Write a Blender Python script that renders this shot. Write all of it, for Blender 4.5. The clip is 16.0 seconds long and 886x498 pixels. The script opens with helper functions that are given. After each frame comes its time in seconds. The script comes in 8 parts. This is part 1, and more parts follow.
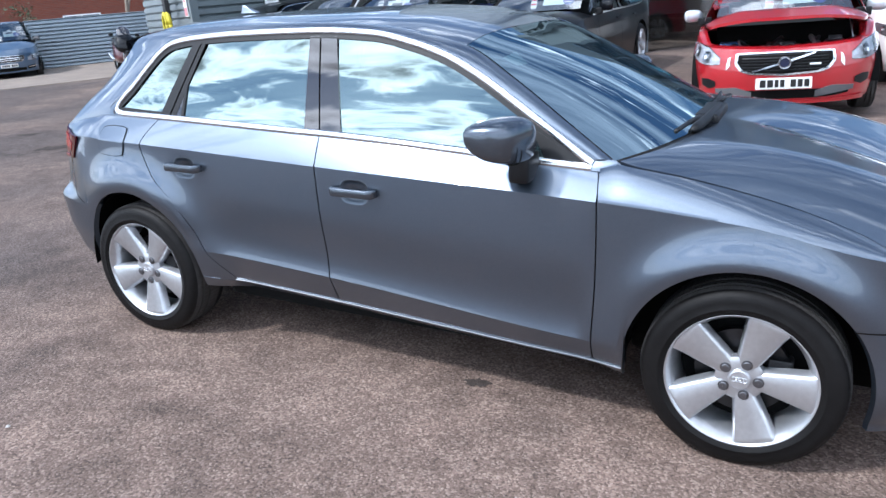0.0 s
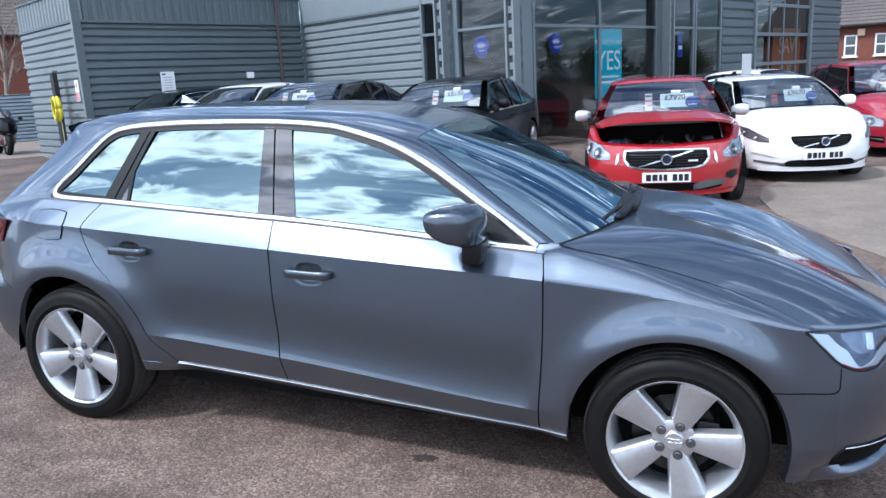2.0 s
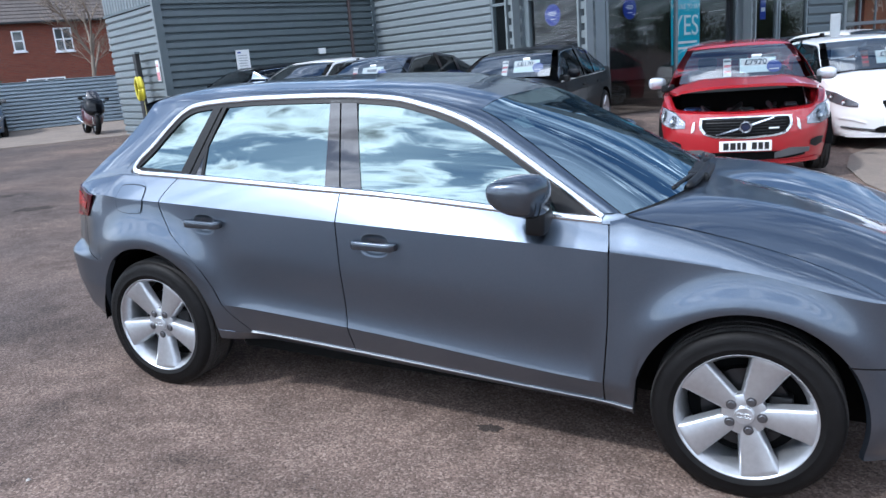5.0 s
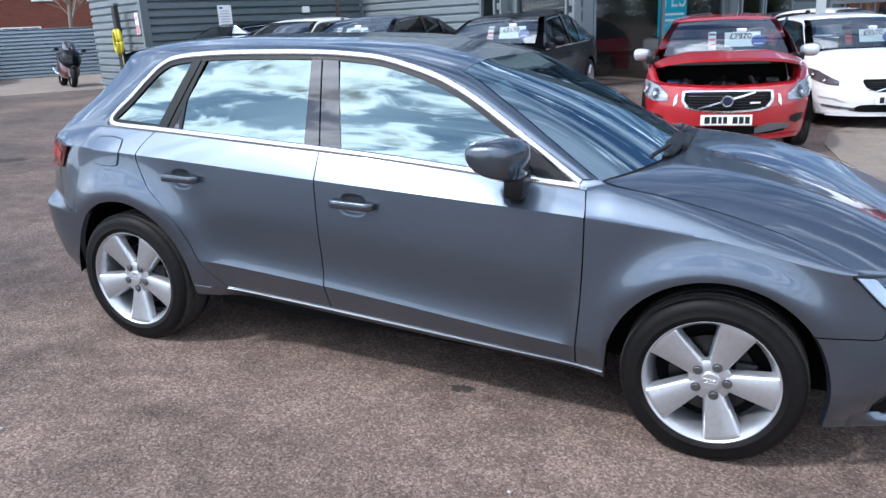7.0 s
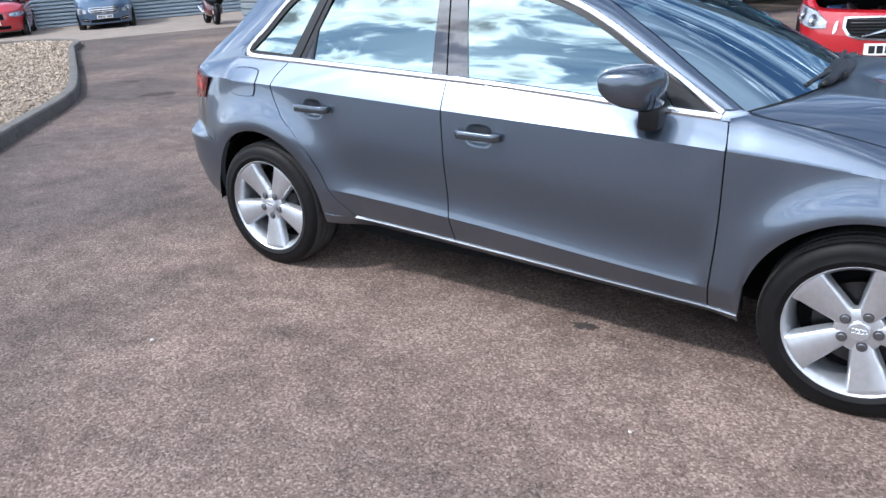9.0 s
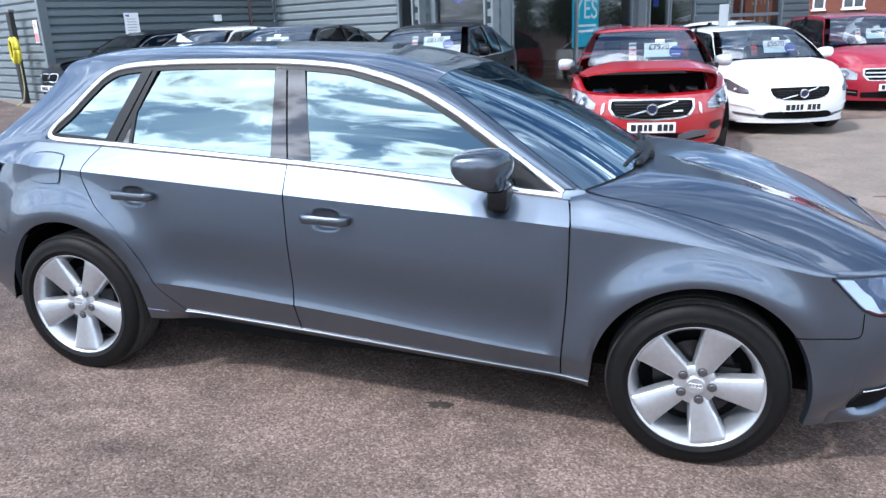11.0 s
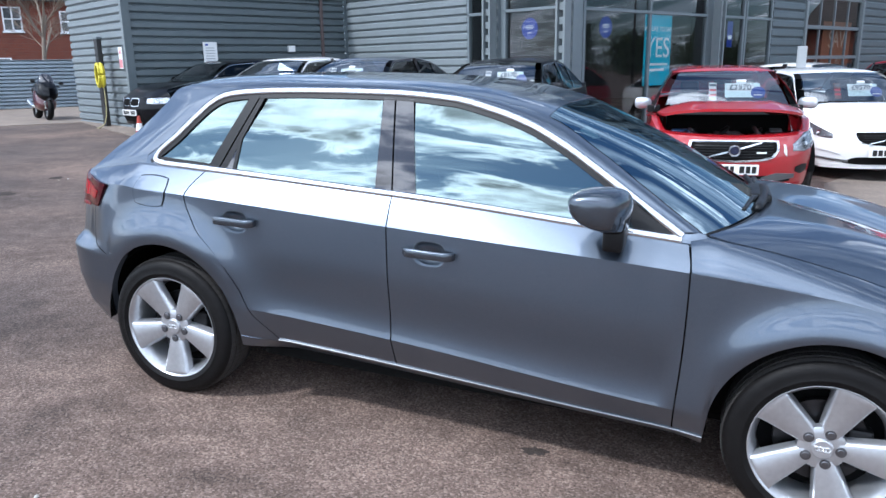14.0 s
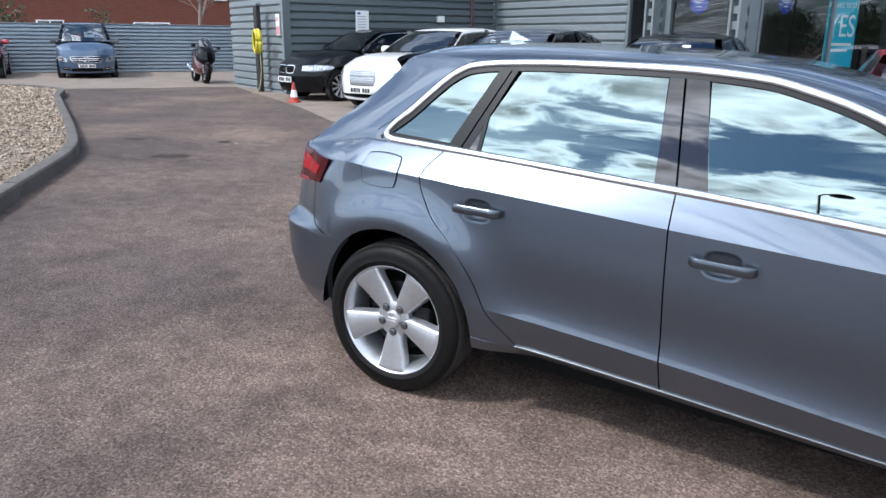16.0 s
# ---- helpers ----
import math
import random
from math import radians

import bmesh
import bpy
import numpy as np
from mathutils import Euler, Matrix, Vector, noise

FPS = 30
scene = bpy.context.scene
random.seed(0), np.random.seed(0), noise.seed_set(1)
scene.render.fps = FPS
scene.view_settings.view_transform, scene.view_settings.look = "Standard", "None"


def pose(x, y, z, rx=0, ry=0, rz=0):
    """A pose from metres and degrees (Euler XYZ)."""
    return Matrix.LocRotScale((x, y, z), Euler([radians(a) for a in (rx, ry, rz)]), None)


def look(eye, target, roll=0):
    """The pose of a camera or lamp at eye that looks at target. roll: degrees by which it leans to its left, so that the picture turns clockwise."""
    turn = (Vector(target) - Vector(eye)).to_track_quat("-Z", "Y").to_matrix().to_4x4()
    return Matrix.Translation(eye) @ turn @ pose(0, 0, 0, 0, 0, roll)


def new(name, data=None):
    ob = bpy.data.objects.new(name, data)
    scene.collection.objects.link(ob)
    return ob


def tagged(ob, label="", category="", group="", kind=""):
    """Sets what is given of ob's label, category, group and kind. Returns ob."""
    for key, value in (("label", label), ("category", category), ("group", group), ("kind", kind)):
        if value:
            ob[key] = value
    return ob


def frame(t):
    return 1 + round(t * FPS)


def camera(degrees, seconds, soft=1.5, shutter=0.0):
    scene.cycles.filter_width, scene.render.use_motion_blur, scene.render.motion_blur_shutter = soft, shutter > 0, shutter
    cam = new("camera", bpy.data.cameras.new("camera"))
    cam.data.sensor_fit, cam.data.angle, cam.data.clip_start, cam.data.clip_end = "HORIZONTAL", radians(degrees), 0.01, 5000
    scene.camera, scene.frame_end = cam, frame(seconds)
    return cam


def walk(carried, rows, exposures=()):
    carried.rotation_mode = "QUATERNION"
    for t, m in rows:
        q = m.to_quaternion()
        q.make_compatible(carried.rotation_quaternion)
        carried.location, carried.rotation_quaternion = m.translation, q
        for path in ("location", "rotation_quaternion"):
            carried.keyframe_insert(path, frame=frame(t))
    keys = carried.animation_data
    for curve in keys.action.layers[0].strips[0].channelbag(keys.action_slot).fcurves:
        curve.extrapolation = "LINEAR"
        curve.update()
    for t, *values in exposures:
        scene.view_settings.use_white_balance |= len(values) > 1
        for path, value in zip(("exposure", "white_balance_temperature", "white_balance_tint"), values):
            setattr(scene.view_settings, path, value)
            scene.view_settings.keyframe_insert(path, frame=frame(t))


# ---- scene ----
cam = camera(61.8, 16.0)
PATH = [
    (0, (2.829, -3.108, 1.421), (1.926, -1.445, 0.774), -5.2),
    (0.5, (2.786, -3.059, 1.43), (1.923, -1.356, 0.836), -5.2),
    (1, (2.735, -3.171, 1.432), (2.038, -1.369, 0.913), -3.3),
    (1.5, (2.69, -3.306, 1.459), (2.124, -1.449, 0.978), -3.4),
    (2, (2.684, -3.36, 1.458), (2.044, -1.517, 1.017), -3.1),
    (2.5, (2.709, -3.363, 1.465), (1.987, -1.546, 1.043), -3.1),
    (3, (2.716, -3.344, 1.457), (1.992, -1.528, 1.039), -3.6),
    (3.5, (2.717, -3.35, 1.453), (1.966, -1.548, 1.018), -4.1),
    (4, (2.719, -3.355, 1.455), (1.911, -1.586, 0.989), -4.7),
    (4.2, (2.718, -3.353, 1.456), (1.89, -1.595, 0.981), -5.0),
    (6.3, (2.707, -3.352, 1.434), (1.952, -1.582, 0.891), -2.8),
    (6.5, (2.725, -3.368, 1.436), (1.973, -1.601, 0.878), -2.4),
    (7, (2.728, -3.367, 1.432), (1.964, -1.614, 0.845), -2.6),
    (7.5, (2.718, -3.373, 1.42), (1.88, -1.663, 0.807), -2.8),
    (8, (2.725, -3.38, 1.405), (1.804, -1.727, 0.756), -3.0),
    (8.5, (2.712, -3.38, 1.405), (1.736, -1.776, 0.716), -3.4),
    (9, (2.713, -3.34, 1.399), (1.67, -1.795, 0.674), -4.4),
    (9.5, (2.676, -3.335, 1.413), (1.739, -1.721, 0.693), -3.7),
    (10, (2.55, -3.393, 1.43), (1.934, -1.599, 0.794), -3.7),
    (10.2, (2.526, -3.413, 1.441), (1.989, -1.59, 0.82), -3.0),
    (12.3, (2.314, -3.329, 1.432), (1.743, -1.488, 0.9), -1.1),
    (12.5, (2.273, -3.336, 1.44), (1.738, -1.483, 0.909), -0.7),
    (13, (2.223, -3.355, 1.45), (1.749, -1.482, 0.933), -0.5),
    (13.5, (2.241, -3.359, 1.453), (1.762, -1.481, 0.957), -0.5),
    (14, (2.249, -3.361, 1.437), (1.565, -1.545, 0.953), -0.9),
    (14.5, (2.165, -3.373, 1.431), (1.311, -1.633, 0.938), -0.6),
    (15, (1.946, -3.404, 1.439), (1.08, -1.673, 0.938), 0.6),
    (15.5, (1.788, -3.374, 1.426), (0.916, -1.646, 0.922), 0.9),
    (16, (1.593, -3.207, 1.424), (0.636, -1.539, 0.876), 0.5),
]
walk(cam, [(t, look(eye, aim, roll)) for t, eye, aim, roll in PATH], [(0.0, 0.22, 5610, 10), (1.0, 0.16, 5560, 10), (1.5, 0.17, 5530, 10), (2.0, 0.04, 5500, 10), (3.5, -0.08, 5490, 10), (6.5, -0.03, 5610, 10), (9.0, 0.27, 5710, 10), (10.0, 0.27, 5660, 10), (13.0, 0.11, 5520, 10), (14.5, 0.02, 5640, 10), (16.0, -0.04, 5860, 10)])

# ---- light ----
SUN_AZ, SUN_EL = radians(-128), radians(50)
world = bpy.data.worlds.new("sky")
scene.world = world
world.use_nodes = True
wn, wl = world.node_tree.nodes, world.node_tree.links
wn.clear()
w_out = wn.new("ShaderNodeOutputWorld")
w_bg = wn.new("ShaderNodeBackground")
w_sky = wn.new("ShaderNodeTexSky")
w_sky.sky_type = "NISHITA"
w_sky.sun_disc = False
w_sky.sun_elevation = SUN_EL
w_sky.sun_rotation = radians(90) - SUN_AZ
w_bg.inputs["Strength"].default_value = 0.14
w_tc = wn.new("ShaderNodeTexCoord")
w_sep = wn.new("ShaderNodeSeparateXYZ")
wl.new(w_tc.outputs["Generated"], w_sep.inputs[0])


def w_math(op, a, b=None):
    n = wn.new("ShaderNodeMath")
    n.operation = op
    for k, v in enumerate((a, b)):
        if v is None:
            continue
        if isinstance(v, (int, float)):
            n.inputs[k].default_value = v
        else:
            wl.new(v, n.inputs[k])
    return n.outputs[0]


w_h = w_math("ADD", w_math("MAXIMUM", w_sep.outputs["Z"], 0.0), 0.11)
w_vec = wn.new("ShaderNodeCombineXYZ")
wl.new(w_math("DIVIDE", w_sep.outputs["X"], w_h), w_vec.inputs[0])
wl.new(w_math("DIVIDE", w_sep.outputs["Y"], w_h), w_vec.inputs[1])
w_no = wn.new("ShaderNodeTexNoise")
w_no.inputs["Scale"].default_value = 4.4
w_no.inputs["Detail"].default_value = 8.0
w_no.inputs["Roughness"].default_value = 0.60
w_no.inputs["Distortion"].default_value = 0.7
w_flat = wn.new("ShaderNodeMapping")
w_flat.inputs["Location"].default_value = (0.35, 0.2, 0.0)
w_flat.inputs["Scale"].default_value = (0.62, 1.35, 1.0)
wl.new(w_vec.outputs[0], w_flat.inputs["Vector"])
wl.new(w_flat.outputs[0], w_no.inputs["Vector"])
# an added cloud bank, high away from the building, to whiten the car's shoulder
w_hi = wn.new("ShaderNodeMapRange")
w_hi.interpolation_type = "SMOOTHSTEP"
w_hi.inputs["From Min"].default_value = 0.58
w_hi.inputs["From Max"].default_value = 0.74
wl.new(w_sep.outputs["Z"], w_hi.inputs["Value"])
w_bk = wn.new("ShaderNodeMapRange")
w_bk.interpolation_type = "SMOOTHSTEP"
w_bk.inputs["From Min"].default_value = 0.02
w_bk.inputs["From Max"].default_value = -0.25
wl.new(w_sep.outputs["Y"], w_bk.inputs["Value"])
# the bank is kept off the east, so the front wing mirrors blue
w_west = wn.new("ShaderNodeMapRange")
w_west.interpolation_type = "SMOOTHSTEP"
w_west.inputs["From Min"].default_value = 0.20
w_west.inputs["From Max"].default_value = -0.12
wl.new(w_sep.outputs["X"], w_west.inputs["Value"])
w_added_bank = w_math("MULTIPLY", w_math("MULTIPLY", w_math("MULTIPLY", w_hi.outputs[0], w_bk.outputs[0]), w_west.outputs[0]), 0.10)
w_cov = wn.new("ShaderNodeMapRange")
w_cov.interpolation_type = "SMOOTHSTEP"
w_cov.inputs["From Min"].default_value = 0.475
w_cov.inputs["From Max"].default_value = 0.605
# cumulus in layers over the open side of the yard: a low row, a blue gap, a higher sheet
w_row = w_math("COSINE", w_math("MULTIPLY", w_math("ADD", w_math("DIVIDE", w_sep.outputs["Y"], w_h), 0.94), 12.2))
w_fade = wn.new("ShaderNodeMapRange")
w_fade.interpolation_type = "SMOOTHSTEP"
w_fade.inputs["From Min"].default_value = -0.60
w_fade.inputs["From Max"].default_value = -0.85
w_fade.inputs["To Max"].default_value = 0.075
wl.new(w_math("DIVIDE", w_sep.outputs["Y"], w_h), w_fade.inputs["Value"])
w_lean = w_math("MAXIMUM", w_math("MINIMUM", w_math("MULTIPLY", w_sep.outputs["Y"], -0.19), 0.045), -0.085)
w_val = w_math("ADD", w_math("ADD", w_math("ADD", w_no.outputs["Fac"], w_added_bank), w_math("MULTIPLY", w_row, w_fade.outputs[0])), w_lean)
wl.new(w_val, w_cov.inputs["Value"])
# thick hearts of the clouds are grey, their thin rims bright
w_core = wn.new("ShaderNodeMapRange")
w_core.interpolation_type = "SMOOTHSTEP"
w_core.inputs["From Min"].default_value = 0.53
w_core.inputs["From Max"].default_value = 0.68
wl.new(w_val, w_core.inputs["Value"])
w_no2 = wn.new("ShaderNodeTexNoise")
w_no2.inputs["Scale"].default_value = 6.0
w_no2.inputs["Detail"].default_value = 6.0
wl.new(w_flat.outputs[0], w_no2.inputs["Vector"])
w_ramp = wn.new("ShaderNodeMapRange")
w_ramp.inputs["From Min"].default_value = 0.36
w_ramp.inputs["From Max"].default_value = 0.64
w_ramp.inputs["To Min"].default_value = 20.0
w_ramp.inputs["To Max"].default_value = 0.0
wl.new(w_no2.outputs["Fac"], w_ramp.inputs["Value"])
w_cl = wn.new("ShaderNodeMix")
w_cl.data_type = "RGBA"
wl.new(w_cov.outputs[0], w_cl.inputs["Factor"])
# thin bright haze lifts the open blue between the clouds
w_blue = wn.new("ShaderNodeVectorMath")
w_blue.operation = "MULTIPLY"
w_blue.inputs[1].default_value = (0.58, 0.70, 0.80)
wl.new(w_sky.outputs[0], w_blue.inputs[0])
# long thin streaks of high cloud
w_map = wn.new("ShaderNodeMapping")
w_map.inputs["Rotation"].default_value = (0, 0, radians(5))
w_map.inputs["Scale"].default_value = (0.55, 2.6, 1.0)
wl.new(w_vec.outputs[0], w_map.inputs["Vector"])
w_ci = wn.new("ShaderNodeTexNoise")
w_ci.inputs["Scale"].default_value = 1.6
w_ci.inputs["Detail"].default_value = 7.0
w_ci.inputs["Distortion"].default_value = 0.5
wl.new(w_map.outputs[0], w_ci.inputs["Vector"])
w_cr = wn.new("ShaderNodeMapRange")
w_cr.inputs["From Min"].default_value = 0.44
w_cr.inputs["From Max"].default_value = 0.70
w_cr.inputs["To Max"].default_value = 0.72
wl.new(w_ci.outputs["Fac"], w_cr.inputs["Value"])
w_thin = wn.new("ShaderNodeMix")
w_thin.data_type = "RGBA"
w_thin.inputs["B"].default_value = (11.0, 12.2, 13.6, 1)
wl.new(w_cr.outputs[0], w_thin.inputs["Factor"])
wl.new(w_blue.outputs[0], w_thin.inputs["A"])
wl.new(w_thin.outputs["Result"], w_cl.inputs["A"])
w_white = wn.new("ShaderNodeCombineColor")
# the added bank is also made brighter than the other clouds
w_lum = w_math("ADD", w_math("SUBTRACT", 24.0, w_math("MULTIPLY", w_core.outputs[0], w_ramp.outputs[0])), w_math("MULTIPLY", w_added_bank, 70.0))
wl.new(w_math("MULTIPLY", w_lum, 0.97), w_white.inputs[0])
wl.new(w_lum, w_white.inputs[1])
wl.new(w_math("MULTIPLY", w_lum, 1.03), w_white.inputs[2])
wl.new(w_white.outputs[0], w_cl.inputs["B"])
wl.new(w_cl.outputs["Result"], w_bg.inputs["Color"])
wl.new(w_bg.outputs[0], w_out.inputs[0])

sun_data = bpy.data.lights.new("sun", "SUN")
sun_data.energy = 3.8
sun_data.angle = radians(4)
sun_data.color = (1.0, 0.95, 0.88)
sun = new("sun", sun_data)
sun_from = Vector((math.cos(SUN_AZ) * math.cos(SUN_EL), math.sin(SUN_AZ) * math.cos(SUN_EL), math.sin(SUN_EL)))
sun.matrix_world = look(sun_from * 60, (0, 0, 0))


# ---- materials ----
def material(name, color, rough=0.5, metal=0.0, coat=0.0, var=0.0, scale=20.0, bump=0.0, bscale=200.0, spec=0.5, coat_rough=0.03,
             emit=0.0, dark=None):
    """Principled surface with colour variation at two scales and fine relief."""
    m = bpy.data.materials.new(name)
    m.use_nodes = True
    n, l = m.node_tree.nodes, m.node_tree.links
    p = n["Principled BSDF"]
    p.inputs["Base Color"].default_value = (*color, 1)
    p.inputs["Roughness"].default_value = rough
    p.inputs["Metallic"].default_value = metal
    p.inputs["Coat Weight"].default_value = coat
    p.inputs["Coat Roughness"].default_value = coat_rough
    p.inputs["Specular IOR Level"].default_value = spec
    if emit:
        p.inputs["Emission Color"].default_value = (*color, 1)
        p.inputs["Emission Strength"].default_value = emit
    tc = n.new("ShaderNodeTexCoord")
    if var:
        a = n.new("ShaderNodeTexNoise")
        a.inputs["Scale"].default_value = scale
        a.inputs["Detail"].default_value = 5.0
        l.new(tc.outputs["Object"], a.inputs["Vector"])
        b = n.new("ShaderNodeTexNoise")
        b.inputs["Scale"].default_value = scale * 0.09
        b.inputs["Detail"].default_value = 4.0
        l.new(tc.outputs["Object"], b.inputs["Vector"])
        add = n.new("ShaderNodeMath")
        add.operation = "ADD"
        l.new(a.outputs["Fac"], add.inputs[0])
        l.new(b.outputs["Fac"], add.inputs[1])
        r = n.new("ShaderNodeMapRange")
        r.inputs["From Min"].default_value = 0.6
        r.inputs["From Max"].default_value = 1.4
        l.new(add.outputs[0], r.inputs["Value"])
        mix = n.new("ShaderNodeMix")
        mix.data_type = "RGBA"
        lo = dark or tuple(c * (1 - var) for c in color)
        mix.inputs["A"].default_value = (*lo, 1)
        mix.inputs["B"].default_value = (*[min(1, c * (1 + var)) for c in color], 1)
        l.new(r.outputs[0], mix.inputs["Factor"])
        l.new(mix.outputs["Result"], p.inputs["Base Color"])
        rr = n.new("ShaderNodeMapRange")
        rr.inputs["To Min"].default_value = max(0.0, rough - 0.08)
        rr.inputs["To Max"].default_value = min(1.0, rough + 0.08)
        l.new(b.outputs["Fac"], rr.inputs["Value"])
        l.new(rr.outputs[0], p.inputs["Roughness"])
    if bump:
        c = n.new("ShaderNodeTexNoise")
        c.inputs["Scale"].default_value = bscale
        c.inputs["Detail"].default_value = 3.0
        l.new(tc.outputs["Object"], c.inputs["Vector"])
        bp = n.new("ShaderNodeBump")
        bp.inputs["Strength"].default_value = bump
        bp.inputs["Distance"].default_value = 0.01
        l.new(c.outputs["Fac"], bp.inputs["Height"])
        l.new(bp.outputs[0], p.inputs["Normal"])
    return m


def glass(name, tint, ior=1.6, rough=0.0, gloss=(1, 1, 1)):
    """Thin pane: clear tinted glass with a Fresnel reflection."""
    m = bpy.data.materials.new(name)
    m.use_nodes = True
    n, l = m.node_tree.nodes, m.node_tree.links
    n.remove(n["Principled BSDF"])
    t = n.new("ShaderNodeBsdfTransparent")
    t.inputs[0].default_value = (*tint, 1)
    g = n.new("ShaderNodeBsdfGlossy")
    g.inputs["Roughness"].default_value = rough
    g.inputs["Color"].default_value = (*gloss, 1)
    f = n.new("ShaderNodeFresnel")
    f.inputs["IOR"].default_value = ior
    x = n.new("ShaderNodeMixShader")
    l.new(f.outputs[0], x.inputs[0])
    l.new(t.outputs[0], x.inputs[1])
    l.new(g.outputs[0], x.inputs[2])
    l.new(x.outputs[0], n["Material Output"].inputs[0])
    return m


def paint(name, color, metal=0.0, flake=0.0, rough=0.35):
    """Car paint: pigment or metallic flake under a clear coat."""
    m = material(name, color, rough, metal, 1.0)
    n, l = m.node_tree.nodes, m.node_tree.links
    p = n["Principled BSDF"]
    p.inputs["Coat IOR"].default_value = 1.6
    if flake:
        tc = n.new("ShaderNodeTexCoord")
        v = n.new("ShaderNodeTexVoronoi")
        v.inputs["Scale"].default_value = 900.0
        l.new(tc.outputs["Object"], v.inputs["Vector"])
        mix = n.new("ShaderNodeMix")
        mix.data_type = "RGBA"
        mix.inputs["A"].default_value = (*[c * (1 - flake) for c in color], 1)
        mix.inputs["B"].default_value = (*[min(1, c * (1 + flake)) for c in color], 1)
        l.new(v.outputs["Color"], mix.inputs["Factor"])
        l.new(mix.outputs["Result"], p.inputs["Base Color"])
    return m


M_GREY = paint("grey_metallic_paint", (0.113, 0.138, 0.178), 0.95, 0.14, 0.33)
M_RED = paint("red_paint", (0.34, 0.006, 0.012))
M_WHITE = paint("white_paint", (0.80, 0.80, 0.80))
M_DKRED = paint("dark_red_paint", (0.32, 0.009, 0.028), 0.2)
M_BLACKP = paint("black_paint", (0.004, 0.0045, 0.006))
M_BLACKP.node_tree.nodes["Principled BSDF"].inputs["Coat Weight"].default_value = 0.4
M_BLACKP.node_tree.nodes["Principled BSDF"].inputs["Specular IOR Level"].default_value = 0.06
M_NAVY = paint("navy_paint", (0.006, 0.008, 0.018), 0.1)
M_VAN = paint("van_blue_paint", (0.06, 0.105, 0.175), 0.4)
M_SILVERP = paint("silver_paint", (0.45, 0.46, 0.48), 0.7)
M_CHROME = material("bright_aluminium", (0.74, 0.75, 0.77), 0.22, 1.0)
M_SILL = material("dull_aluminium", (0.26, 0.27, 0.28), 0.32, 1.0)
M_BOLT = material("wheel_bolt_steel", (0.16, 0.16, 0.17), 0.35, 0.9)
M_ALLOY = material("silver_alloy", (0.50, 0.51, 0.53), 0.33, 0.8, 0.4, var=0.10, scale=60, bump=0.03, bscale=600)
M_ALLOYD = material("grey_alloy", (0.36, 0.37, 0.39), 0.36, 0.85, 0.3)
M_TYRE = material("tyre_rubber", (0.0065, 0.006, 0.006), 0.5, spec=0.14, var=0.35, scale=40, bump=0.15, bscale=300)
M_BLACK = material("black_plastic", (0.008, 0.008, 0.009), 0.45, spec=0.3, var=0.2, scale=60)
M_GLOSSB = material("gloss_black_trim", (0.009, 0.007, 0.0075), 0.03, 0.0, 1.0)
M_GLOSSB.node_tree.nodes["Principled BSDF"].inputs["Coat IOR"].default_value = 1.9
M_GLOSSB.node_tree.nodes["Principled BSDF"].inputs["Coat Tint"].default_value = (1.0, 0.93, 0.92, 1)
M_DARK = material("dark_underside", (0.006, 0.006, 0.006), 0.9, spec=0.1)
M_INTER = material("dark_cabin_cloth", (0.02, 0.021, 0.024), 0.85, var=0.3, scale=50)
M_GLASS = glass("tinted_window_glass", (0.14, 0.21, 0.22), 3.9, gloss=(0.82, 1.0, 0.97))
M_SCREEN = glass("windscreen_glass", (0.22, 0.32, 0.36), 5.8, gloss=(0.80, 0.95, 1.0))
M_BLUEBOWL = material("blue_grey_lamp_bowl", (0.17, 0.23, 0.34), 0.18, 0.75, 0.6, var=0.3, scale=60)
M_LAMPDARK = material("dark_lamp_bowl", (0.045, 0.055, 0.075), 0.2, 0.3, 0.6)
M_LENS = glass("clear_lens", (0.9, 0.92, 0.95), 1.5)
M_REFL = material("lamp_reflector", (0.45, 0.49, 0.56), 0.25, 0.35, 0.6)
M_REDLENS = material("red_lamp_lens", (0.045, 0.001, 0.004), 0.06, 0.0, 0.0, spec=0.35)
M_PLATE = material("white_plate", (0.78, 0.78, 0.76), 0.35)
M_PLATEY = material("plate_characters", (0.01, 0.01, 0.01), 0.4)
M_TREAD = material("dusty_tyre_tread", (0.032, 0.029, 0.027), 0.85, var=0.35, scale=60)
# lighter satin copy of the body paint, for the bright up-facing handle bowls
M_SATIN = paint("satin_grey_paint", (0.15, 0.178, 0.215), 0.85, 0.1, 0.34)
M_SATIN.node_tree.nodes["Principled BSDF"].inputs["Coat Weight"].default_value = 0.25
# body paint copied darker, for the dark reflections on mirrors and handles
M_GREY_DIMMED = paint("mirror_grey_paint", (0.085, 0.100, 0.122), 0.85, 0.1, 0.24)
M_GREY_DIMMED.node_tree.nodes["Principled BSDF"].inputs["Coat Weight"].default_value = 0.6
M_DISC = material("brake_steel", (0.055, 0.055, 0.058), 0.4, 1.0, var=0.2, scale=30)


# ---- mesh helpers ----
def thing(name, label, category, m=None, group="", kind=""):
    e = new(name)
    e.empty_display_size = 0.1
    if m is not None:
        e.matrix_world = m
    return tagged(e, label, category, group, kind)


def obj(name, verts, faces, mat, parent=None, smooth=True, label=""):
    me = bpy.data.meshes.new(name)
    me.from_pydata([tuple(v) for v in verts], [], [tuple(f) for f in faces])
    me.materials.append(mat)
    if smooth:
        me.polygons.foreach_set("use_smooth", [True] * len(me.polygons))
    me.update()
    ob = new(name, me)
    if parent is not None:
        ob.parent = parent
    if label:
        ob["label"] = label
    return ob


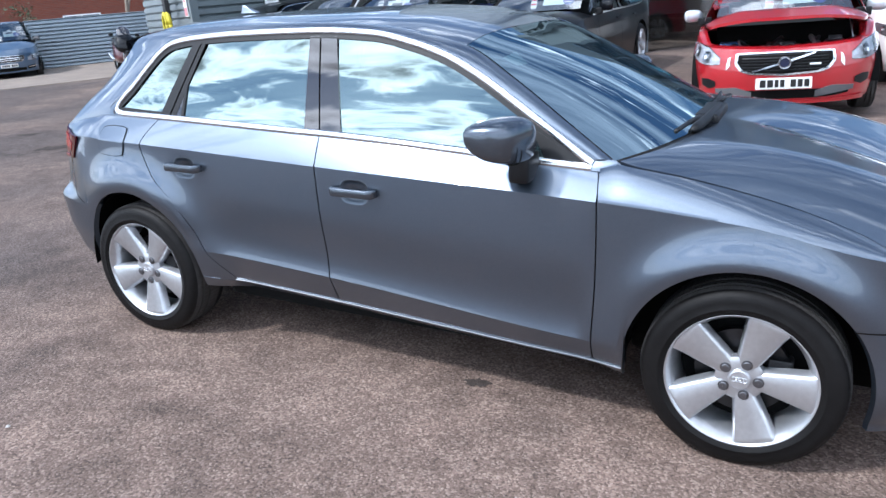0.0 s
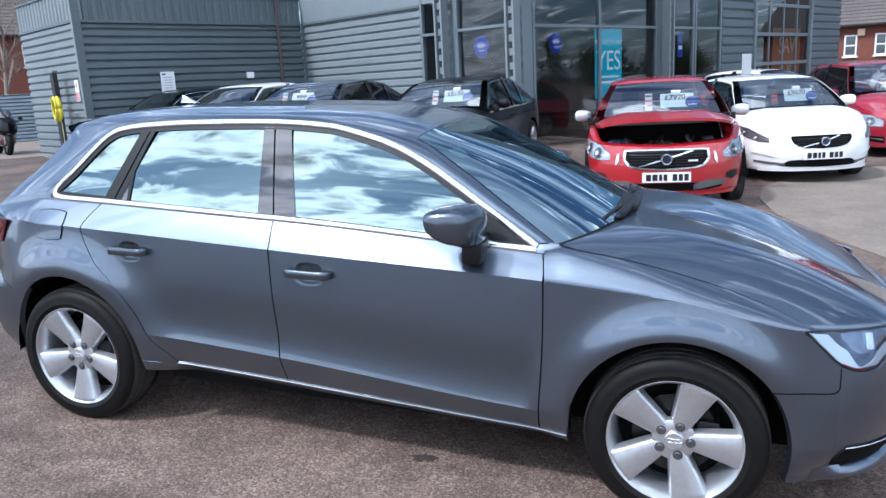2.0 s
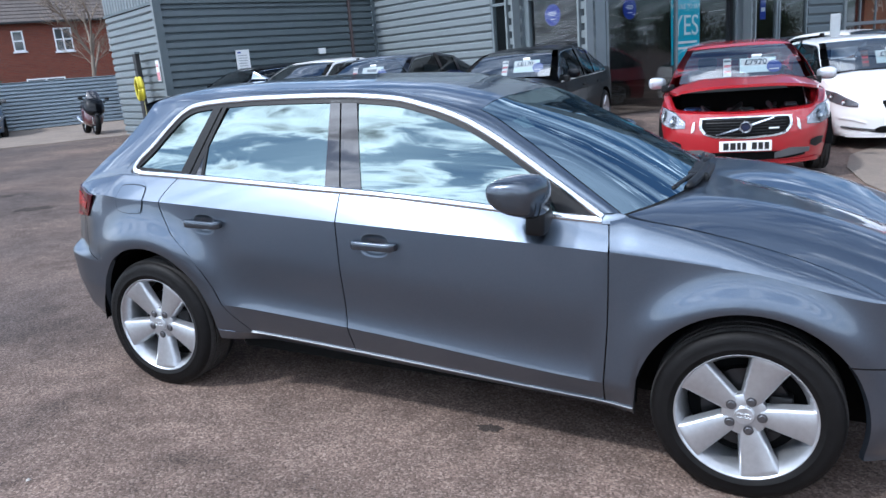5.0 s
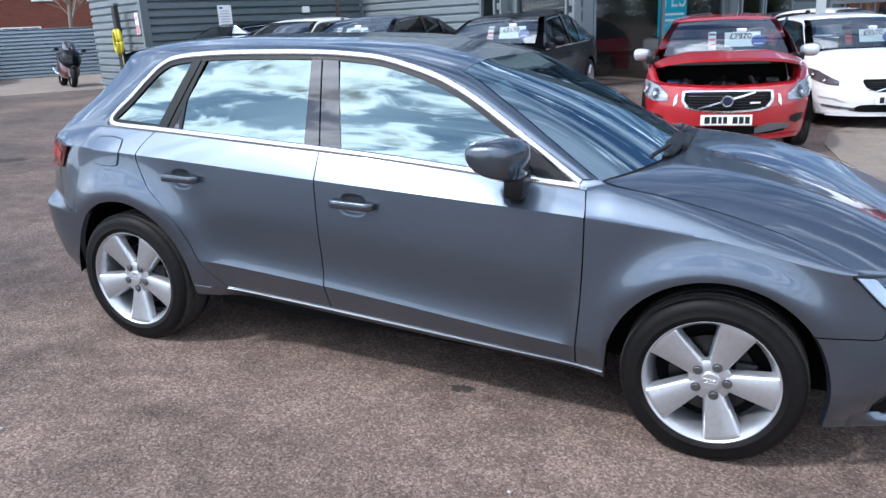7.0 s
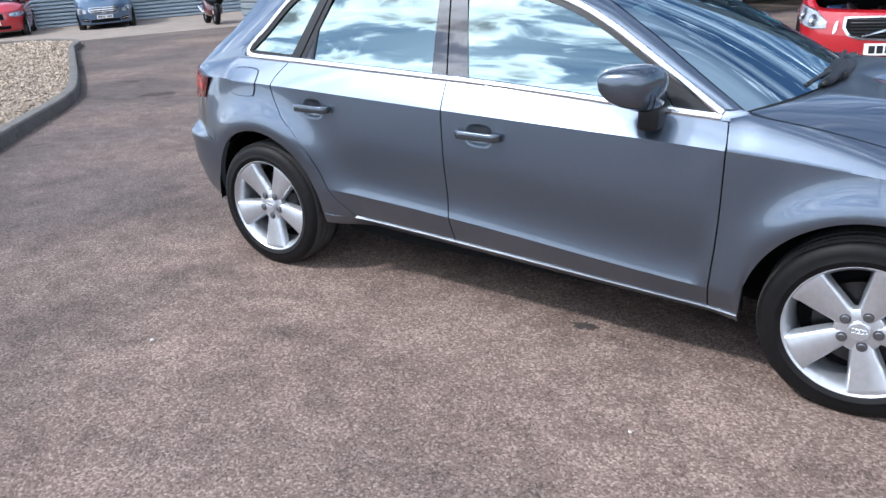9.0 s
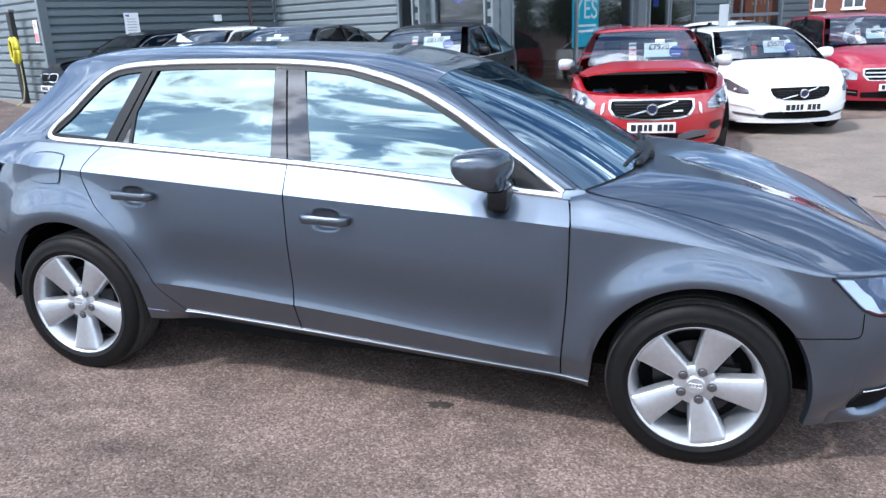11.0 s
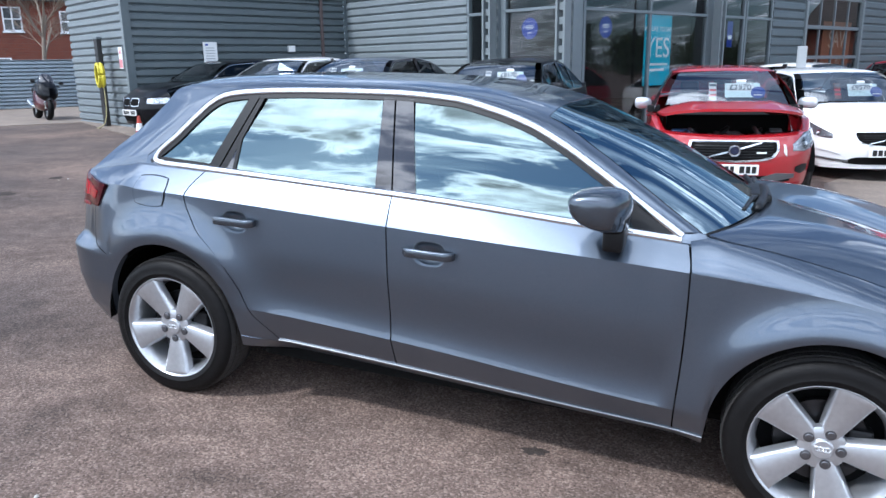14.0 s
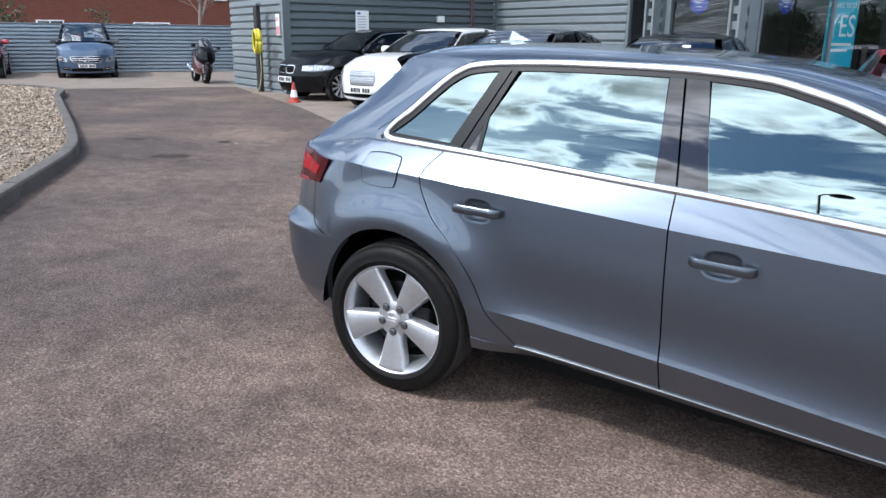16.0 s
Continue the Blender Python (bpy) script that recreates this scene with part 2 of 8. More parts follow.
def part(name, bm, mat, parent=None, label="", smooth=False):
    me = bpy.data.meshes.new(name)
    bm.to_mesh(me)
    bm.free()
    me.materials.append(mat)
    if smooth:
        me.polygons.foreach_set("use_smooth", [True] * len(me.polygons))
    ob = new(name, me)
    if parent is not None:
        ob.parent = parent
    if label:
        ob["label"] = label
    return ob


def box_bm(x0, y0, z0, x1, y1, z1, bevel=0.0, seg=2):
    bm = bmesh.new()
    bmesh.ops.create_cube(bm, size=1)
    for v in bm.verts:
        v.co = Vector((x0 + (v.co.x + 0.5) * (x1 - x0), y0 + (v.co.y + 0.5) * (y1 - y0), z0 + (v.co.z + 0.5) * (z1 - z0)))
    if bevel:
        bmesh.ops.bevel(bm, geom=bm.edges[:], offset=bevel, segments=seg, affect="EDGES", profile=0.6)
    return bm


def smoothstep(a, b, x):
    t = np.clip((np.asarray(x, float) - a) / (b - a), 0, 1)
    return t * t * (3 - 2 * t)


def fn(xs, ys):
    """A smooth function through the given knots (limited cubic slopes)."""
    xs, ys = np.array(xs, float), np.array(ys, float)
    h = np.diff(xs)
    d = np.diff(ys) / h
    m = np.zeros(len(xs))
    m[0], m[-1] = d[0], d[-1]
    for i in range(1, len(xs) - 1):
        if d[i - 1] * d[i] > 0:
            w1, w2 = 2 * h[i] + h[i - 1], h[i] + 2 * h[i - 1]
            m[i] = (w1 + w2) / (w1 / d[i - 1] + w2 / d[i])

    def f(x):
        x = np.asarray(x, float)
        k = np.clip(np.searchsorted(xs, x) - 1, 0, len(h) - 1)
        t = np.clip((x - xs[k]) / h[k], 0, 1)
        a = (1 + 2 * t) * (1 - t) ** 2 * ys[k] + t * (1 - t) ** 2 * h[k] * m[k]
        return a + t * t * (3 - 2 * t) * ys[k + 1] + t * t * (t - 1) * h[k] * m[k + 1]

    return f


def spline(pts, n):
    """n points along a smooth curve through pts, even in length."""
    pts = np.array(pts, float)
    s = np.r_[0, np.cumsum(np.linalg.norm(np.diff(pts, axis=0), axis=1))]
    fs = [fn(s, pts[:, k]) for k in range(pts.shape[1])]
    u = np.linspace(0, s[-1], n)
    return np.stack([f(u) for f in fs], -1)


def grid_faces(nu, nv, base=0, flip=False):
    i, j = np.meshgrid(np.arange(nu - 1), np.arange(nv - 1), indexing="ij")
    a = (base + i * nv + j).ravel()
    q = np.stack([a, a + nv, a + nv + 1, a + 1], -1)
    return (q[:, ::-1] if flip else q).tolist()


def sheet(name, P, mat, parent, skirt=None, flip=False, label="", skip=None, sharp=()):
    """A surface from a grid of points, with a turned-in rim along its border."""
    nu, nv = P.shape[:2]
    verts = P.reshape(-1, 3).tolist()
    faces = grid_faces(nu, nv, 0, flip)
    if skip is not None:
        faces = [f for f, k in zip(faces, skip.ravel()) if not k]
    if skirt is not None:
        ring = [i * nv for i in range(nu)] + [(nu - 1) * nv + j for j in range(1, nv)]
        ring += [i * nv + nv - 1 for i in range(nu - 2, -1, -1)] + [j for j in range(nv - 2, 0, -1)]
        sk = np.array(skirt, float)
        b = len(verts)
        for k in ring:
            verts.append((np.array(verts[k]) + sk).tolist())
        c = len(ring)
        for k in range(c):
            f = [ring[k], ring[(k + 1) % c], b + (k + 1) % c, b + k]
            faces.append(f if flip else f[::-1])
    ob = obj(name, verts, faces, mat, parent, True, label)
    if skirt is not None:
        ob.data.set_sharp_from_angle(angle=radians(50))
    if sharp:
        at = ob.data.attributes.get("sharp_edge") or ob.data.attributes.new("sharp_edge", "BOOLEAN", "EDGE")
        rows = set(sharp)
        for e in ob.data.edges:
            p, q = e.vertices
            if p < nu * nv and q < nu * nv and p % nv == q % nv and p % nv in rows:
                e.use_edge_sharp = True
    return ob


def both(name, P, mat, parent, skirt=None, flip=False, label="", skip=None, sharp=()):
    """The same surface on the car's right and left side."""
    a = sheet(name, P, mat, parent, skirt, flip, label, skip, sharp)
    Q = P * np.array([1, -1, 1.0])
    b = sheet(name, Q, mat, parent, None if skirt is None else (skirt[0], -skirt[1], skirt[2]), not flip, label, skip, sharp)
    return a, b


def ruled(A, B, n, bulge=0.0, out=(0, -1, 0)):
    """Points between two curves of equal length, bulging outward in the middle."""
    v = np.linspace(0, 1, n)
    P = A[:, None] * (1 - v)[None, :, None] + B[:, None] * v[None, :, None]
    return P + (bulge * 4 * v * (1 - v))[None, :, None] * np.array(out, float)


def lathe(profile, n, axis_y=True):
    """Verts and faces of a profile of (radius, y) turned about the y axis."""
    verts, faces = [], []
    m = len(profile)
    for k in range(n):
        a = 2 * math.pi * k / n
        for r, y in profile:
            verts.append((r * math.cos(a), y, r * math.sin(a)))
    for k in range(n):
        for j in range(m - 1):
            a, b = k * m + j, ((k + 1) % n) * m + j
            faces.append((a, a + 1, b + 1, b))
    return verts, faces


def tube(name, pts, r, mat, parent=None, n=8, label=""):
    """A round bar along pts."""
    pts = [Vector(p) for p in pts]
    verts, faces = [], []
    for i, p in enumerate(pts):
        d = (pts[min(i + 1, len(pts) - 1)] - pts[max(i - 1, 0)]).normalized()
        a = d.orthogonal().normalized() if i == 0 else (a - d * a.dot(d)).normalized()
        b = d.cross(a)
        rr = r[i] if isinstance(r, (list, tuple)) else r
        for k in range(n):
            t = 2 * math.pi * k / n
            verts.append(p + (a * math.cos(t) + b * math.sin(t)) * rr)
    for i in range(len(pts) - 1):
        for k in range(n):
            faces.append((i * n + k, i * n + (k + 1) % n, (i + 1) * n + (k + 1) % n, (i + 1) * n + k))
    faces.append(tuple(range(n))[::-1])
    faces.append(tuple((len(pts) - 1) * n + k for k in range(n)))
    return obj(name, verts, faces, mat, parent, True, label)


# ---- ground ----
def ground_z(x, y=0.0):
    """The yard falls gently towards the nose of the car and levels out on both sides."""
    u = -np.asarray(x, float)
    hi = 1.5 + 2.0 * (1 - np.exp(-(np.maximum(u, 1.5) - 1.5) / 2.0))
    lo = -3 - 3 * (1 - np.exp(-(np.maximum(-u, 3) - 3) / 3))
    return 0.049 * np.where(u > 1.5, hi, np.where(u < -3, lo, u))


def asphalt(name, cols, big, spec=0.3):
    """Rolled asphalt: stones of several colours in dark binder, worn patches at two larger scales."""
    m = bpy.data.materials.new(name)
    m.use_nodes = True
    n, l = m.node_tree.nodes, m.node_tree.links
    p = n["Principled BSDF"]
    p.inputs["Roughness"].default_value = 0.88
    p.inputs["Specular IOR Level"].default_value = spec
    tc = n.new("ShaderNodeTexCoord")

    def tex(kind, scale, detail=3.0):
        t = n.new(kind)
        t.inputs["Scale"].default_value = scale
        if kind == "ShaderNodeTexNoise":
            t.inputs["Detail"].default_value = detail
        l.new(tc.outputs["Object"], t.inputs["Vector"])
        return t

    v = tex("ShaderNodeTexVoronoi", 125.0)
    v2 = tex("ShaderNodeTexVoronoi", 70.0)
    sep = n.new("ShaderNodeSeparateColor")
    l.new(v.outputs["Color"], sep.inputs[0])
    ramp = n.new("ShaderNodeValToRGB")
    ramp.color_ramp.interpolation = "LINEAR"
    el = ramp.color_ramp.elements
    el[0].position, el[0].color = 0.0, (*cols[0], 1)
    el[1].position, el[1].color = 1.0, (*cols[-1], 1)
    for k, c in enumerate(cols[1:-1]):
        e = el.new((k + 1) / (len(cols) - 1))
        e.color = (*c, 1)
    l.new(sep.outputs[0], ramp.inputs[0])
    zone = tex("ShaderNodeTexNoise", 0.42, 4.0)
    zr = n.new("ShaderNodeMapRange")
    zr.inputs["From Min"].default_value = 0.36
    zr.inputs["From Max"].default_value = 0.62
    # the yard is paler beside the parked car than further along negative x
    sx_ = n.new("ShaderNodeSeparateXYZ")
    l.new(tc.outputs["Object"], sx_.inputs[0])
    wx = n.new("ShaderNodeMapRange")
    wx.inputs["From Min"].default_value = -3.0
    wx.inputs["From Max"].default_value = 2.0
    wx.inputs["To Min"].default_value = -0.07
    wx.inputs["To Max"].default_value = 0.09
    l.new(sx_.outputs[0], wx.inputs["Value"])
    za = n.new("ShaderNodeMath")
    za.operation = "ADD"
    l.new(zone.outputs["Fac"], za.inputs[0])
    l.new(wx.outputs[0], za.inputs[1])
    l.new(za.outputs[0], zr.inputs["Value"])
    zm = n.new("ShaderNodeMix")
    zm.data_type = "RGBA"
    zm.inputs["A"].default_value = (0.73, 0.715, 0.725, 1)
    zm.inputs["B"].default_value = (1.34, 1.22, 1.14, 1)
    l.new(zr.outputs[0], zm.inputs["Factor"])
    tint = n.new("ShaderNodeVectorMath")
    tint.operation = "MULTIPLY"
    l.new(ramp.outputs[0], tint.inputs[0])
    l.new(zm.outputs["Result"], tint.inputs[1])
    a, b = tex("ShaderNodeTexNoise", 1.1, 6.0), tex("ShaderNodeTexNoise", 7.0, 5.0)
    add = n.new("ShaderNodeMath")
    add.operation = "ADD"
    l.new(a.outputs["Fac"], add.inputs[0])
    l.new(b.outputs["Fac"], add.inputs[1])
    mr = n.new("ShaderNodeMapRange")
    mr.inputs["From Min"].default_value = 0.72
    mr.inputs["From Max"].default_value = 1.22
    mr.inputs["To Min"].default_value = 1 - big
    mr.inputs["To Max"].default_value = 1 + big * 0.6
    l.new(add.outputs[0], mr.inputs["Value"])
    mul = n.new("ShaderNodeVectorMath")
    mul.operation = "SCALE"
    l.new(tint.outputs[0], mul.inputs[0])
    l.new(mr.outputs[0], mul.inputs["Scale"])
    # old drips and damp, dark and irregular
    blot = tex("ShaderNodeTexNoise", 1.9, 7.0)
    br = n.new("ShaderNodeMapRange")
    br.inputs["From Min"].default_value = 0.60
    br.inputs["From Max"].default_value = 0.70
    br.inputs["To Min"].default_value = 1.0
    br.inputs["To Max"].default_value = 0.72
    l.new(blot.outputs["Fac"], br.inputs["Value"])
    # open pits between the stones
    pit = tex("ShaderNodeTexNoise", 95.0, 2.0)
    pr = n.new("ShaderNodeMapRange")
    pr.inputs["From Min"].default_value = 0.52
    pr.inputs["From Max"].default_value = 0.68
    pr.inputs["To Min"].default_value = 1.06
    pr.inputs["To Max"].default_value = 0.58
    l.new(pit.outputs["Fac"], pr.inputs["Value"])
    bm_ = n.new("ShaderNodeMath")
    bm_.operation = "MULTIPLY"
    l.new(br.outputs[0], bm_.inputs[0])
    l.new(pr.outputs[0], bm_.inputs[1])
    mul2 = n.new("ShaderNodeVectorMath")
    mul2.operation = "SCALE"
    l.new(mul.outputs[0], mul2.inputs[0])
    l.new(bm_.outputs[0], mul2.inputs["Scale"])
    l.new(mul2.outputs[0], p.inputs["Base Color"])
    h = n.new("ShaderNodeMath")
    h.operation = "ADD"
    l.new(v.outputs["Distance"], h.inputs[0])
    l.new(v2.outputs["Distance"], h.inputs[1])
    bp = n.new("ShaderNodeBump")
    bp.inputs["Strength"].default_value = 0.36
    bp.inputs["Distance"].default_value = 0.004
    bp.invert = True
    l.new(h.outputs[0], bp.inputs["Height"])
    l.new(bp.outputs[0], p.inputs["Normal"])
    return m


M_ASPHALT = asphalt("worn_brown_asphalt", [(0.062, 0.047, 0.041), (0.088, 0.068, 0.058), (0.108, 0.083, 0.072), (0.128, 0.100, 0.087), (0.185, 0.155, 0.138)], 0.36)
gx = np.concatenate([[-400, -150, -70], np.arange(-40, -12, 2.0), np.arange(-12, 14, 0.5), np.arange(14, 41, 3.0), [80, 160, 400]])
gy = np.array([-400, -100, -40, -15, -8, -4, 0, 4, 8, 12, 20, 40, 100, 400.0])
G = np.array([[(x, y, float(ground_z(x))) for y in gy] for x in gx])
tagged(sheet("ground", G, M_ASPHALT, None), "worn brown asphalt yard with pale grit", "ground", kind="structure")
GROUND_ROW = ground_z(gx)


def yard_z(x):
    """Height of the ground sheet itself."""
    return np.interp(x, gx, GROUND_ROW)


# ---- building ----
# one cladding in two tones: darker for shaded walls, lighter for sunlit ones
M_CLAD_SHADED = material("grey_green_cladding", (0.085, 0.107, 0.117), 0.5, 0.0, 0.1, var=0.10, scale=6, bump=0.02, bscale=40)
M_CLAD_LIT = material("pale_grey_cladding", (0.160, 0.184, 0.194), 0.5, 0.0, 0.1, var=0.08, scale=6)
M_FRAME = material("grey_window_frame", (0.13, 0.155, 0.168), 0.4, 0.0, 0.3, var=0.06, scale=10)
M_PANE = glass("showroom_glass", (0.74, 0.79, 0.79), 1.6)
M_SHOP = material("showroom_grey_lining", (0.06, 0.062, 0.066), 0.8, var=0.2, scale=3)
M_WHITEP = material("white_board", (0.75, 0.76, 0.76), 0.5, var=0.04, scale=15)
M_BLUE = material("blue_sticker", (0.012, 0.035, 0.28), 0.45)
M_TEAL = material("teal_poster", (0.03, 0.42, 0.55), 0.45)
# poster orange and ink dulled in their colour for the glass reflection over them
M_ORANGE = material("orange_poster", (0.16, 0.065, 0.03), 0.5, var=0.2, scale=4)
M_VEILED_INK = material("dull_cream_print", (0.36, 0.30, 0.25), 0.6)
M_PINK = material("faded_red_print", (0.55, 0.22, 0.24), 0.6, var=0.15, scale=40)
M_YELLOW = material("yellow_hose", (0.55, 0.47, 0.03), 0.5, var=0.2, scale=30)
M_REDS = material("red_sign", (0.60, 0.03, 0.03), 0.45)
M_POST = material("black_post", (0.015, 0.015, 0.016), 0.5, var=0.2, scale=20)

PA, PB, PD, PC = (-9.91, 9.75), (-7.36, 15.0), (-3.28, 13.03), (-0.63, 11.73)
ANG_C = radians(62)


def along(p, ang, d):
    return (p[0] + math.cos(ang) * d, p[1] + math.sin(ang) * d)


def wall_frame(p, q):
    """Matrix whose x runs from p to q, whose -y faces outward to the right of that run, z up."""
    a = math.atan2(q[1] - p[1], q[0] - p[0])
    return Matrix.Translation((p[0], p[1], 0)) @ Matrix.Rotation(a, 4, "Z"), math.hypot(q[0] - p[0], q[1] - p[1])


SHEET_RIB = ((0.0, 1.0), (0.06, 1.0), (0.26, 0.0), (0.84, 0.10), (0.999, 1.0))
UPRIGHT_RIB = ((0.0, 1.0), (0.12, 0.0), (0.62, 0.0), (0.74, 1.0), (0.999, 1.0))


def clad(name, p, q, z0, z1, mat, pitch=0.17, depth=0.046, vertical=False, label="", thick=0.2, rib=None):
    """A wall sheeted with folded metal; the ribs run level, or upright."""
    m, ln = wall_frame(p, q)
    prof = []
    span = ln if vertical else z1 - z0
    k = 0
    t = 0.0
    while t < span - 0.001:
        for f, d in rib or (UPRIGHT_RIB if vertical else SHEET_RIB):
            d *= depth
            a = t + f * pitch
            if a <= span:
                prof.append((a, d))
        t += pitch
    prof.append((span, depth))
    P = np.zeros((2, len(prof) + 2, 3))
    for i in range(2):
        P[i, 0] = (0, thick, 0)
        for j, (a, d) in enumerate(prof):
            P[i, j + 1] = (a, d, (z0, z1)[i]) if vertical else ((0, ln)[i], d, z0 + a)
        last = prof[-1][0]
        P[i, 0] = (0, thick, (z0, z1)[i]) if vertical else ((0, ln)[i], thick, z0)
        P[i, -1] = (last, thick, (z0, z1)[i]) if vertical else ((0, ln)[i], thick, z0 + last)
    ob = sheet(name, P, mat, None, flip=vertical)
    ob.data.polygons.foreach_set("use_smooth", [False] * len(ob.data.polygons))
    ob.matrix_world = m
    return tagged(ob, label or "grey ribbed metal cladding wall", "wall", kind="structure")


def bar(name, p, q, x0, x1, y0, y1, z0, z1, mat, kind="structure", label="", cat="trim", bevel=0.006):
    """A beam in the frame of the wall from p to q."""
    m, _ = wall_frame(p, q)
    ob = part(name, box_bm(x0, y0, z0, x1, y1, z1, bevel), mat)
    ob.matrix_world = m
    return tagged(ob, label or "grey metal trim", cat, kind=kind)


FAR = along(PA, radians(154), 3.55)
Z_FL, Z_TOP = 3.10, 3.74
clad("wall_west", FAR, PA, 0.05, Z_FL, M_CLAD_LIT, label="pale grey ribbed metal wall")
clad("wall_south", PA, PB, -0.1, Z_FL, M_CLAD_SHADED)
clad("parapet_west", FAR, PA, Z_FL + 0.06, Z_TOP, M_CLAD_LIT, 0.21, 0.03, True, "pale grey upright ribbed parapet")
clad("parapet_south", PA, PB, Z_FL + 0.06, Z_TOP, M_CLAD_SHADED, 0.21, 0.03, True, "grey upright ribbed parapet")
clad("wall_inner", PB, PD, -0.1, Z_FL, M_CLAD_LIT, 0.185, 0.046, False, "pale grey ribbed metal wall")
m_ = wall_frame(PB, PD)[0]
bar("parapet_inner", PB, PC, 0.0, 8.2, 0.0, 0.2, Z_FL + 0.06, 5.4, M_CLAD_LIT, label="plain pale grey metal fascia", cat="wall")
for p, q in ((FAR, PA), (PA, PB), (PB, PD)):
    _, ln = wall_frame(p, q)
    bar("trim", p, q, -0.02, ln + 0.02, -0.025, 0.1, Z_FL, Z_FL + 0.06, M_CLAD_SHADED, label="grey metal flashing strip")
for p, q in ((FAR, PA), (PA, PB)):
    _, ln = wall_frame(p, q)
    bar("trim", p, q, -0.03, ln + 0.03, -0.03, 0.22, Z_TOP, Z_TOP + 0.05, M_CLAD_SHADED, label="grey metal parapet cap")
bar("trim", PA, PB, -0.035, 0.14, -0.035, 0.0, 0.0, Z_TOP, M_CLAD_SHADED, label="grey corner flashing")
bar("trim", FAR, PA, 3.44, 3.575, -0.03, 0.0, 0.0, Z_TOP, M_CLAD_LIT, label="grey corner flashing")
bar("trim", PB, PD, 0.0, 0.10, -0.02, 0.03, 0.0, Z_FL, M_CLAD_SHADED, label="grey corner flashing")
bar("rainwater_pipe", PA, PB, 5.05, 5.13, -0.05, 0.03, 0.0, Z_TOP, material("brown_pipe", (0.085, 0.06, 0.058), 0.6), label="dull red-brown rainwater pipe", cat="pipe", bevel=0.02)
# flat roofs
RB = along(FAR, radians(64), 6.2)
roof_mid = sum((Vector(p) for p in (FAR, PA, PB, RB)), Vector((0, 0))) / 4
roof_rim = [roof_mid.lerp(Vector(p), 0.94) for p in (FAR, PA, PB, RB)]
obj_roof = obj("roof_slab", [(*p, Z_TOP - h) for h in (0.2, 0.3) for p in roof_rim],
               [(0, 1, 2, 3), (7, 6, 5, 4), (0, 4, 5, 1), (1, 5, 6, 2), (2, 6, 7, 3), (3, 7, 4, 0)], M_SHOP, None, False)
tagged(obj_roof, "flat grey roof", "roof", kind="structure")

# showroom corner
E_END = along(PC, ANG_C, 17.2)


def window_bay(p, q, x0, x1, z0, z1, transoms, mullions=(), fw=0.07):
    """A glazed bay: frame bars and a pane, in the wall from p to q."""
    m, _ = wall_frame(p, q)
    w = thing("window", "dark glazed showroom window in a grey metal frame", "window", m, kind="structure")
    for a, b, c, d in [(x0, x1, z0, z0 + fw), (x0, x1, z1 - fw, z1), (x0, x0 + fw, z0, z1), (x1 - fw, x1, z0, z1)] + [(x0, x1, t, t + 0.06) for t in transoms] + [(t, t + 0.07, z0, z1) for t in mullions]:
        part("window_frame", box_bm(a, -0.02, c, b, 0.08, d, 0.004), M_FRAME, w)
    g = obj("pane", [(x0 + 0.02, 0.03, z0 + 0.02), (x1 - 0.02, 0.03, z0 + 0.02), (x1 - 0.02, 0.03, z1 - 0.02), (x0 + 0.02, 0.03, z1 - 0.02)], [(0, 1, 2, 3)], M_PANE, w, False)
    g.visible_shadow = False
    return w


_, L_BC = wall_frame(PB, PC)
_, L_BD = wall_frame(PB, PD)
xs = [L_BD, L_BD + 0.74, L_BD + 1.02, L_BD + 2.62]
window_bay(PB, PC, xs[0] + 0.04, xs[1], 0.02, 5.3, (2.46,))
window_bay(PB, PC, xs[2] + 0.10, xs[3], 0.02, 5.3, (2.48,))


def truss_column(p, q, x, w=0.24):
    """A column of two flanges with a pierced web."""
    m, _ = wall_frame(p, q)
    t = thing("lattice_column", "pale grey steel column with a pierced web", "column", m, kind="structure")
    for dx in (0.0, w - 0.05):
        part("flange", box_bm(x + dx, -0.30, -0.3, x + dx + 0.05, -0.10, 5.3, 0.004), M_CLAD_LIT, t)
    z = 0.0
    while z < 5.2:
        part("web_plate", box_bm(x + 0.05, -0.24, z, x + w - 0.05, -0.22, z + 0.14, 0.002), M_CLAD_LIT, t)
        z += 0.27
    return t


truss_column(PB, PC, xs[1] + 0.02)
for p, q, x0, x1 in ((PB, PC, xs[1], xs[2] + 0.10), (PB, PC, xs[3], L_BC), (PC, E_END, 0.0, 0.30), (PC, E_END, 5.05, 5.42)):
    bar("mullion_post", p, q, x0, x1, 0.0, 0.08, -0.3, 5.3, M_FRAME, label="grey metal post between the windows", cat="window frame")
truss_column(PB, PC, L_BC - 0.22)
window_bay(PC, E_END, 0.30, 5.05, -0.1, 5.3, (2.44,), (2.6,))
truss_column(PC, E_END, 5.12)
window_bay(PC, E_END, 5.42, 6.85, -0.2, 5.3, (2.44,))
window_bay(PC, E_END, 6.9, 8.35, -0.2, 5.3, (2.44,))
clad("wall_east", along(PC, ANG_C, 8.42), along(PC, ANG_C, 10.35), -0.4, 5.4, M_CLAD_SHADED, 0.24, 0.04)
clad("wall_east_end", along(PC, ANG_C, 14.6), E_END, -0.4, 5.4, M_CLAD_SHADED, 0.24, 0.04)
bar("fascia", PC, E_END, 0, 17.2, 0.0, 0.2, 5.3, 6.0, M_CLAD_LIT, label="pale grey metal fascia", cat="wall")
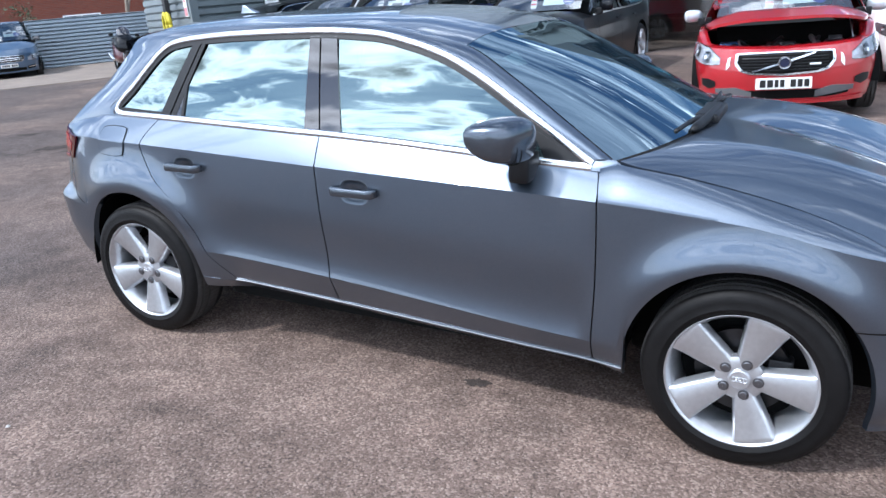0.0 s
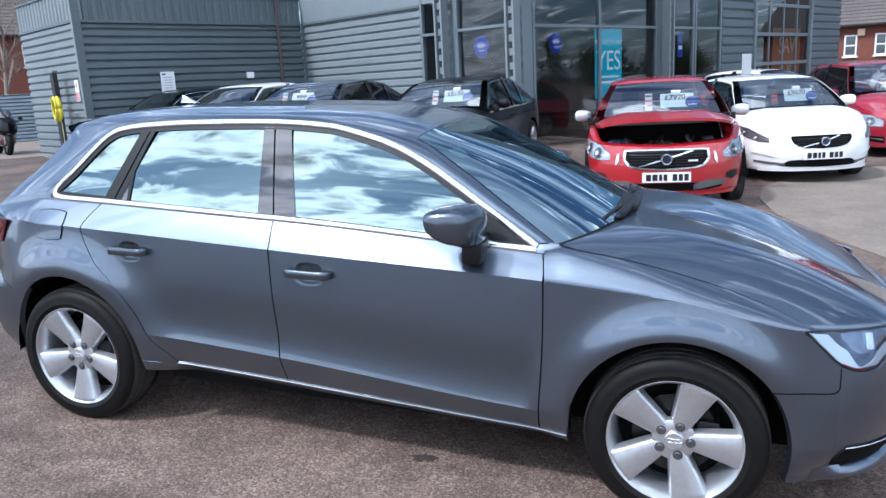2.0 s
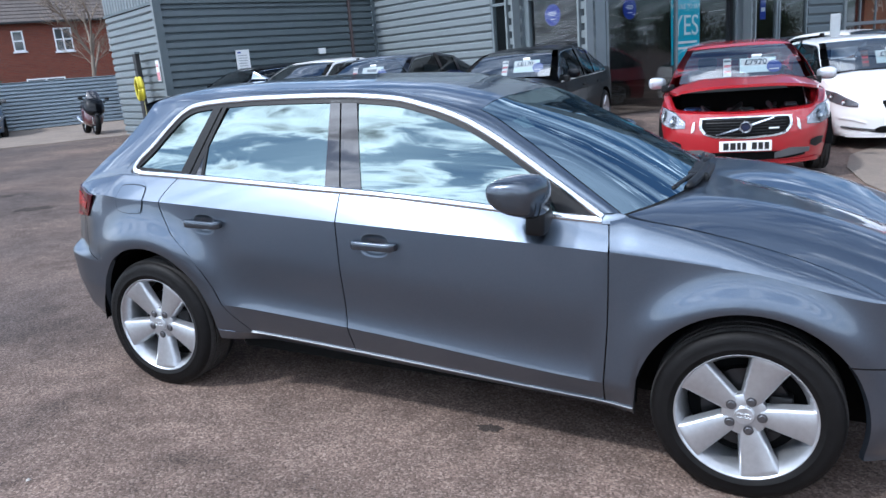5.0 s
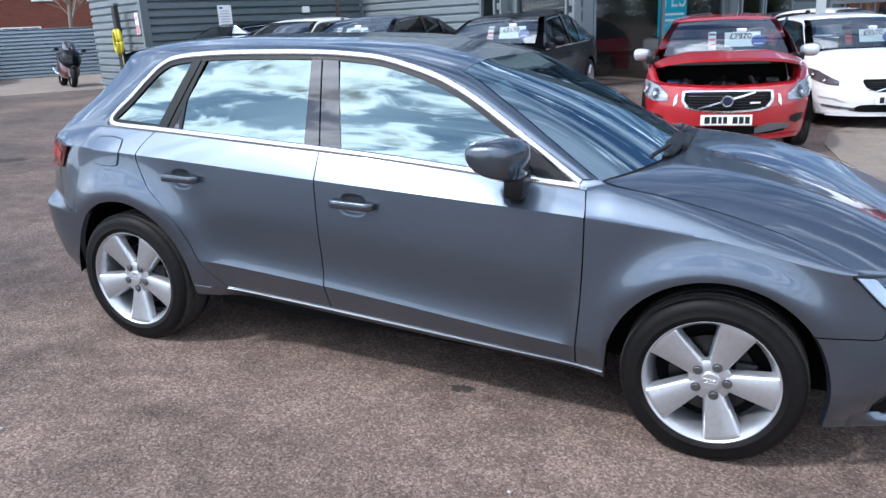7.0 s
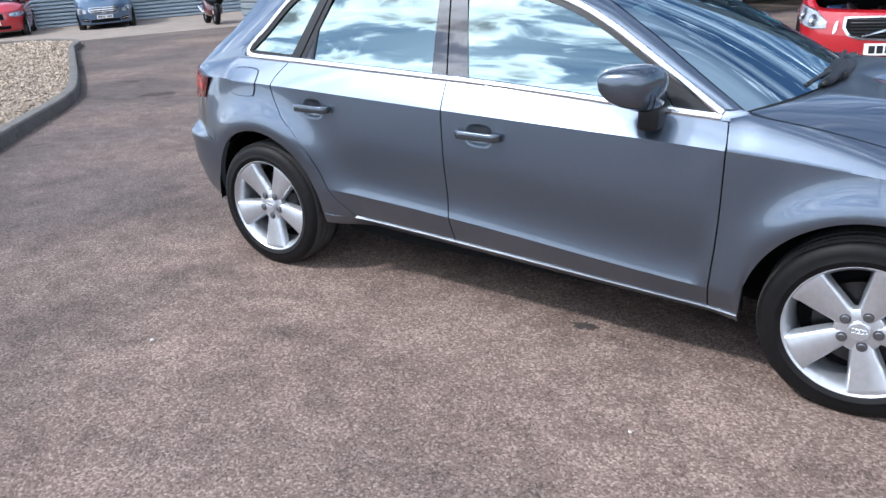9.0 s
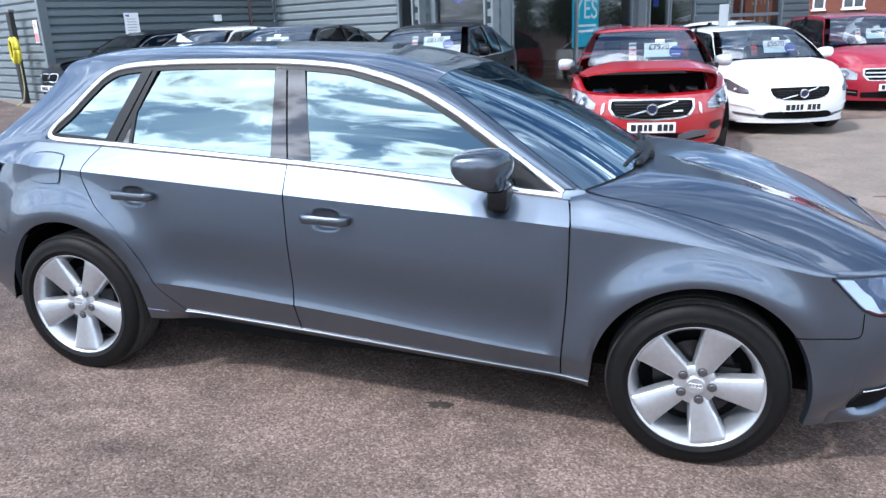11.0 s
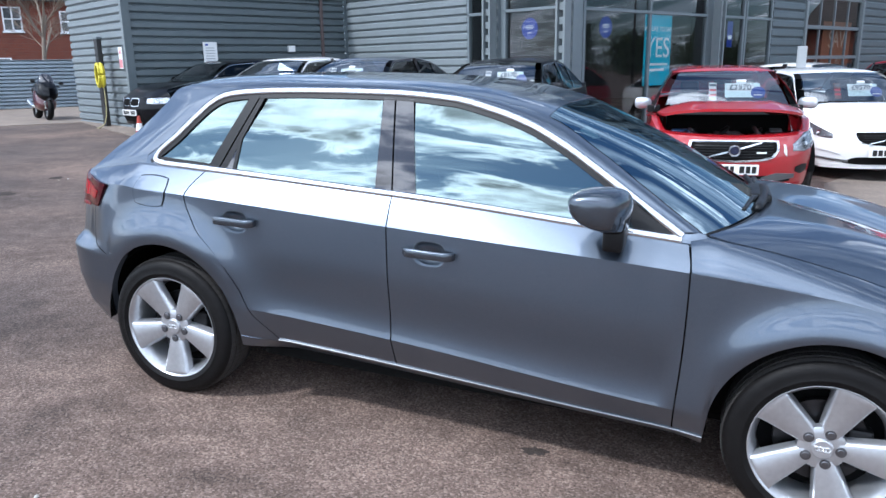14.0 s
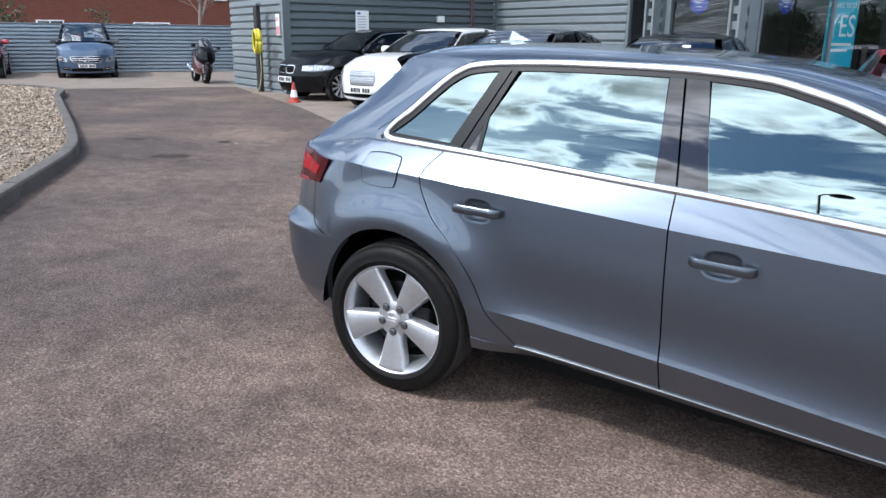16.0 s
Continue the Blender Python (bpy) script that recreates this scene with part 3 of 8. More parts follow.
# sectional garage door with glazed panels
gm, _ = wall_frame(PC, E_END)
gd = thing("garage_door", "grey sectional door with glazed panels", "garage door", gm, kind="structure")
for i in range(4):
    for zz in np.arange(-0.3, 4.4, 0.86):
        x0 = 10.45 + i * 1.01
        part("door_rail", box_bm(x0, 0.02, zz, x0 + 1.01, 0.09, zz + 0.10, 0.006), M_FRAME, gd)
        part("door_stile", box_bm(x0, 0.02, zz + 0.10, x0 + 0.06, 0.09, zz + 0.86, 0.006), M_FRAME, gd)
        pn = obj("pane", [(x0 + 0.05, 0.05, zz + 0.09), (x0 + 1.0, 0.05, zz + 0.09), (x0 + 1.0, 0.05, zz + 0.87), (x0 + 0.05, 0.05, zz + 0.87)], [(0, 1, 2, 3)], M_PANE, gd, False)
        pn.visible_shadow = False
for x0 in (10.35, 14.48):
    part("door_jamb", box_bm(x0, -0.05, -0.4, x0 + 0.13, 0.1, 5.3, 0.008), M_CLAD_LIT, gd)
bar("wall_over_door", PC, E_END, 10.35, 14.6, 0, 0.2, 4.0, 5.4, M_CLAD_SHADED, cat="wall", label="grey metal wall over the door")
# interior shell of the showroom
def room(name, pts, z0, z1):
    n = len(pts)
    v = [(x, y, z0) for x, y in pts] + [(x, y, z1) for x, y in pts]
    f = [tuple(range(n)), tuple(range(2 * n - 1, n - 1, -1))] + [(i, i + n, (i + 1) % n + n, (i + 1) % n) for i in range(n)]
    return v, f


back1 = along(PB, radians(64), 9.0)
ins = [along(PB, radians(64), 0.3), along(PD, radians(64), 0.2), along(PC, radians(85), 0.4), along(along(PC, ANG_C, 17.0), radians(152), 0.4), along(along(PC, ANG_C, 17.0), radians(152), 7.5), back1]
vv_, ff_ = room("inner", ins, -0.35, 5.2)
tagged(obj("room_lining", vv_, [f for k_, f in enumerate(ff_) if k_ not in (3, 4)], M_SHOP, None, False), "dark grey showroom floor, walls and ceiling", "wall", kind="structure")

# things fixed to the walls
wm, _ = wall_frame(PA, PB)
nb_ = thing("notice_board", "white framed notice board on the ribbed wall", "sign", wm @ Matrix.Translation((1.92, -0.01, 1.50)))
part("board", box_bm(-0.17, -0.03, 0, 0.17, 0.0, 0.52, 0.004), M_WHITEP, nb_)
for z in (0.08, 0.14, 0.2, 0.26, 0.32, 0.38):
    part("text_line", box_bm(-0.12, -0.034, z, 0.10, -0.031, z + 0.018), material("grey_print", (0.35, 0.36, 0.38), 0.6) if z == 0.08 else bpy.data.materials["grey_print"], nb_)
part("heading_bar", box_bm(-0.13, -0.034, 0.44, -0.05, -0.031, 0.48), M_BLUE, nb_)
bx = thing("wall_box", "small white box on the ribbed wall", "box", wm @ Matrix.Translation((4.12, 0.0, 1.80)))
part("casing", box_bm(-0.10, -0.06, 0, 0.10, 0.0, 0.15, 0.01), M_WHITEP, bx)
w1m, w1l = wall_frame(FAR, PA)
pm = thing("air_hose_post", "black post with a coiled yellow hose against the pale wall", "post", w1m @ Matrix.Translation((w1l - 1.05, -0.22, 0.12)))
part("post", box_bm(-0.10, -0.05, 0, 0.10, 0.05, 1.98, 0.008), M_POST, pm)
part("cap", box_bm(-0.13, -0.06, 1.98, 0.13, 0.06, 2.03, 0.004), M_FRAME, pm)
for k in range(7):
    r_ = 0.185 + 0.014 * (k % 3)
    pts = [(0.36 + 0.03 * math.sin(k) + r_ * 0.55 * math.cos(a), -0.10 - 0.018 * k, 1.20 + r_ * 1.2 * math.sin(a)) for a in np.linspace(0, 2 * math.pi, 20)]
    tube("hose_coil", pts, 0.026, M_YELLOW, pm, 6)
tube("hose_tail", spline([(0.40, -0.12, 0.98), (0.46, -0.14, 0.5), (0.42, -0.2, 0.15), (0.26, -0.4, 0.02), (0.0, -0.45, 0.02)], 20), 0.014, material("grimy_hose", (0.30, 0.27, 0.14), 0.6, var=0.3, scale=20), pm, 6)
for dx in (-0.30, 0.98):
    sg = thing("wall_sign", "small white and red safety sign on the pale wall", "sign", w1m @ Matrix.Translation((w1l - 1.28 + dx, -0.012, 1.45)), "safety signs")
    part("plate", box_bm(-0.10, -0.02, 0, 0.10, 0, 0.46, 0.003), M_WHITEP, sg)
    part("red_panel", box_bm(-0.085, -0.024, 0.02, 0.085, -0.021, 0.20), M_PINK, sg)
    part("red_symbol", box_bm(-0.05, -0.024, 0.31, 0.05, -0.021, 0.39, 0.0), M_PINK, sg)


def text_part(name, body_, size, mat, parent, x, y, z):
    cu = bpy.data.curves.new(name, "FONT")
    cu.body = body_
    cu.size = size
    cu.extrude = 0.002
    cu.align_x = "CENTER"
    cu.materials.append(mat)
    ob = new(name, cu)
    ob.parent = parent
    ob.matrix_local = Matrix.Translation((x, y, z)) @ Matrix.Rotation(radians(90), 4, "X")
    return ob


def sticker(p, q, x, z, r):
    m, _ = wall_frame(p, q)
    s_ = thing("window_sticker", "round blue sticker with white bars on the glass", "sticker", m @ Matrix.Translation((x, 0.03, z)), "round stickers")
    v, f = lathe([(r, 0.028), (r, 0.022), (0.001, 0.022)], 32)
    obj("disc", v, f, M_BLUE, s_, False)
    for dz, w in ((0.22, 0.42), (0.08, 0.6), (-0.06, 0.4), (-0.42, 0.28)):
        part("text_line", box_bm(-w * r, 0.014, dz * r, w * r, 0.018, dz * r + 0.06 * r), M_WHITEP, s_)


sticker(PB, PC, xs[2] + 0.78, 2.13, 0.215)
sticker(PC, E_END, 1.12, 2.13, 0.215)
ym = gm @ Matrix.Translation((3.05, 0.05, 1.10))
yp = thing("poster", "teal window poster with white lettering", "poster", ym)
part("sheet", box_bm(-0.53, -0.002, -0.2, 0.53, 0.006, 1.33), M_TEAL, yp)
text_part("letters", "YES", 0.62, M_WHITEP, yp, 0, -0.006, 0.42)
text_part("letters", "WE LIKE TO SAY", 0.145, M_WHITEP, yp, 0, -0.006, 0.98)
for z, w in ((0.24, 0.42), (0.12, 0.3)):
    part("text_line", box_bm(-w, -0.008, z, w, -0.004, z + 0.05), M_WHITEP, yp)
sp_ = thing("poster", "orange sale poster behind the garage door glass", "poster", gm @ Matrix.Translation((12.85, 0.075, 0.9)))
part("sheet", box_bm(-1.0, 0.0, -0.2, 1.1, 0.01, 1.62), M_ORANGE, sp_)
text_part("letters", "SAV", 0.72, M_VEILED_INK, sp_, 0.05, -0.008, 0.86)
text_part("letters", "%", 0.6, M_VEILED_INK, sp_, 0.3, -0.008, 0.1)
for x, z, w, h in ((6.25, 1.75, 0.26, 0.62), (6.25, 0.95, 0.22, 0.30), (6.45, 1.02, 0.2, 0.26)):
    s2 = thing("door_notice", "small blue and white notice on the glass door", "notice", gm @ Matrix.Translation((x, 0.05, z)), "door notices")
    part("sheet", box_bm(-w / 2, 0.0, 0, w / 2, 0.005, h), M_BLUE if z > 1.5 else M_WHITEP, s2)
    part("bar", box_bm(-w * 0.35, -0.004, h * 0.3, w * 0.35, -0.001, h * 0.45), M_WHITEP if z > 1.5 else M_REDS, s2)
# free-standing white totem beside the entrance
tm = thing("sign_totem", "plain white upright sign panel on the pavement", "sign", Matrix.Translation((3.66, 13.75, float(ground_z(3.6)))) @ Matrix.Rotation(radians(8), 4, "Z"))
part("panel", box_bm(-0.09, -0.03, 0.0, 0.09, 0.03, 1.86, 0.01), material("dull_white_panel", (0.36, 0.385, 0.40), 0.5, var=0.1, scale=8), tm)

# ---- fence, concrete strip, island ----
M_FENCE = material("blue_grey_fence_sheet", (0.245, 0.295, 0.335), 0.45, 0.2, 0.15, var=0.1, scale=8)
F0, F1 = (-27.5, 6.4), (-17.4, 19.3)
clad("fence", F0, F1, 0.05, 1.80, M_FENCE, 0.122, 0.075, False, "blue-grey corrugated metal fence", 0.08, SHEET_RIB)
M_CONC = material("pale_concrete", (0.190, 0.153, 0.124), 0.9, var=0.32, scale=25, bump=0.2, bscale=120)


def slab(name, outline, mat, h, label, cat, step=2.0):
    """A thin slab that follows the ground."""
    bm = bmesh.new()
    vs = [bm.verts.new((x, y, 0)) for x, y in outline]
    f = bm.faces.new(vs)
    if f.normal.z < 0:
        f.normal_flip()
    bmesh.ops.subdivide_edges(bm, edges=bm.edges[:], cuts=6)
    bmesh.ops.triangulate(bm, faces=bm.faces[:])
    for _ in range(4):
        long = [e for e in bm.edges if e.calc_length() > step]
        if long:
            bmesh.ops.subdivide_edges(bm, edges=long, cuts=1)
            bmesh.ops.triangulate(bm, faces=bm.faces[:])
    for v in bm.verts:
        v.co.z = float(yard_z(v.co.x)) + h
    r = bmesh.ops.extrude_face_region(bm, geom=bm.faces[:])
    for v in [e for e in r["geom"] if isinstance(e, bmesh.types.BMVert)]:
        v.co.z -= 0.0
    low = [v for v in bm.verts if v not in [e for e in r["geom"] if isinstance(e, bmesh.types.BMVert)]]
    for v in low:
        v.co.z -= h + 0.03
    return tagged(part(name, bm, mat), label, cat, kind="structure")


slab("concrete_apron", [(-40, 2.5), (-27, -1.0), (-16.2, 6.9), (-14.1, 9.15), (-12.6, 10.9), (-10.3, 9.3), (-8.1, 7.85), (-5.7, 6.0), (-3.9, 5.2), (-1.5, 5.4), (-3, 12.6), (-7.4, 14.6), (-9.95, 9.8), (-13.2, 11.4), (-17.5, 19.0)], M_CONC, 0.012, "worn pale concrete apron along the building", "pavement")
slab("concrete_patch", [(3.45 + 0.0, 6.43), (3.55, 7.4), (4.13, 8.7), (5.4, 9.9), (8, 11), (16, 12), (16, 2.0), (6.5, 1.6), (4.6, 2.7), (3.9, 4.3), (3.55, 5.4)], M_CONC, 0.014, "pale concrete patch in the asphalt", "pavement", 0.8)


# gravel island with a concrete kerb
ISLE = [(-3.2, -0.98), (-3.95, -0.19), (-4.63, 0.55), (-5.45, 1.42), (-5.95, 1.85), (-6.86, 2.47), (-9.67, 4.23), (-12.2, 5.8), (-14.6, 7.25), (-15.4, 7.3), (-17.5, 6.2), (-18.5, 4.0), (-16, 0.0), (-10, -3.0), (-4.5, -2.2)]
M_KERB = material("concrete_kerb", (0.105, 0.095, 0.085), 0.9, var=0.4, scale=30, bump=0.3, bscale=150)
isle = spline(ISLE + ISLE[:1], 120)
ctr_i = np.array([-9.5, 1.6])


def inset(p, d):
    t = np.gradient(p, axis=0)
    n_ = np.stack([t[:, 1], -t[:, 0]], -1) / np.linalg.norm(t, axis=1)[:, None]
    s_ = np.sign(((ctr_i - p) * n_).sum(1))[:, None]
    return p + n_ * s_ * d


KP = []
for d, h in ((0.0, -0.03), (0.0, 0.105), (0.012, 0.122), (0.03, 0.128), (0.12, 0.128), (0.125, 0.09)):
    q = inset(isle, d)
    KP.append(np.stack([q[:, 0], q[:, 1], ground_z(q[:, 0]) + h], -1))
kerb_piece = np.stack(KP, 1)
kerb_root = tagged(new("kerb"), "worn concrete kerb round the gravel island", "kerb", kind="structure")
n_k = 24
for k in range(n_k):
    a, b = k * 5, min(k * 5 + 6, 120)
    seg = kerb_piece[a:b].copy()
    seg[0] += (seg[1] - seg[0]) * 0.02
    seg[-1] += (seg[-2] - seg[-1]) * 0.02
    ks = sheet("kerb_stone", seg, M_KERB, kerb_root)
    ks.data.set_sharp_from_angle(angle=radians(35))
M_SOIL = material("gravel_bed", (0.20, 0.155, 0.115), 0.95, var=0.4, scale=120, bump=0.8, bscale=90)
bed = [tuple(p) for p in inset(isle, 0.12)[:-1]]
slab("gravel_bed", bed[::3], M_SOIL, 0.085, "brown gravel bed inside the kerb", "ground")
M_PEB = material("brown_gravel", (0.36, 0.28, 0.205), 0.85)
pn_ = M_PEB.node_tree.nodes
gi = pn_.new("ShaderNodeNewGeometry")
rp_ = pn_.new("ShaderNodeValToRGB")
rp_.color_ramp.elements[0].color = (0.11, 0.075, 0.05, 1)
rp_.color_ramp.elements[1].color = (0.42, 0.34, 0.255, 1)
M_PEB.node_tree.links.new(gi.outputs["Random Per Island"], rp_.inputs[0])
M_PEB.node_tree.links.new(rp_.outputs[0], pn_["Principled BSDF"].inputs["Base Color"])
rng = random.Random(7)
pv, pf = [], []
bedp = np.array(bed)


def inside(x, y):
    c = False
    j = len(bedp) - 1
    for i in range(len(bedp)):
        xi, yi, xj, yj = *bedp[i], *bedp[j]
        if (yi > y) != (yj > y) and x < (xj - xi) * (y - yi) / (yj - yi) + xi:
            c = not c
        j = i
    return c


count = 0
while count < 15000:
    u_ = rng.random()
    x = -3.6 - 12.5 * u_ ** 1.5
    y = rng.uniform(-1.9, 7.0)
    if not inside(x, y) or y < 0.25 * (-x) - 4.0:
        continue
    r = rng.uniform(0.010, 0.026) * (1 + 0.10 * max(0, -x - 5))
    z = float(ground_z(x)) + 0.088 + r * 0.3
    a = rng.uniform(0, 6.28)
    b = len(pv)
    sx, sy, sz = r * rng.uniform(0.7, 1.2), r * rng.uniform(0.6, 1.0), r * rng.uniform(0.45, 0.8)
    for px, py, pz in ((1, 0, 0), (0, 1, 0), (-1, 0, 0), (0, -1, 0), (0.15, 0.1, 1), (0, 0, -1)):
        px, py, pz = px * sx, py * sy, pz * sz
        pv.append((x + px * math.cos(a) - py * math.sin(a), y + px * math.sin(a) + py * math.cos(a), z + pz))
    pf += [(b, b + 1, b + 4), (b + 1, b + 2, b + 4), (b + 2, b + 3, b + 4), (b + 3, b, b + 4), (b + 1, b, b + 5), (b + 2, b + 1, b + 5), (b + 3, b + 2, b + 5), (b, b + 3, b + 5)]
    count += 1
tagged(obj("gravel", pv, pf, M_PEB, None, False), "loose brown and buff gravel stones", "gravel", kind="stuff")

# ---- houses ----
M_BRICK = bpy.data.materials.new("red_brick")
M_BRICK.use_nodes = True
bn, bl = M_BRICK.node_tree.nodes, M_BRICK.node_tree.links
btc = bn.new("ShaderNodeTexCoord")
bmap = bn.new("ShaderNodeMapping")
bmap.inputs["Rotation"].default_value = (radians(90), 0, 0)
bt_ = bn.new("ShaderNodeTexBrick")
bt_.inputs["Scale"].default_value = 1.0
bt_.inputs["Brick Width"].default_value = 0.225
bt_.inputs["Row Height"].default_value = 0.075
bt_.inputs["Mortar Size"].default_value = 0.006
bt_.inputs["Color1"].default_value = (0.185, 0.047, 0.025, 1)
bt_.inputs["Color2"].default_value = (0.145, 0.036, 0.021, 1)
bt_.inputs["Mortar"].default_value = (0.14, 0.105, 0.085, 1)
bl.new(btc.outputs["Object"], bmap.inputs["Vector"])
bl.new(bmap.outputs[0], bt_.inputs["Vector"])
bl.new(bt_.outputs["Color"], bn["Principled BSDF"].inputs["Base Color"])
bn["Principled BSDF"].inputs["Roughness"].default_value = 0.9
M_TILE = material("brown_roof_tiles", (0.095, 0.08, 0.074), 0.85, var=0.35, scale=9)
M_UPVC = material("white_window_frame", (0.78, 0.79, 0.80), 0.35)
M_HGLASS = material("house_window_glass", (0.02, 0.025, 0.03), 0.06, 0.0, 1.0)


def house(name, m, ln, dep, eaves, ridge, wins, label, rows=22, vents=True):
    """A brick house; the front is its local y = 0, facing -y."""
    h = thing(name, label, "house", m)
    wl_ = box_bm(0, 0, -1, ln, dep, eaves)
    part("wall", wl_, M_BRICK, h)
    # courses of tiles on the front slope, stepped
    n = rows
    v, f = [], []
    roof_rows = []
    for i in range(n):
        t0, t1 = i / n, (i + 1) / n
        y0, z0 = -0.35 + t0 * (dep / 2 + 0.35), eaves - 0.1 + t0 * (ridge - eaves + 0.1)
        y1, z1 = -0.35 + t1 * (dep / 2 + 0.35), eaves - 0.1 + t1 * (ridge - eaves + 0.1)
        roof_rows.append(([(-0.3, y0, z0 + 0.05), (ln + 0.3, y0, z0 + 0.05), (ln + 0.3, y1, z1 + 0.01), (-0.3, y1, z1 + 0.01), (-0.3, y0, z0 - 0.02), (ln + 0.3, y0, z0 - 0.02)], [(0, 1, 2, 3), (4, 5, 1, 0)]))
    b = 0
    v += [(-0.3, dep / 2, ridge), (ln + 0.3, dep / 2, ridge), (ln + 0.3, dep + 0.35, eaves - 0.1), (-0.3, dep + 0.35, eaves - 0.1)]
    f.append((b, b + 1, b + 2, b + 3))
    roof = obj("roof", v, f, M_TILE, h, False)
    for rv_, rf2_ in roof_rows:
        obj("tile_course", rv_, rf2_, M_TILE, roof, False)
    v = []
    v += [(0, 0, eaves), (0, dep, eaves), (0, dep / 2, ridge), (ln, 0, eaves), (ln, dep, eaves), (ln, dep / 2, ridge)]
    for gi_ in ((0, 1, 2), (3, 5, 4)):
        obj("gable", [v[k] for k in gi_], [(0, 1, 2)], M_BRICK, h, False)
    part("gutter", box_bm(-0.3, -0.42, eaves - 0.16, ln + 0.3, -0.33, eaves - 0.06, 0.02), M_POST, h)
    for x, z, w, hh in wins:
        fr = part("window", box_bm(x, -0.05, z, x + w, 0.02, z + hh, 0.01), M_UPVC, h)
        k = 2 if w > 0.7 else 1
        for i in range(k):
            for j in range(2):
                a = x + 0.07 + i * (w - 0.07) / k
                c = z + 0.07 + j * (hh - 0.07) / 2
                part("pane", box_bm(a, -0.056, c, a + (w - 0.07) / k - 0.07, -0.045, c + (hh - 0.07) / 2 - 0.06), M_HGLASS, fr)
        part("sill", box_bm(x - 0.06, -0.10, z - 0.07, x + w + 0.06, 0.0, z, 0.01), M_UPVC, fr)
    return h


HL_A = radians(50)
hl_m = Matrix.Translation((-36.0, 15.5, 0)) @ Matrix.Rotation(HL_A, 4, "Z")
house("brick_house", hl_m, 13.6, 8, 4.75, 8.6, [(2.3, 3.4, 0.8, 1.0), (5.3, 3.4, 0.8, 1.0), (8.3, 3.35, 0.5, 0.95), (10.1, 3.25, 0.8, 1.1), (12.5, 3.2, 0.5, 1.0), (8.55, 0.55, 1.7, 1.5), (4.3, 0.6, 1.2, 1.5)], "red brick house with a brown tiled roof behind the fence")
hl2 = Matrix.Translation((-27.0, 26.3, 0)) @ Matrix.Rotation(HL_A, 4, "Z")
house("brick_house", hl2, 9, 8, 4.6, 7.9, [(1.5, 2.4, 0.4, 0.4)], "red brick house with a brown tiled roof", 18)
hr_m = Matrix.Translation((7.6, 38.5, 0)) @ Matrix.Rotation(radians(-7), 4, "Z")
house("brick_house", hr_m, 16, 8, 3.15, 7.4, [(1.85, 1.6, 0.55, 1.0), (3.15, 1.6, 0.95, 1.0), (5.4, 1.6, 1.1, 1.0), (0.2, 1.6, 0.3, 1.0), (9.4, 1.6, 1.1, 1.0)], "orange-red brick house with a grey tiled roof", 26)
al = thing("alarm_box", "small cream alarm box on the brick wall", "alarm box", hr_m @ Matrix.Translation((2.55, -0.06, 2.55)))
part("casing", box_bm(-0.16, -0.05, 0, 0.16, 0.05, 0.32, 0.03), material("cream_plastic", (0.75, 0.55, 0.35), 0.5), al)

# ---- grey hatchback ----
TILT = math.asin(0.13 / 2.637)
_c, _s = math.cos(TILT), math.sin(TILT)
CAR_M = Matrix.Translation((0.0 - (0.31 * _s), 0, 0.31 - 0.31 * _c)) @ Matrix.Rotation(TILT, 4, "Y")
car = thing("hatchback_car", "metallic grey five-door hatchback parked on asphalt", "car", CAR_M)
WB = 2.637

# plan outline of the body, half of it, from the middle of the tail to the middle of the nose
PLAN = spline([(-0.805, 0), (-0.795, 0.25), (-0.765, 0.48), (-0.715, 0.64), (-0.625, 0.755), (-0.48, 0.815), (-0.3, 0.843), (0, 0.862), (0.5, 0.868),
               (1.05, 0.872), (1.6, 0.878), (2.15, 0.884), (2.64, 0.888), (2.9, 0.876), (3.05, 0.852), (3.2, 0.80), (3.32, 0.70), (3.41, 0.56),
               (3.47, 0.38), (3.505, 0.19), (3.515, 0)], 600)
ease = (smoothstep(2.15, 2.45, PLAN[1:-1, 0]) * (1 - smoothstep(2.80, 3.05, PLAN[1:-1, 0])) * 0.5)[:, None]
for _ in range(160):
    PLAN[1:-1] += ease * ((PLAN[:-2] + PLAN[2:]) / 2 - PLAN[1:-1])
_len = np.r_[0, np.cumsum(np.linalg.norm(np.diff(PLAN, axis=0), axis=1))]
_s0 = np.interp(0.0, PLAN[:, 0], _len)
PLAN_S = _len - _s0
_tan = np.gradient(PLAN, PLAN_S, axis=0)
S_END, S_TAIL = float(PLAN_S[-1]), float(PLAN_S[0])

z_crease = fn([S_TAIL, -0.7, -0.33, 0.11, 1.05, 2.16, 2.6, 3.02, 3.3, 3.5, 3.75, S_END], [0.95, 0.945, 0.932, 0.922, 0.892, 0.860, 0.832, 0.757, 0.745, 0.738, 0.702, 0.676])
z_belt = fn([-0.6, -0.19, 1.04, 2.12, 2.3], [0.99, 1.030, 1.006, 0.948, 0.94])
z_low_crease = fn([-1, 0.48, 1.08, 2.14, 4], [0.486, 0.468, 0.442, 0.371, 0.325])
strip_z = fn([-1, 0.54, 2.255, 4], [0.36, 0.338, 0.279, 0.25])
z_sill = fn([-1, 0.5, 2.255, 4], [0.30, 0.285, 0.235, 0.22])
y_belt = fn([-0.6, -0.5, -0.19, 1.0, 2.2], [0.69, 0.715, 0.745, 0.79, 0.785])


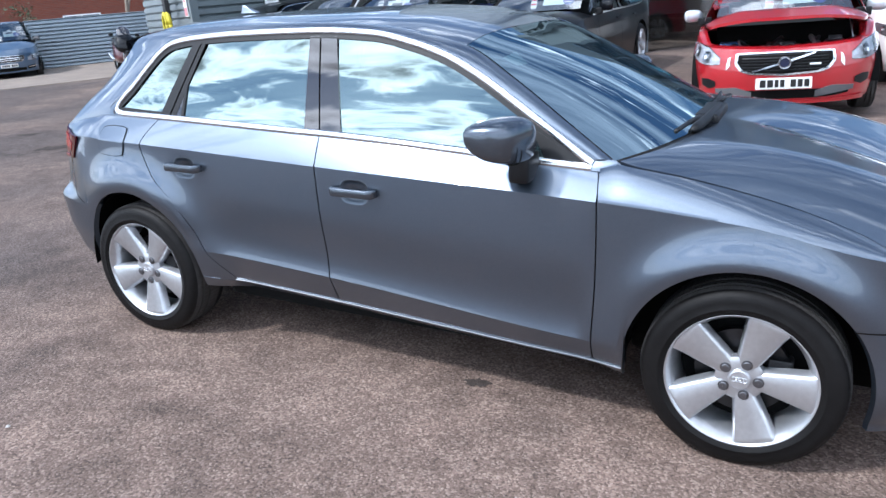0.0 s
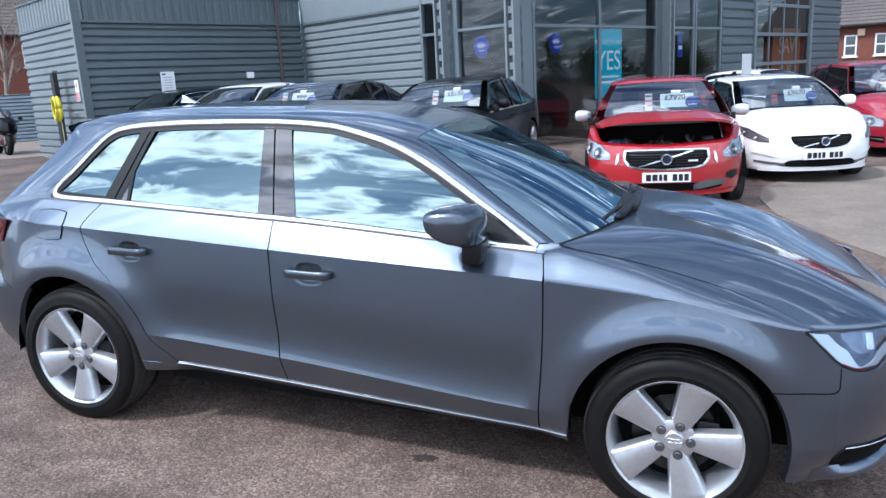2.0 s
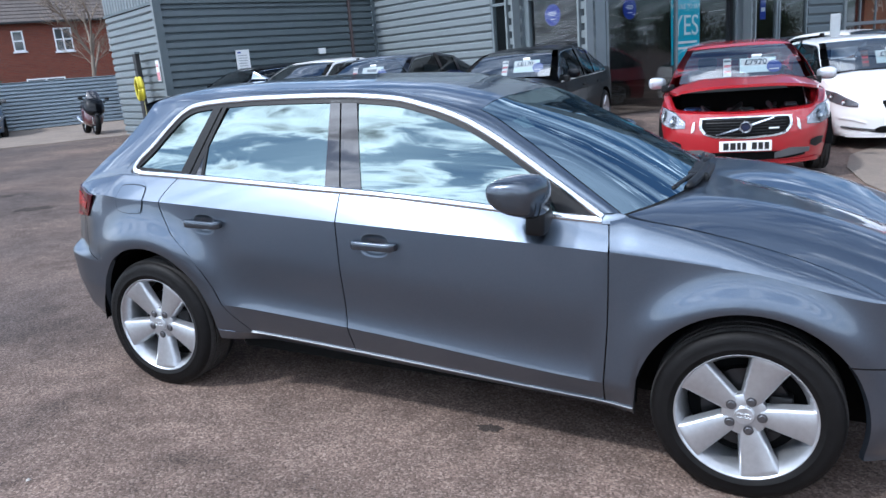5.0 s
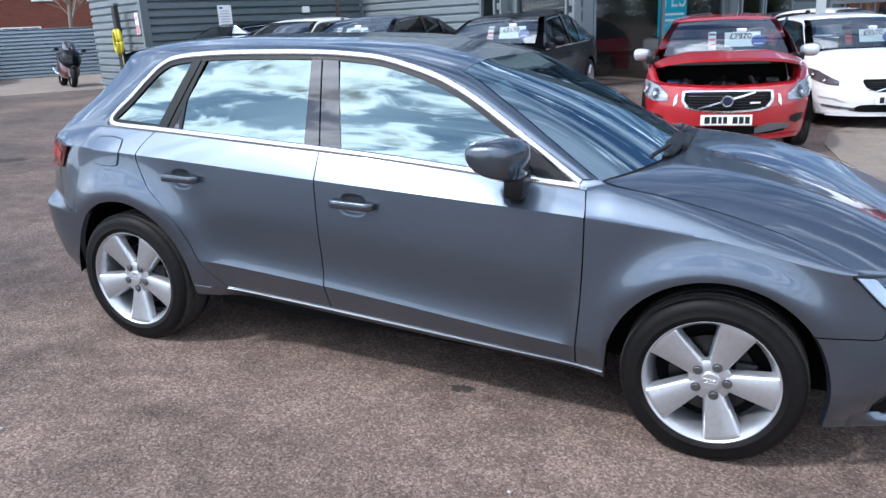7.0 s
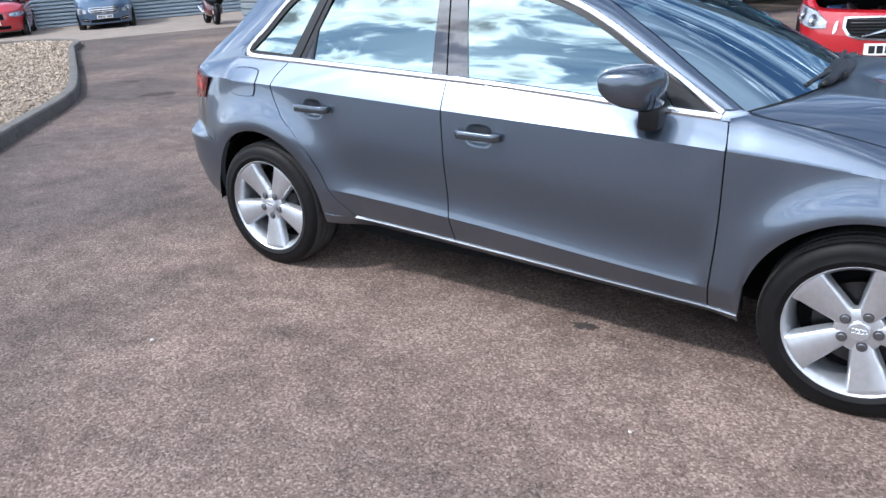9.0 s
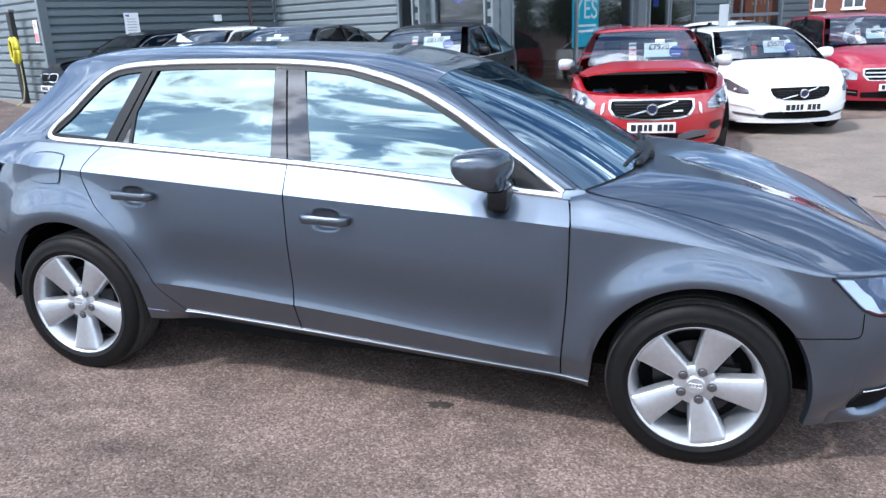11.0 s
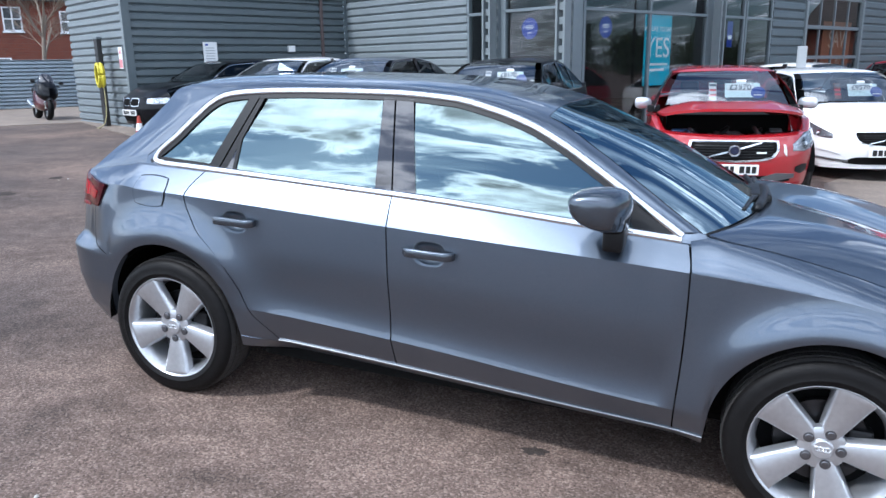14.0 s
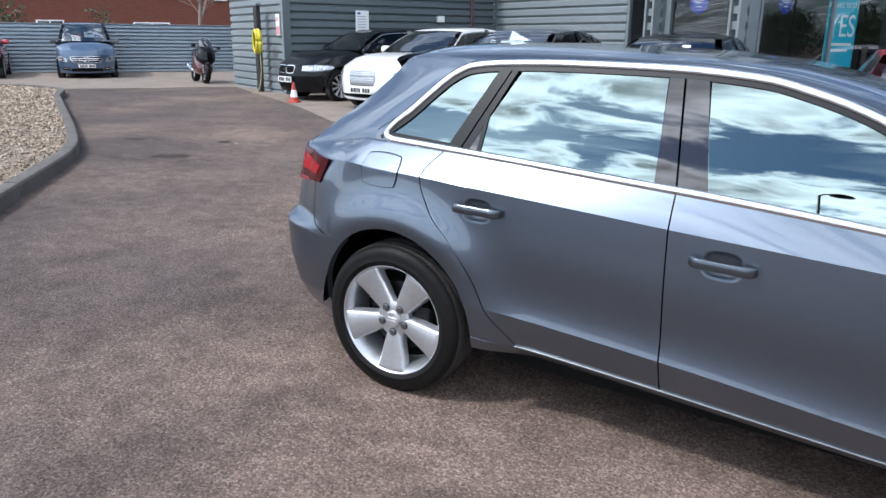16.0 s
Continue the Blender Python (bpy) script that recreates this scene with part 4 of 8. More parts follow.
def body(s, z, off=0.0):
    """A point of the body's side below the windows, s along the plan outline."""
    s, z = np.broadcast_arrays(np.asarray(s, float), np.asarray(z, float))
    px, py = np.interp(s, PLAN_S, PLAN[:, 0]), np.interp(s, PLAN_S, PLAN[:, 1])
    tx, ty = np.interp(s, PLAN_S, _tan[:, 0]), np.interp(s, PLAN_S, _tan[:, 1])
    n = np.hypot(tx, ty)
    nx, ny = -ty / n, tx / n
    zc, zl, zs, zb = z_crease(s), z_low_crease(s), z_sill(s), z_belt(np.clip(s, -0.6, 2.3))
    w = smoothstep(0.36, 0.62, s) * (1 - smoothstep(2.10, 2.15, s))
    t2 = np.clip((z - zl) / (zc - zl), 0, 1)
    d2 = 0.015 * t2 ** 1.8
    d2 = d2 + 0.0155 * w * (1 - (1 - t2) ** 8) * (1 - smoothstep(0.09, 0.62, t2)) + 0.004 * (1 - w) * np.sin(math.pi * t2)
    t1 = np.clip((zl - z) / (zl - zs), 0, 1)
    wd = smoothstep(0.34, 0.62, s) * (1 - smoothstep(2.15, 2.40, s))
    d1 = (0.010 + 0.045 * wd) * t1 + (0.022 * t1 ** 3) * (1 - wd) + 0.010 * wd * t1 ** 2
    d1 = d1 + 0.034 * wd * np.clip((strip_z(s) - 0.010 - z) / 0.04, 0, 1.2)
    t3 = np.clip((z - zc) / np.maximum(zb - zc, 0.02), 0, 1.3)
    dB = py - y_belt(np.clip(s, -0.6, 2.2))
    d3 = 0.015 + (np.maximum(dB, 0.03) - 0.015) * (0.92 * t3 + 0.08 * t3 ** 2)
    d = np.where(z > zc, d3, np.where(z > zl, d2, d1))
    for xw, rc, rw, lo_, lift in ((0.0, 0.425, 0.100, 0.45, 0.034), (WB, 0.402, 0.076, 0.36, 0.026)):
        r = np.hypot(s - xw, z - 0.31)
        up = smoothstep(lo_, 1.0, (z - 0.31) / np.maximum(r, 0.01))
        d = d - (0.008 + lift * up) * np.exp(-((r - rc) / rw) ** 2) * (z > 0.2) * np.where(z > zc, np.clip(1 - (z - zc) / 0.1, 0, 1), 1)
    wf = smoothstep(2.98, 3.25, s)
    df = 0.045 * ((z - 0.48) / 0.26) ** 2 + 0.03 * smoothstep(0.36, 0.22, z)
    wr = smoothstep(-0.10, -0.58, s)
    dr = np.interp(z, [0.22, 0.32, 0.46, 0.60, 0.66, 0.72, 0.80, 0.93, 0.96, 1.05], [0.11, 0.05, 0.012, 0.0, 0.008, 0.016, 0.026, 0.048, 0.066, 0.14])
    dr = dr + 0.040 * smoothstep(-0.36, -0.58, s) * smoothstep(0.605, 0.672, z)
    d = d * (1 - wf) + df * wf
    d = d * (1 - wr) + dr * wr
    d = d - off
    return np.stack([px - nx * d, -(py - ny * d), z], -1)


def arch(s):
    """The body's lower edge: the sill, and the wheel arches."""
    z = z_sill(s)
    for xw, rx, rz in ((0.0, 0.365, 0.392), (WB, 0.375, 0.388)):
        q = np.clip(1 - ((s - xw) / rx) ** 2, 0, 1)
        z = np.where(np.abs(s - xw) < rx, np.maximum(z, 0.31 + rz * np.sqrt(q)), z)
    return z


def panel(name, s0, s1, z0, z1, nu, nv, mat=None, skirt=(0, 0.018, 0), label="", hole=None, snap=None, creased=False, lower_edge=True):
    """A body panel between two shut lines s0(z), s1(z) and heights z0(s), z1(s), on both sides."""
    u = np.linspace(0, 1, nu)[:, None]
    v = np.linspace(0, 1, nv)[None, :]
    a = s0 if callable(s0) else (lambda z: s0 + 0 * z)
    b = s1 if callable(s1) else (lambda z: s1 + 0 * z)
    z = 0.6 + 0 * u * v
    n1, n3 = max(2, nv // 8), max(2, nv // 4)
    n2 = nv - n1 - n3
    for _ in range(8):
        s = a(z) * (1 - u) + b(z) * u
        zb_, zt_ = z0(s), z1(s)
        if creased:
            k1 = np.clip(z_low_crease(s), zb_ + 0.02 * (zt_ - zb_), zt_ - 0.04 * (zt_ - zb_))
            k2 = np.clip(z_crease(s), zb_ + 0.04 * (zt_ - zb_), zt_ - 0.001)
            j = np.arange(nv)[None] + 0 * z
            z = np.where(j <= n1, zb_ + (k1 - zb_) * j / n1, np.where(j <= n1 + n2, k1 + (k2 - k1) * (j - n1) / n2, k2 + (zt_ - k2) * (j - n1 - n2) / (nv - 1 - n1 - n2)))
        else:
            z = zb_ * (1 - v) + zt_ * v
    P = body(s, z)
    skip = None
    if hole is not None:
        cs, cz, rs, rz = hole
        ms, mz = (s[1:, 1:] + s[:-1, :-1]) / 2, (z[1:, 1:] + z[:-1, :-1]) / 2
        skip = np.abs((ms - cs) / rs) ** 3 + np.abs((mz - cz) / rz) ** 3 < 1.04
    if snap is not None:
        P = snap(P)
    return both(name, P, mat or M_GREY, car, skirt, label=label, skip=skip, sharp=((n1, n1 + n2) if lower_edge else (n1 + n2,)) if creased else ())


def const(c):
    return lambda s: c + 0 * np.asarray(s, float)


GAP = 0.0026
front_shut = fn([0.2, 0.30, 0.6, 0.86, 0.97], [2.165, 2.158, 2.165, 2.160, 2.135])
mid_shut = fn([0.2, 0.44, 0.89, 1.01], [1.10, 1.080, 1.047, 1.040])
rear_shut = fn([0.2, 0.34, 0.46, 0.56, 0.70, 0.80, 0.925, 1.04], [0.60, 0.545, 0.43, 0.372, 0.265, 0.165, 0.105, 0.175])


def top_of_side(s):
    return z_belt(s) - 0.006


def quarter_snap(P):
    """Joins the quarter panel's upper edge to the pillar above it."""
    a, b = np.array((-0.160, -0.744, 1.027)), np.array((-0.578, -0.660, 0.950))
    f = smoothstep(0.55, 1.0, np.linspace(0, 1, P.shape[1]))[None, :, None]
    x = P[:, -1, 0]
    k = np.clip((x - a[0]) / (b[0] - a[0]), 0, 1)[:, None]
    d = (a * (1 - k) + b * k) + 0.04 * k * (1 - k) * np.array((0, -0.8, 0.6)) - P[:, -1]
    d *= (smoothstep(0.0, 0.3, k[:, 0]) * (x < a[0]))[:, None]
    P = P + f * d[:, None]
    # above the crease one even surface runs up to the window and the pillar
    c0 = 45
    back = smoothstep(-0.05, -0.22, x)[:, None, None]
    even = ruled(P[:, c0], P[:, -1], P.shape[1] - c0, 0.004, (0, -0.85, 0.5))
    P[:, c0:] = P[:, c0:] * (1 - back) + even * back
    return P


def arch_s(xw, rx, rz, sign):
    return lambda z: xw + sign * rx * np.sqrt(np.clip(1 - (np.maximum(z - 0.31, 0) / rz) ** 2, 0, 1))


panel("front_door", lambda z: mid_shut(z) + GAP, lambda z: front_shut(z) - GAP, strip_z, top_of_side, 120, 90, creased=True, hole=(1.228, 0.809, 0.062, 0.046))
panel("rear_door", lambda z: rear_shut(z) + GAP, lambda z: mid_shut(z) - GAP, strip_z, top_of_side, 110, 90, creased=True, hole=(0.36, 0.836, 0.058, 0.044))
panel("front_wing", lambda z: front_shut(z) + GAP, 3.148, lambda s: np.maximum(arch(s), 0.548 * smoothstep(2.90, 2.94, s)), z_crease, 90, 40)
S_Q = float(np.interp(0.578, -body(np.linspace(-0.3, -0.95, 200), 0.950)[:, 0], np.linspace(-0.3, -0.95, 200)))
panel("rear_quarter", S_Q, lambda z: rear_shut(z) - GAP, lambda s: np.maximum(np.maximum(arch(s), 0.60 * smoothstep(-0.28, -0.33, s)), (strip_z(s) - 0.004) * (s > 0.3)), top_of_side, 90, 60, snap=quarter_snap, creased=True, lower_edge=False)
panel("sill_panel", 0.367, 2.262, z_sill, lambda s: strip_z(s) - 0.006, 60, 8, M_GREY)
zA = np.linspace(0.330, 0.50, 12)[None]
uA = np.linspace(0, 1, 8)[:, None]
both("quarter_corner", body(arch_s(0.0, 0.366, 0.392, 1)(zA) * (1 - uA) + (rear_shut(zA) - GAP) * uA, zA, -0.002), M_GREY, car, (0, 0.016, 0))
both("sill_strip", body(np.linspace(0.545, 2.262, 60)[:, None], strip_z(np.linspace(0.545, 2.262, 60))[:, None] + np.array([-0.003, 0.0, 0.003])[None], np.array([0.005, 0.008, 0.005])[None]), M_SILL, car, (0, 0.01, 0), label="bright strip along the sill")

# bumpers
vF = np.linspace(0, 1, 30)[None]


panel("front_bumper", arch_s(WB, 0.378, 0.390, 1), 3.152, const(0.205), const(0.544), 24, 30, skirt=(-0.012, 0.02, 0))
sF = np.linspace(3.1525, S_END, 100)[:, None]
both("bumper_front_face", body(sF, 0.205 * (1 - vF) + (z_crease(sF) - 0.01) * vF), M_GREY, car, (-0.02, 0.0, 0))
panel("rear_bumper", S_TAIL, arch_s(0.0, 0.368, 0.394, -1), const(0.225), const(0.615), 50, 36, skirt=(0.012, 0.02, 0))
sT = np.linspace(S_TAIL, S_Q - 0.002, 24)[:, None]
both("tailgate_panel", body(sT, 0.62 * (1 - vF) + 0.950 * vF), M_GREY, car, (0.02, 0.0, 0))

# wing top, bonnet
n_w = 50
H_TIP = (3.035, -0.795, 0.757)
bonnet_line = spline([(2.205, -0.765, 0.968), (2.26, -0.775, 0.957), (2.40, -0.772, 0.938), (2.70, -0.768, 0.876), (2.90, -0.775, 0.815), H_TIP], n_w)
s_w = np.linspace(2.165, 3.035, n_w)
crease_line = body(s_w, z_crease(s_w))
wing_in = spline([(2.148, -0.791, 0.951), (2.19, -0.772, 0.966), (2.26, -0.779, 0.957), (2.40, -0.775, 0.938), (2.70, -0.771, 0.876), (2.90, -0.778, 0.815), H_TIP], n_w)
WT = ruled(crease_line, wing_in, 14, 0.010, (0, -0.6, 0.8))
both("wing_top", WT, M_GREY, car, (0, 0.004, -0.016), flip=False)
bon_front = spline([H_TIP, (3.15, -0.74, 0.749), (3.36, -0.55, 0.732), (3.425, -0.30, 0.700), (3.442, 0, 0.686)], 30)
cowl = spline([(2.205, -0.757, 0.972), (2.30, -0.60, 0.985), (2.385, -0.30, 0.995), (2.41, 0, 0.998)], 30)
side = bonnet_line + np.array([0, 0.0005, 0])
ctr = spline([(2.41, 0, 0.998), (2.7, 0, 0.943), (3.0, 0, 0.859), (3.235, 0, 0.773), (3.365, 0, 0.724), (3.442, 0, 0.686)], n_w)
u = np.linspace(0, 1, n_w)[:, None, None]
v = np.linspace(0, 1, 30)[None, :, None]
rb, rf = cowl[None], bon_front[None]
BON = (1 - v) * side[:, None] + v * ctr[:, None] + (1 - u) * rb + u * rf
BON -= (1 - u) * (1 - v) * side[0] + u * (1 - v) * side[-1] + (1 - u) * v * ctr[0] + u * v * ctr[-1]
vv = v[..., 0]
arc = np.sin(math.pi * u[..., 0])
BON[..., 2] += 0.14 * np.clip(arc, 0, 1) ** 0.6 * (vv - vv ** 2) + 0.008 * arc * np.exp(-((vv - 0.42) / 0.10) ** 2)
both("bonnet", BON, M_GREY, car, (0, 0.0, -0.016), flip=False)
cap_s = np.linspace(3.036, S_END, 30)
both("nose_cap", ruled(bon_front + np.array([0.002, 0, -0.004]), body(cap_s, z_crease(cap_s) - 0.012, -0.001), 4, 0.003, (0.5, 0, 0.8)), M_GREY, car)

# upper side, roof, windscreen
DLO = [(-0.150, 1.040), (-0.035, 1.130), (0.070, 1.235), (0.135, 1.292), (0.20, 1.324), (0.37, 1.347), (0.60, 1.361), (0.985, 1.370), (1.22, 1.360), (1.39, 1.327),
       (1.53, 1.285), (1.68, 1.215), (1.80, 1.145), (1.93, 1.065), (2.112, 0.953)]


def side_glass(x, z, off=0.0):
    x, z = np.broadcast_arrays(np.asarray(x, float), np.asarray(z, float))
    h = np.clip(z - z_belt(np.clip(x, -0.6, 2.3)), -0.05, 0.6)
    y = y_belt(np.clip(x, -0.6, 2.2)) - 0.36 * h - 0.10 * h * h
    return np.stack([x, -(y + off), z + 0.3 * off], -1)


n_d = 90
dlo = spline(DLO, n_d)
nrm = np.gradient(dlo, axis=0)
nrm = np.stack([-nrm[:, 1], nrm[:, 0]], -1) / np.linalg.norm(nrm, axis=1)[:, None]
dlo_out = dlo + nrm * 0.026
K_TR = 5
both("window_trim_top", ruled(side_glass(dlo[K_TR:, 0], dlo[K_TR:, 1], 0.004), side_glass(dlo_out[K_TR:, 0], dlo_out[K_TR:, 1], 0.002), 6, 0.006), M_CHROME, car, (0, 0.012, 0), flip=True, label="bright aluminium window surround")
xs_b = np.linspace(-0.070, 2.118, 80)
both("window_trim_belt", ruled(side_glass(xs_b, z_belt(xs_b) - 0.010, 0.004), side_glass(xs_b, z_belt(xs_b) + 0.014, 0.004), 6, 0.006), M_CHROME, car, (0, 0.012, 0), flip=False, label="bright aluminium belt strip")

# the trim turns round the lower corner of the rear window in a tight curve
q0 = np.array((-0.070, float(z_belt(-0.070)) + 0.002))
q2 = (dlo[K_TR] + dlo_out[K_TR]) / 2
q1 = np.array((-0.172, float(z_belt(-0.172)) + 0.004))
tq = np.linspace(0, 1, 18)[:, None]
bend = (1 - tq) ** 3 * q0 + 3 * (1 - tq) ** 2 * tq * (q0 * 0.25 + q1 * 0.75) + 3 * (1 - tq) * tq ** 2 * (q2 * 0.25 + q1 * 0.75) + tq ** 3 * q2
bt_d = np.gradient(bend, axis=0)
bt_d = np.stack([-bt_d[:, 1], bt_d[:, 0]], -1) / np.linalg.norm(bt_d, axis=1)[:, None]
b_in, b_out = bend - bt_d * 0.0125, bend + bt_d * 0.0125
both("window_trim_corner", ruled(side_glass(b_in[:, 0], b_in[:, 1], 0.004), side_glass(b_out[:, 0], b_out[:, 1], 0.003), 6, 0.006), M_CHROME, car, (0, 0.012, 0), flip=True)
edge_pts = np.concatenate([np.linspace(q0 - (0, 0.012), q1 - (0, 0.012), 9), np.linspace(dlo_out[0], dlo_out[K_TR], 9)])
both("corner_filler", ruled(side_glass(bend[:, 0], bend[:, 1], 0.001), side_glass(edge_pts[:, 0], edge_pts[:, 1], 0.001), 4), M_GREY, car, flip=True)

RAIL = [(-0.575, -0.661, 0.952), (-0.462, -0.625, 1.052), (-0.345, -0.588, 1.145), (-0.218, -0.55, 1.265), (-0.14, -0.53, 1.345), (0.1, -0.545, 1.383), (0.5, -0.56, 1.402), (0.95, -0.568, 1.408),
        (1.25, -0.572, 1.392), (1.45, -0.582, 1.358), (1.60, -0.597, 1.318), (1.80, -0.645, 1.210), (2.0, -0.702, 1.085), (2.185, -0.757, 0.970)]
rail_in = side_glass(dlo_out[:, 0], dlo_out[:, 1], 0.003)
RA = np.array(RAIL)
# the rail's stations follow the window outline's
dl = np.r_[0, np.cumsum(np.linalg.norm(np.diff(dlo, axis=0), axis=1))]
dl /= dl[-1]
kd = [0.0, 0.06, 0.12, 0.165, 0.20, 0.27, 0.40, 0.545, 0.655, 0.73, 0.79, 0.87, 0.935, 1.0]
rail = np.stack([fn(kd, RA[:, k])(dl) for k in range(3)], -1)
rail_in2 = np.concatenate([[(-0.166, -0.746, 1.022)], rail_in])
rail2 = np.concatenate([[(-0.580, -0.659, 0.946)], rail])
both("upper_side", ruled(rail_in2, rail2, 14, 0.010, (0, -0.8, 0.6)), M_GREY, car, (0, 0.01, -0.006), flip=True)

k0, k1 = int(np.argmin(np.abs(rail[:, 0] + 0.17 + (rail[:, 2] < 1.28) * 9))), int(np.argmin(np.abs(rail[:, 0] - 1.58)))
r_roof = rail[k0:k1 + 1]
wgt = np.linspace(-1, 1, 31)
crown = fn([-0.4, 0.2, 0.9, 1.3, 1.65], [0.030, 0.030, 0.026, 0.030, 0.034])(r_roof[:, 0])
RF = np.stack([r_roof[:, 0][:, None] + 0 * wgt[None], r_roof[:, 1][:, None] * wgt[None], r_roof[:, 2][:, None] + crown[:, None] * (1 - wgt[None] ** 4)], -1)
sheet("roof", RF, M_GREY, car, (0, 0, -0.012), flip=True)
ws_top = np.stack([0 * wgt + rail[k1, 0] + 0.004, rail[k1, 1] * wgt, rail[k1, 2] + crown[-1] * (1 - wgt ** 4) - 0.002], -1)
ws_low = np.concatenate([cowl, (cowl[::-1] * np.array([1, -1, 1]))[1:]])
ws_low = spline(ws_low + np.array([-0.012, 0, 0.004]), 31)
n_a = n_d - k1
edge = rail[k1:] + np.array([0.002, 0.004, 0.001])
vs = np.linspace(0, 1, n_a)[:, None]
mid_dir = 1 - wgt ** 2
WS = np.zeros((n_a, 31, 3))
for i in range(n_a):
    q = i / (n_a - 1)
    left, right = edge[i] * np.array([1, -1, 1]), edge[i]
    row = ws_top * (1 - q) + ws_low * q
    lin_row = ws_top[0] * (1 - q) + ws_low[0] * q
    row[:, 0] += (edge[i][0] - lin_row[0]) * np.abs(wgt) ** 3
    row[:, 2] += (edge[i][2] - lin_row[2]) * np.abs(wgt) ** 3
    row[:, 1] = wgt * abs(edge[i][1])
    row[:, 2] += 0.018 * math.sin(math.pi * q) * mid_dir
    row[:, 0] += 0.012 * math.sin(math.pi * q) * mid_dir
    WS[i] = row
sheet("windscreen", WS, M_SCREEN, car, flip=False, label="clear windscreen glass").visible_shadow = False

# small pale quad set just behind the windscreen
obj("screen_sticker", [(1.690, -0.500, 1.268), (1.705, -0.400, 1.280), (1.765, -0.430, 1.238), (1.745, -0.500, 1.240)], [(0, 1, 2, 3)], material("pale_paper", (0.50, 0.62, 0.60), 0.6, var=0.3, scale=60), car, False, "pale paper slip behind the windscreen")

both("pillar_foot", ruled(np.array([(2.095, -0.770, 0.932), (2.150, -0.776, 0.938), (2.20, -0.751, 0.956)]), np.array([(2.10, -0.760, 0.958), (2.14, -0.756, 0.972), (2.19, -0.744, 0.962)]), 4), M_GREY, car)

both("pillar_base", ruled(np.array([(2.065, -0.790, 0.926), (2.14, -0.792, 0.930), (2.215, -0.784, 0.936)]), np.array([(2.065, -0.752, 0.968), (2.14, -0.744, 0.986), (2.205, -0.752, 0.966)]), 6), M_GREY, car)
both("pillar_cap", ruled(np.array([(2.094, -0.790, 0.944), (2.121, -0.793, 0.942), (2.150, -0.795, 0.942), (2.198, -0.777, 0.962)]), np.array([(2.104, -0.776, 0.968), (2.121, -0.768, 0.980), (2.157, -0.769, 0.979), (2.190, -0.770, 0.974)]), 6, 0.002, (0, -0.78, 0.62)), M_GREY, car, (0, 0.012, -0.008))

# windows and their dark frames
def pane(name, A, B, n, m, off, mat, skirt=None, label="", flip=False):
    a, b = spline(A, n), spline(B, n)
    v = np.linspace(0, 1, m)[None, :, None]
    p = a[:, None] * (1 - v) + b[:, None] * v
    return both(name, side_glass(p[..., 0], p[..., 1], off), mat, car, skirt, flip, label)


def inner(d):
    return dlo - nrm * d


i_b = int(np.argmin(np.abs(dlo[:, 0] - 1.062)))
i_c = int(np.argmin(np.abs(dlo[:, 0] - 0.40)))
i_bb = int(np.argmin(np.abs(dlo[:, 0] - 0.945)))
i_q = int(np.argmin(np.abs(dlo[:, 0] - 0.345)))
fw_top = inner(0.014)[i_b:-5]
for o in pane("front_door_window", [(x, float(z_belt(x)) + 0.008) for x in np.linspace(1.13, 2.02, 8)], fw_top, 40, 24, -0.004, M_GLASS):
    o.visible_shadow = False
rw_top = inner(0.014)[i_c:i_bb + 1]
for o in pane("rear_door_window", [(x, float(z_belt(x)) + 0.008) for x in np.linspace(0.256, 0.967, 6)], rw_top, 30, 24, -0.004, M_GLASS):
    o.visible_shadow = False
q_top = inner(0.012)[2:i_q + 1]
for o in pane("quarter_window", [(x, float(z_belt(x)) + 0.008) for x in np.linspace(-0.09, 0.20, 6)], q_top, 24, 16, -0.006, M_GLASS):
    o.visible_shadow = False
pane("window_frame_top", inner(0.018), dlo, 90, 5, 0.001, M_BLACK, (0, 0.012, 0), flip=False)
pane("pillar_cover_front", [(1.043, 1.018), (0.994, 1.360)], [(1.138, 1.014), (1.066, 1.360)], 14, 6, 0.001, M_GLOSSB, (0, 0.012, 0), "gloss dark brown pillar cover", True)
pane("pillar_cover_rear", [(0.966, 1.020), (0.940, 1.360)], [(1.036, 1.018), (0.986, 1.362)], 14, 6, 0.001, M_GLOSSB, (0, 0.012, 0), "gloss dark brown pillar cover", True)
pane("quarter_pillar", [(0.172, 1.040), (0.322, 1.336)], [(0.226, 1.040), (0.368, 1.340)], 14, 5, 0.002, M_BLACK, (0, 0.012, 0), "", True)
pane("rear_door_frame", [(0.232, 1.038), (0.374, 1.340)], [(0.262, 1.036), (0.398, 1.345)], 14, 5, 0.000, M_BLACK, (0, 0.012, 0), "", True)
pane("window_divider", [(0.296, 1.034), (0.304, 1.152)], [(0.312, 1.034), (0.318, 1.168)], 10, 3, 0.001, M_BLACK, (0, 0.010, 0), "", True)
pane("corner_panel", [(0.240, 1.036), (0.298, 1.150)], [(0.298, 1.034), (0.305, 1.152)], 10, 4, -0.0015, M_GLOSSB, None, "gloss dark corner panel", True)
pane("mirror_triangle", [(1.955, 0.972), (2.085, 0.962)], [(1.890, 1.070), (2.10, 0.958)], 8, 6, 0.002, M_BLACK, (0, 0.012, 0), "", False)
pane("quarter_frame", [(-0.135, 1.048), (0.19, 1.040)], [(-0.088, 1.058), (0.19, 1.050)], 10, 4, 0.000, M_BLACK, (0, 0.01, 0), "", False)

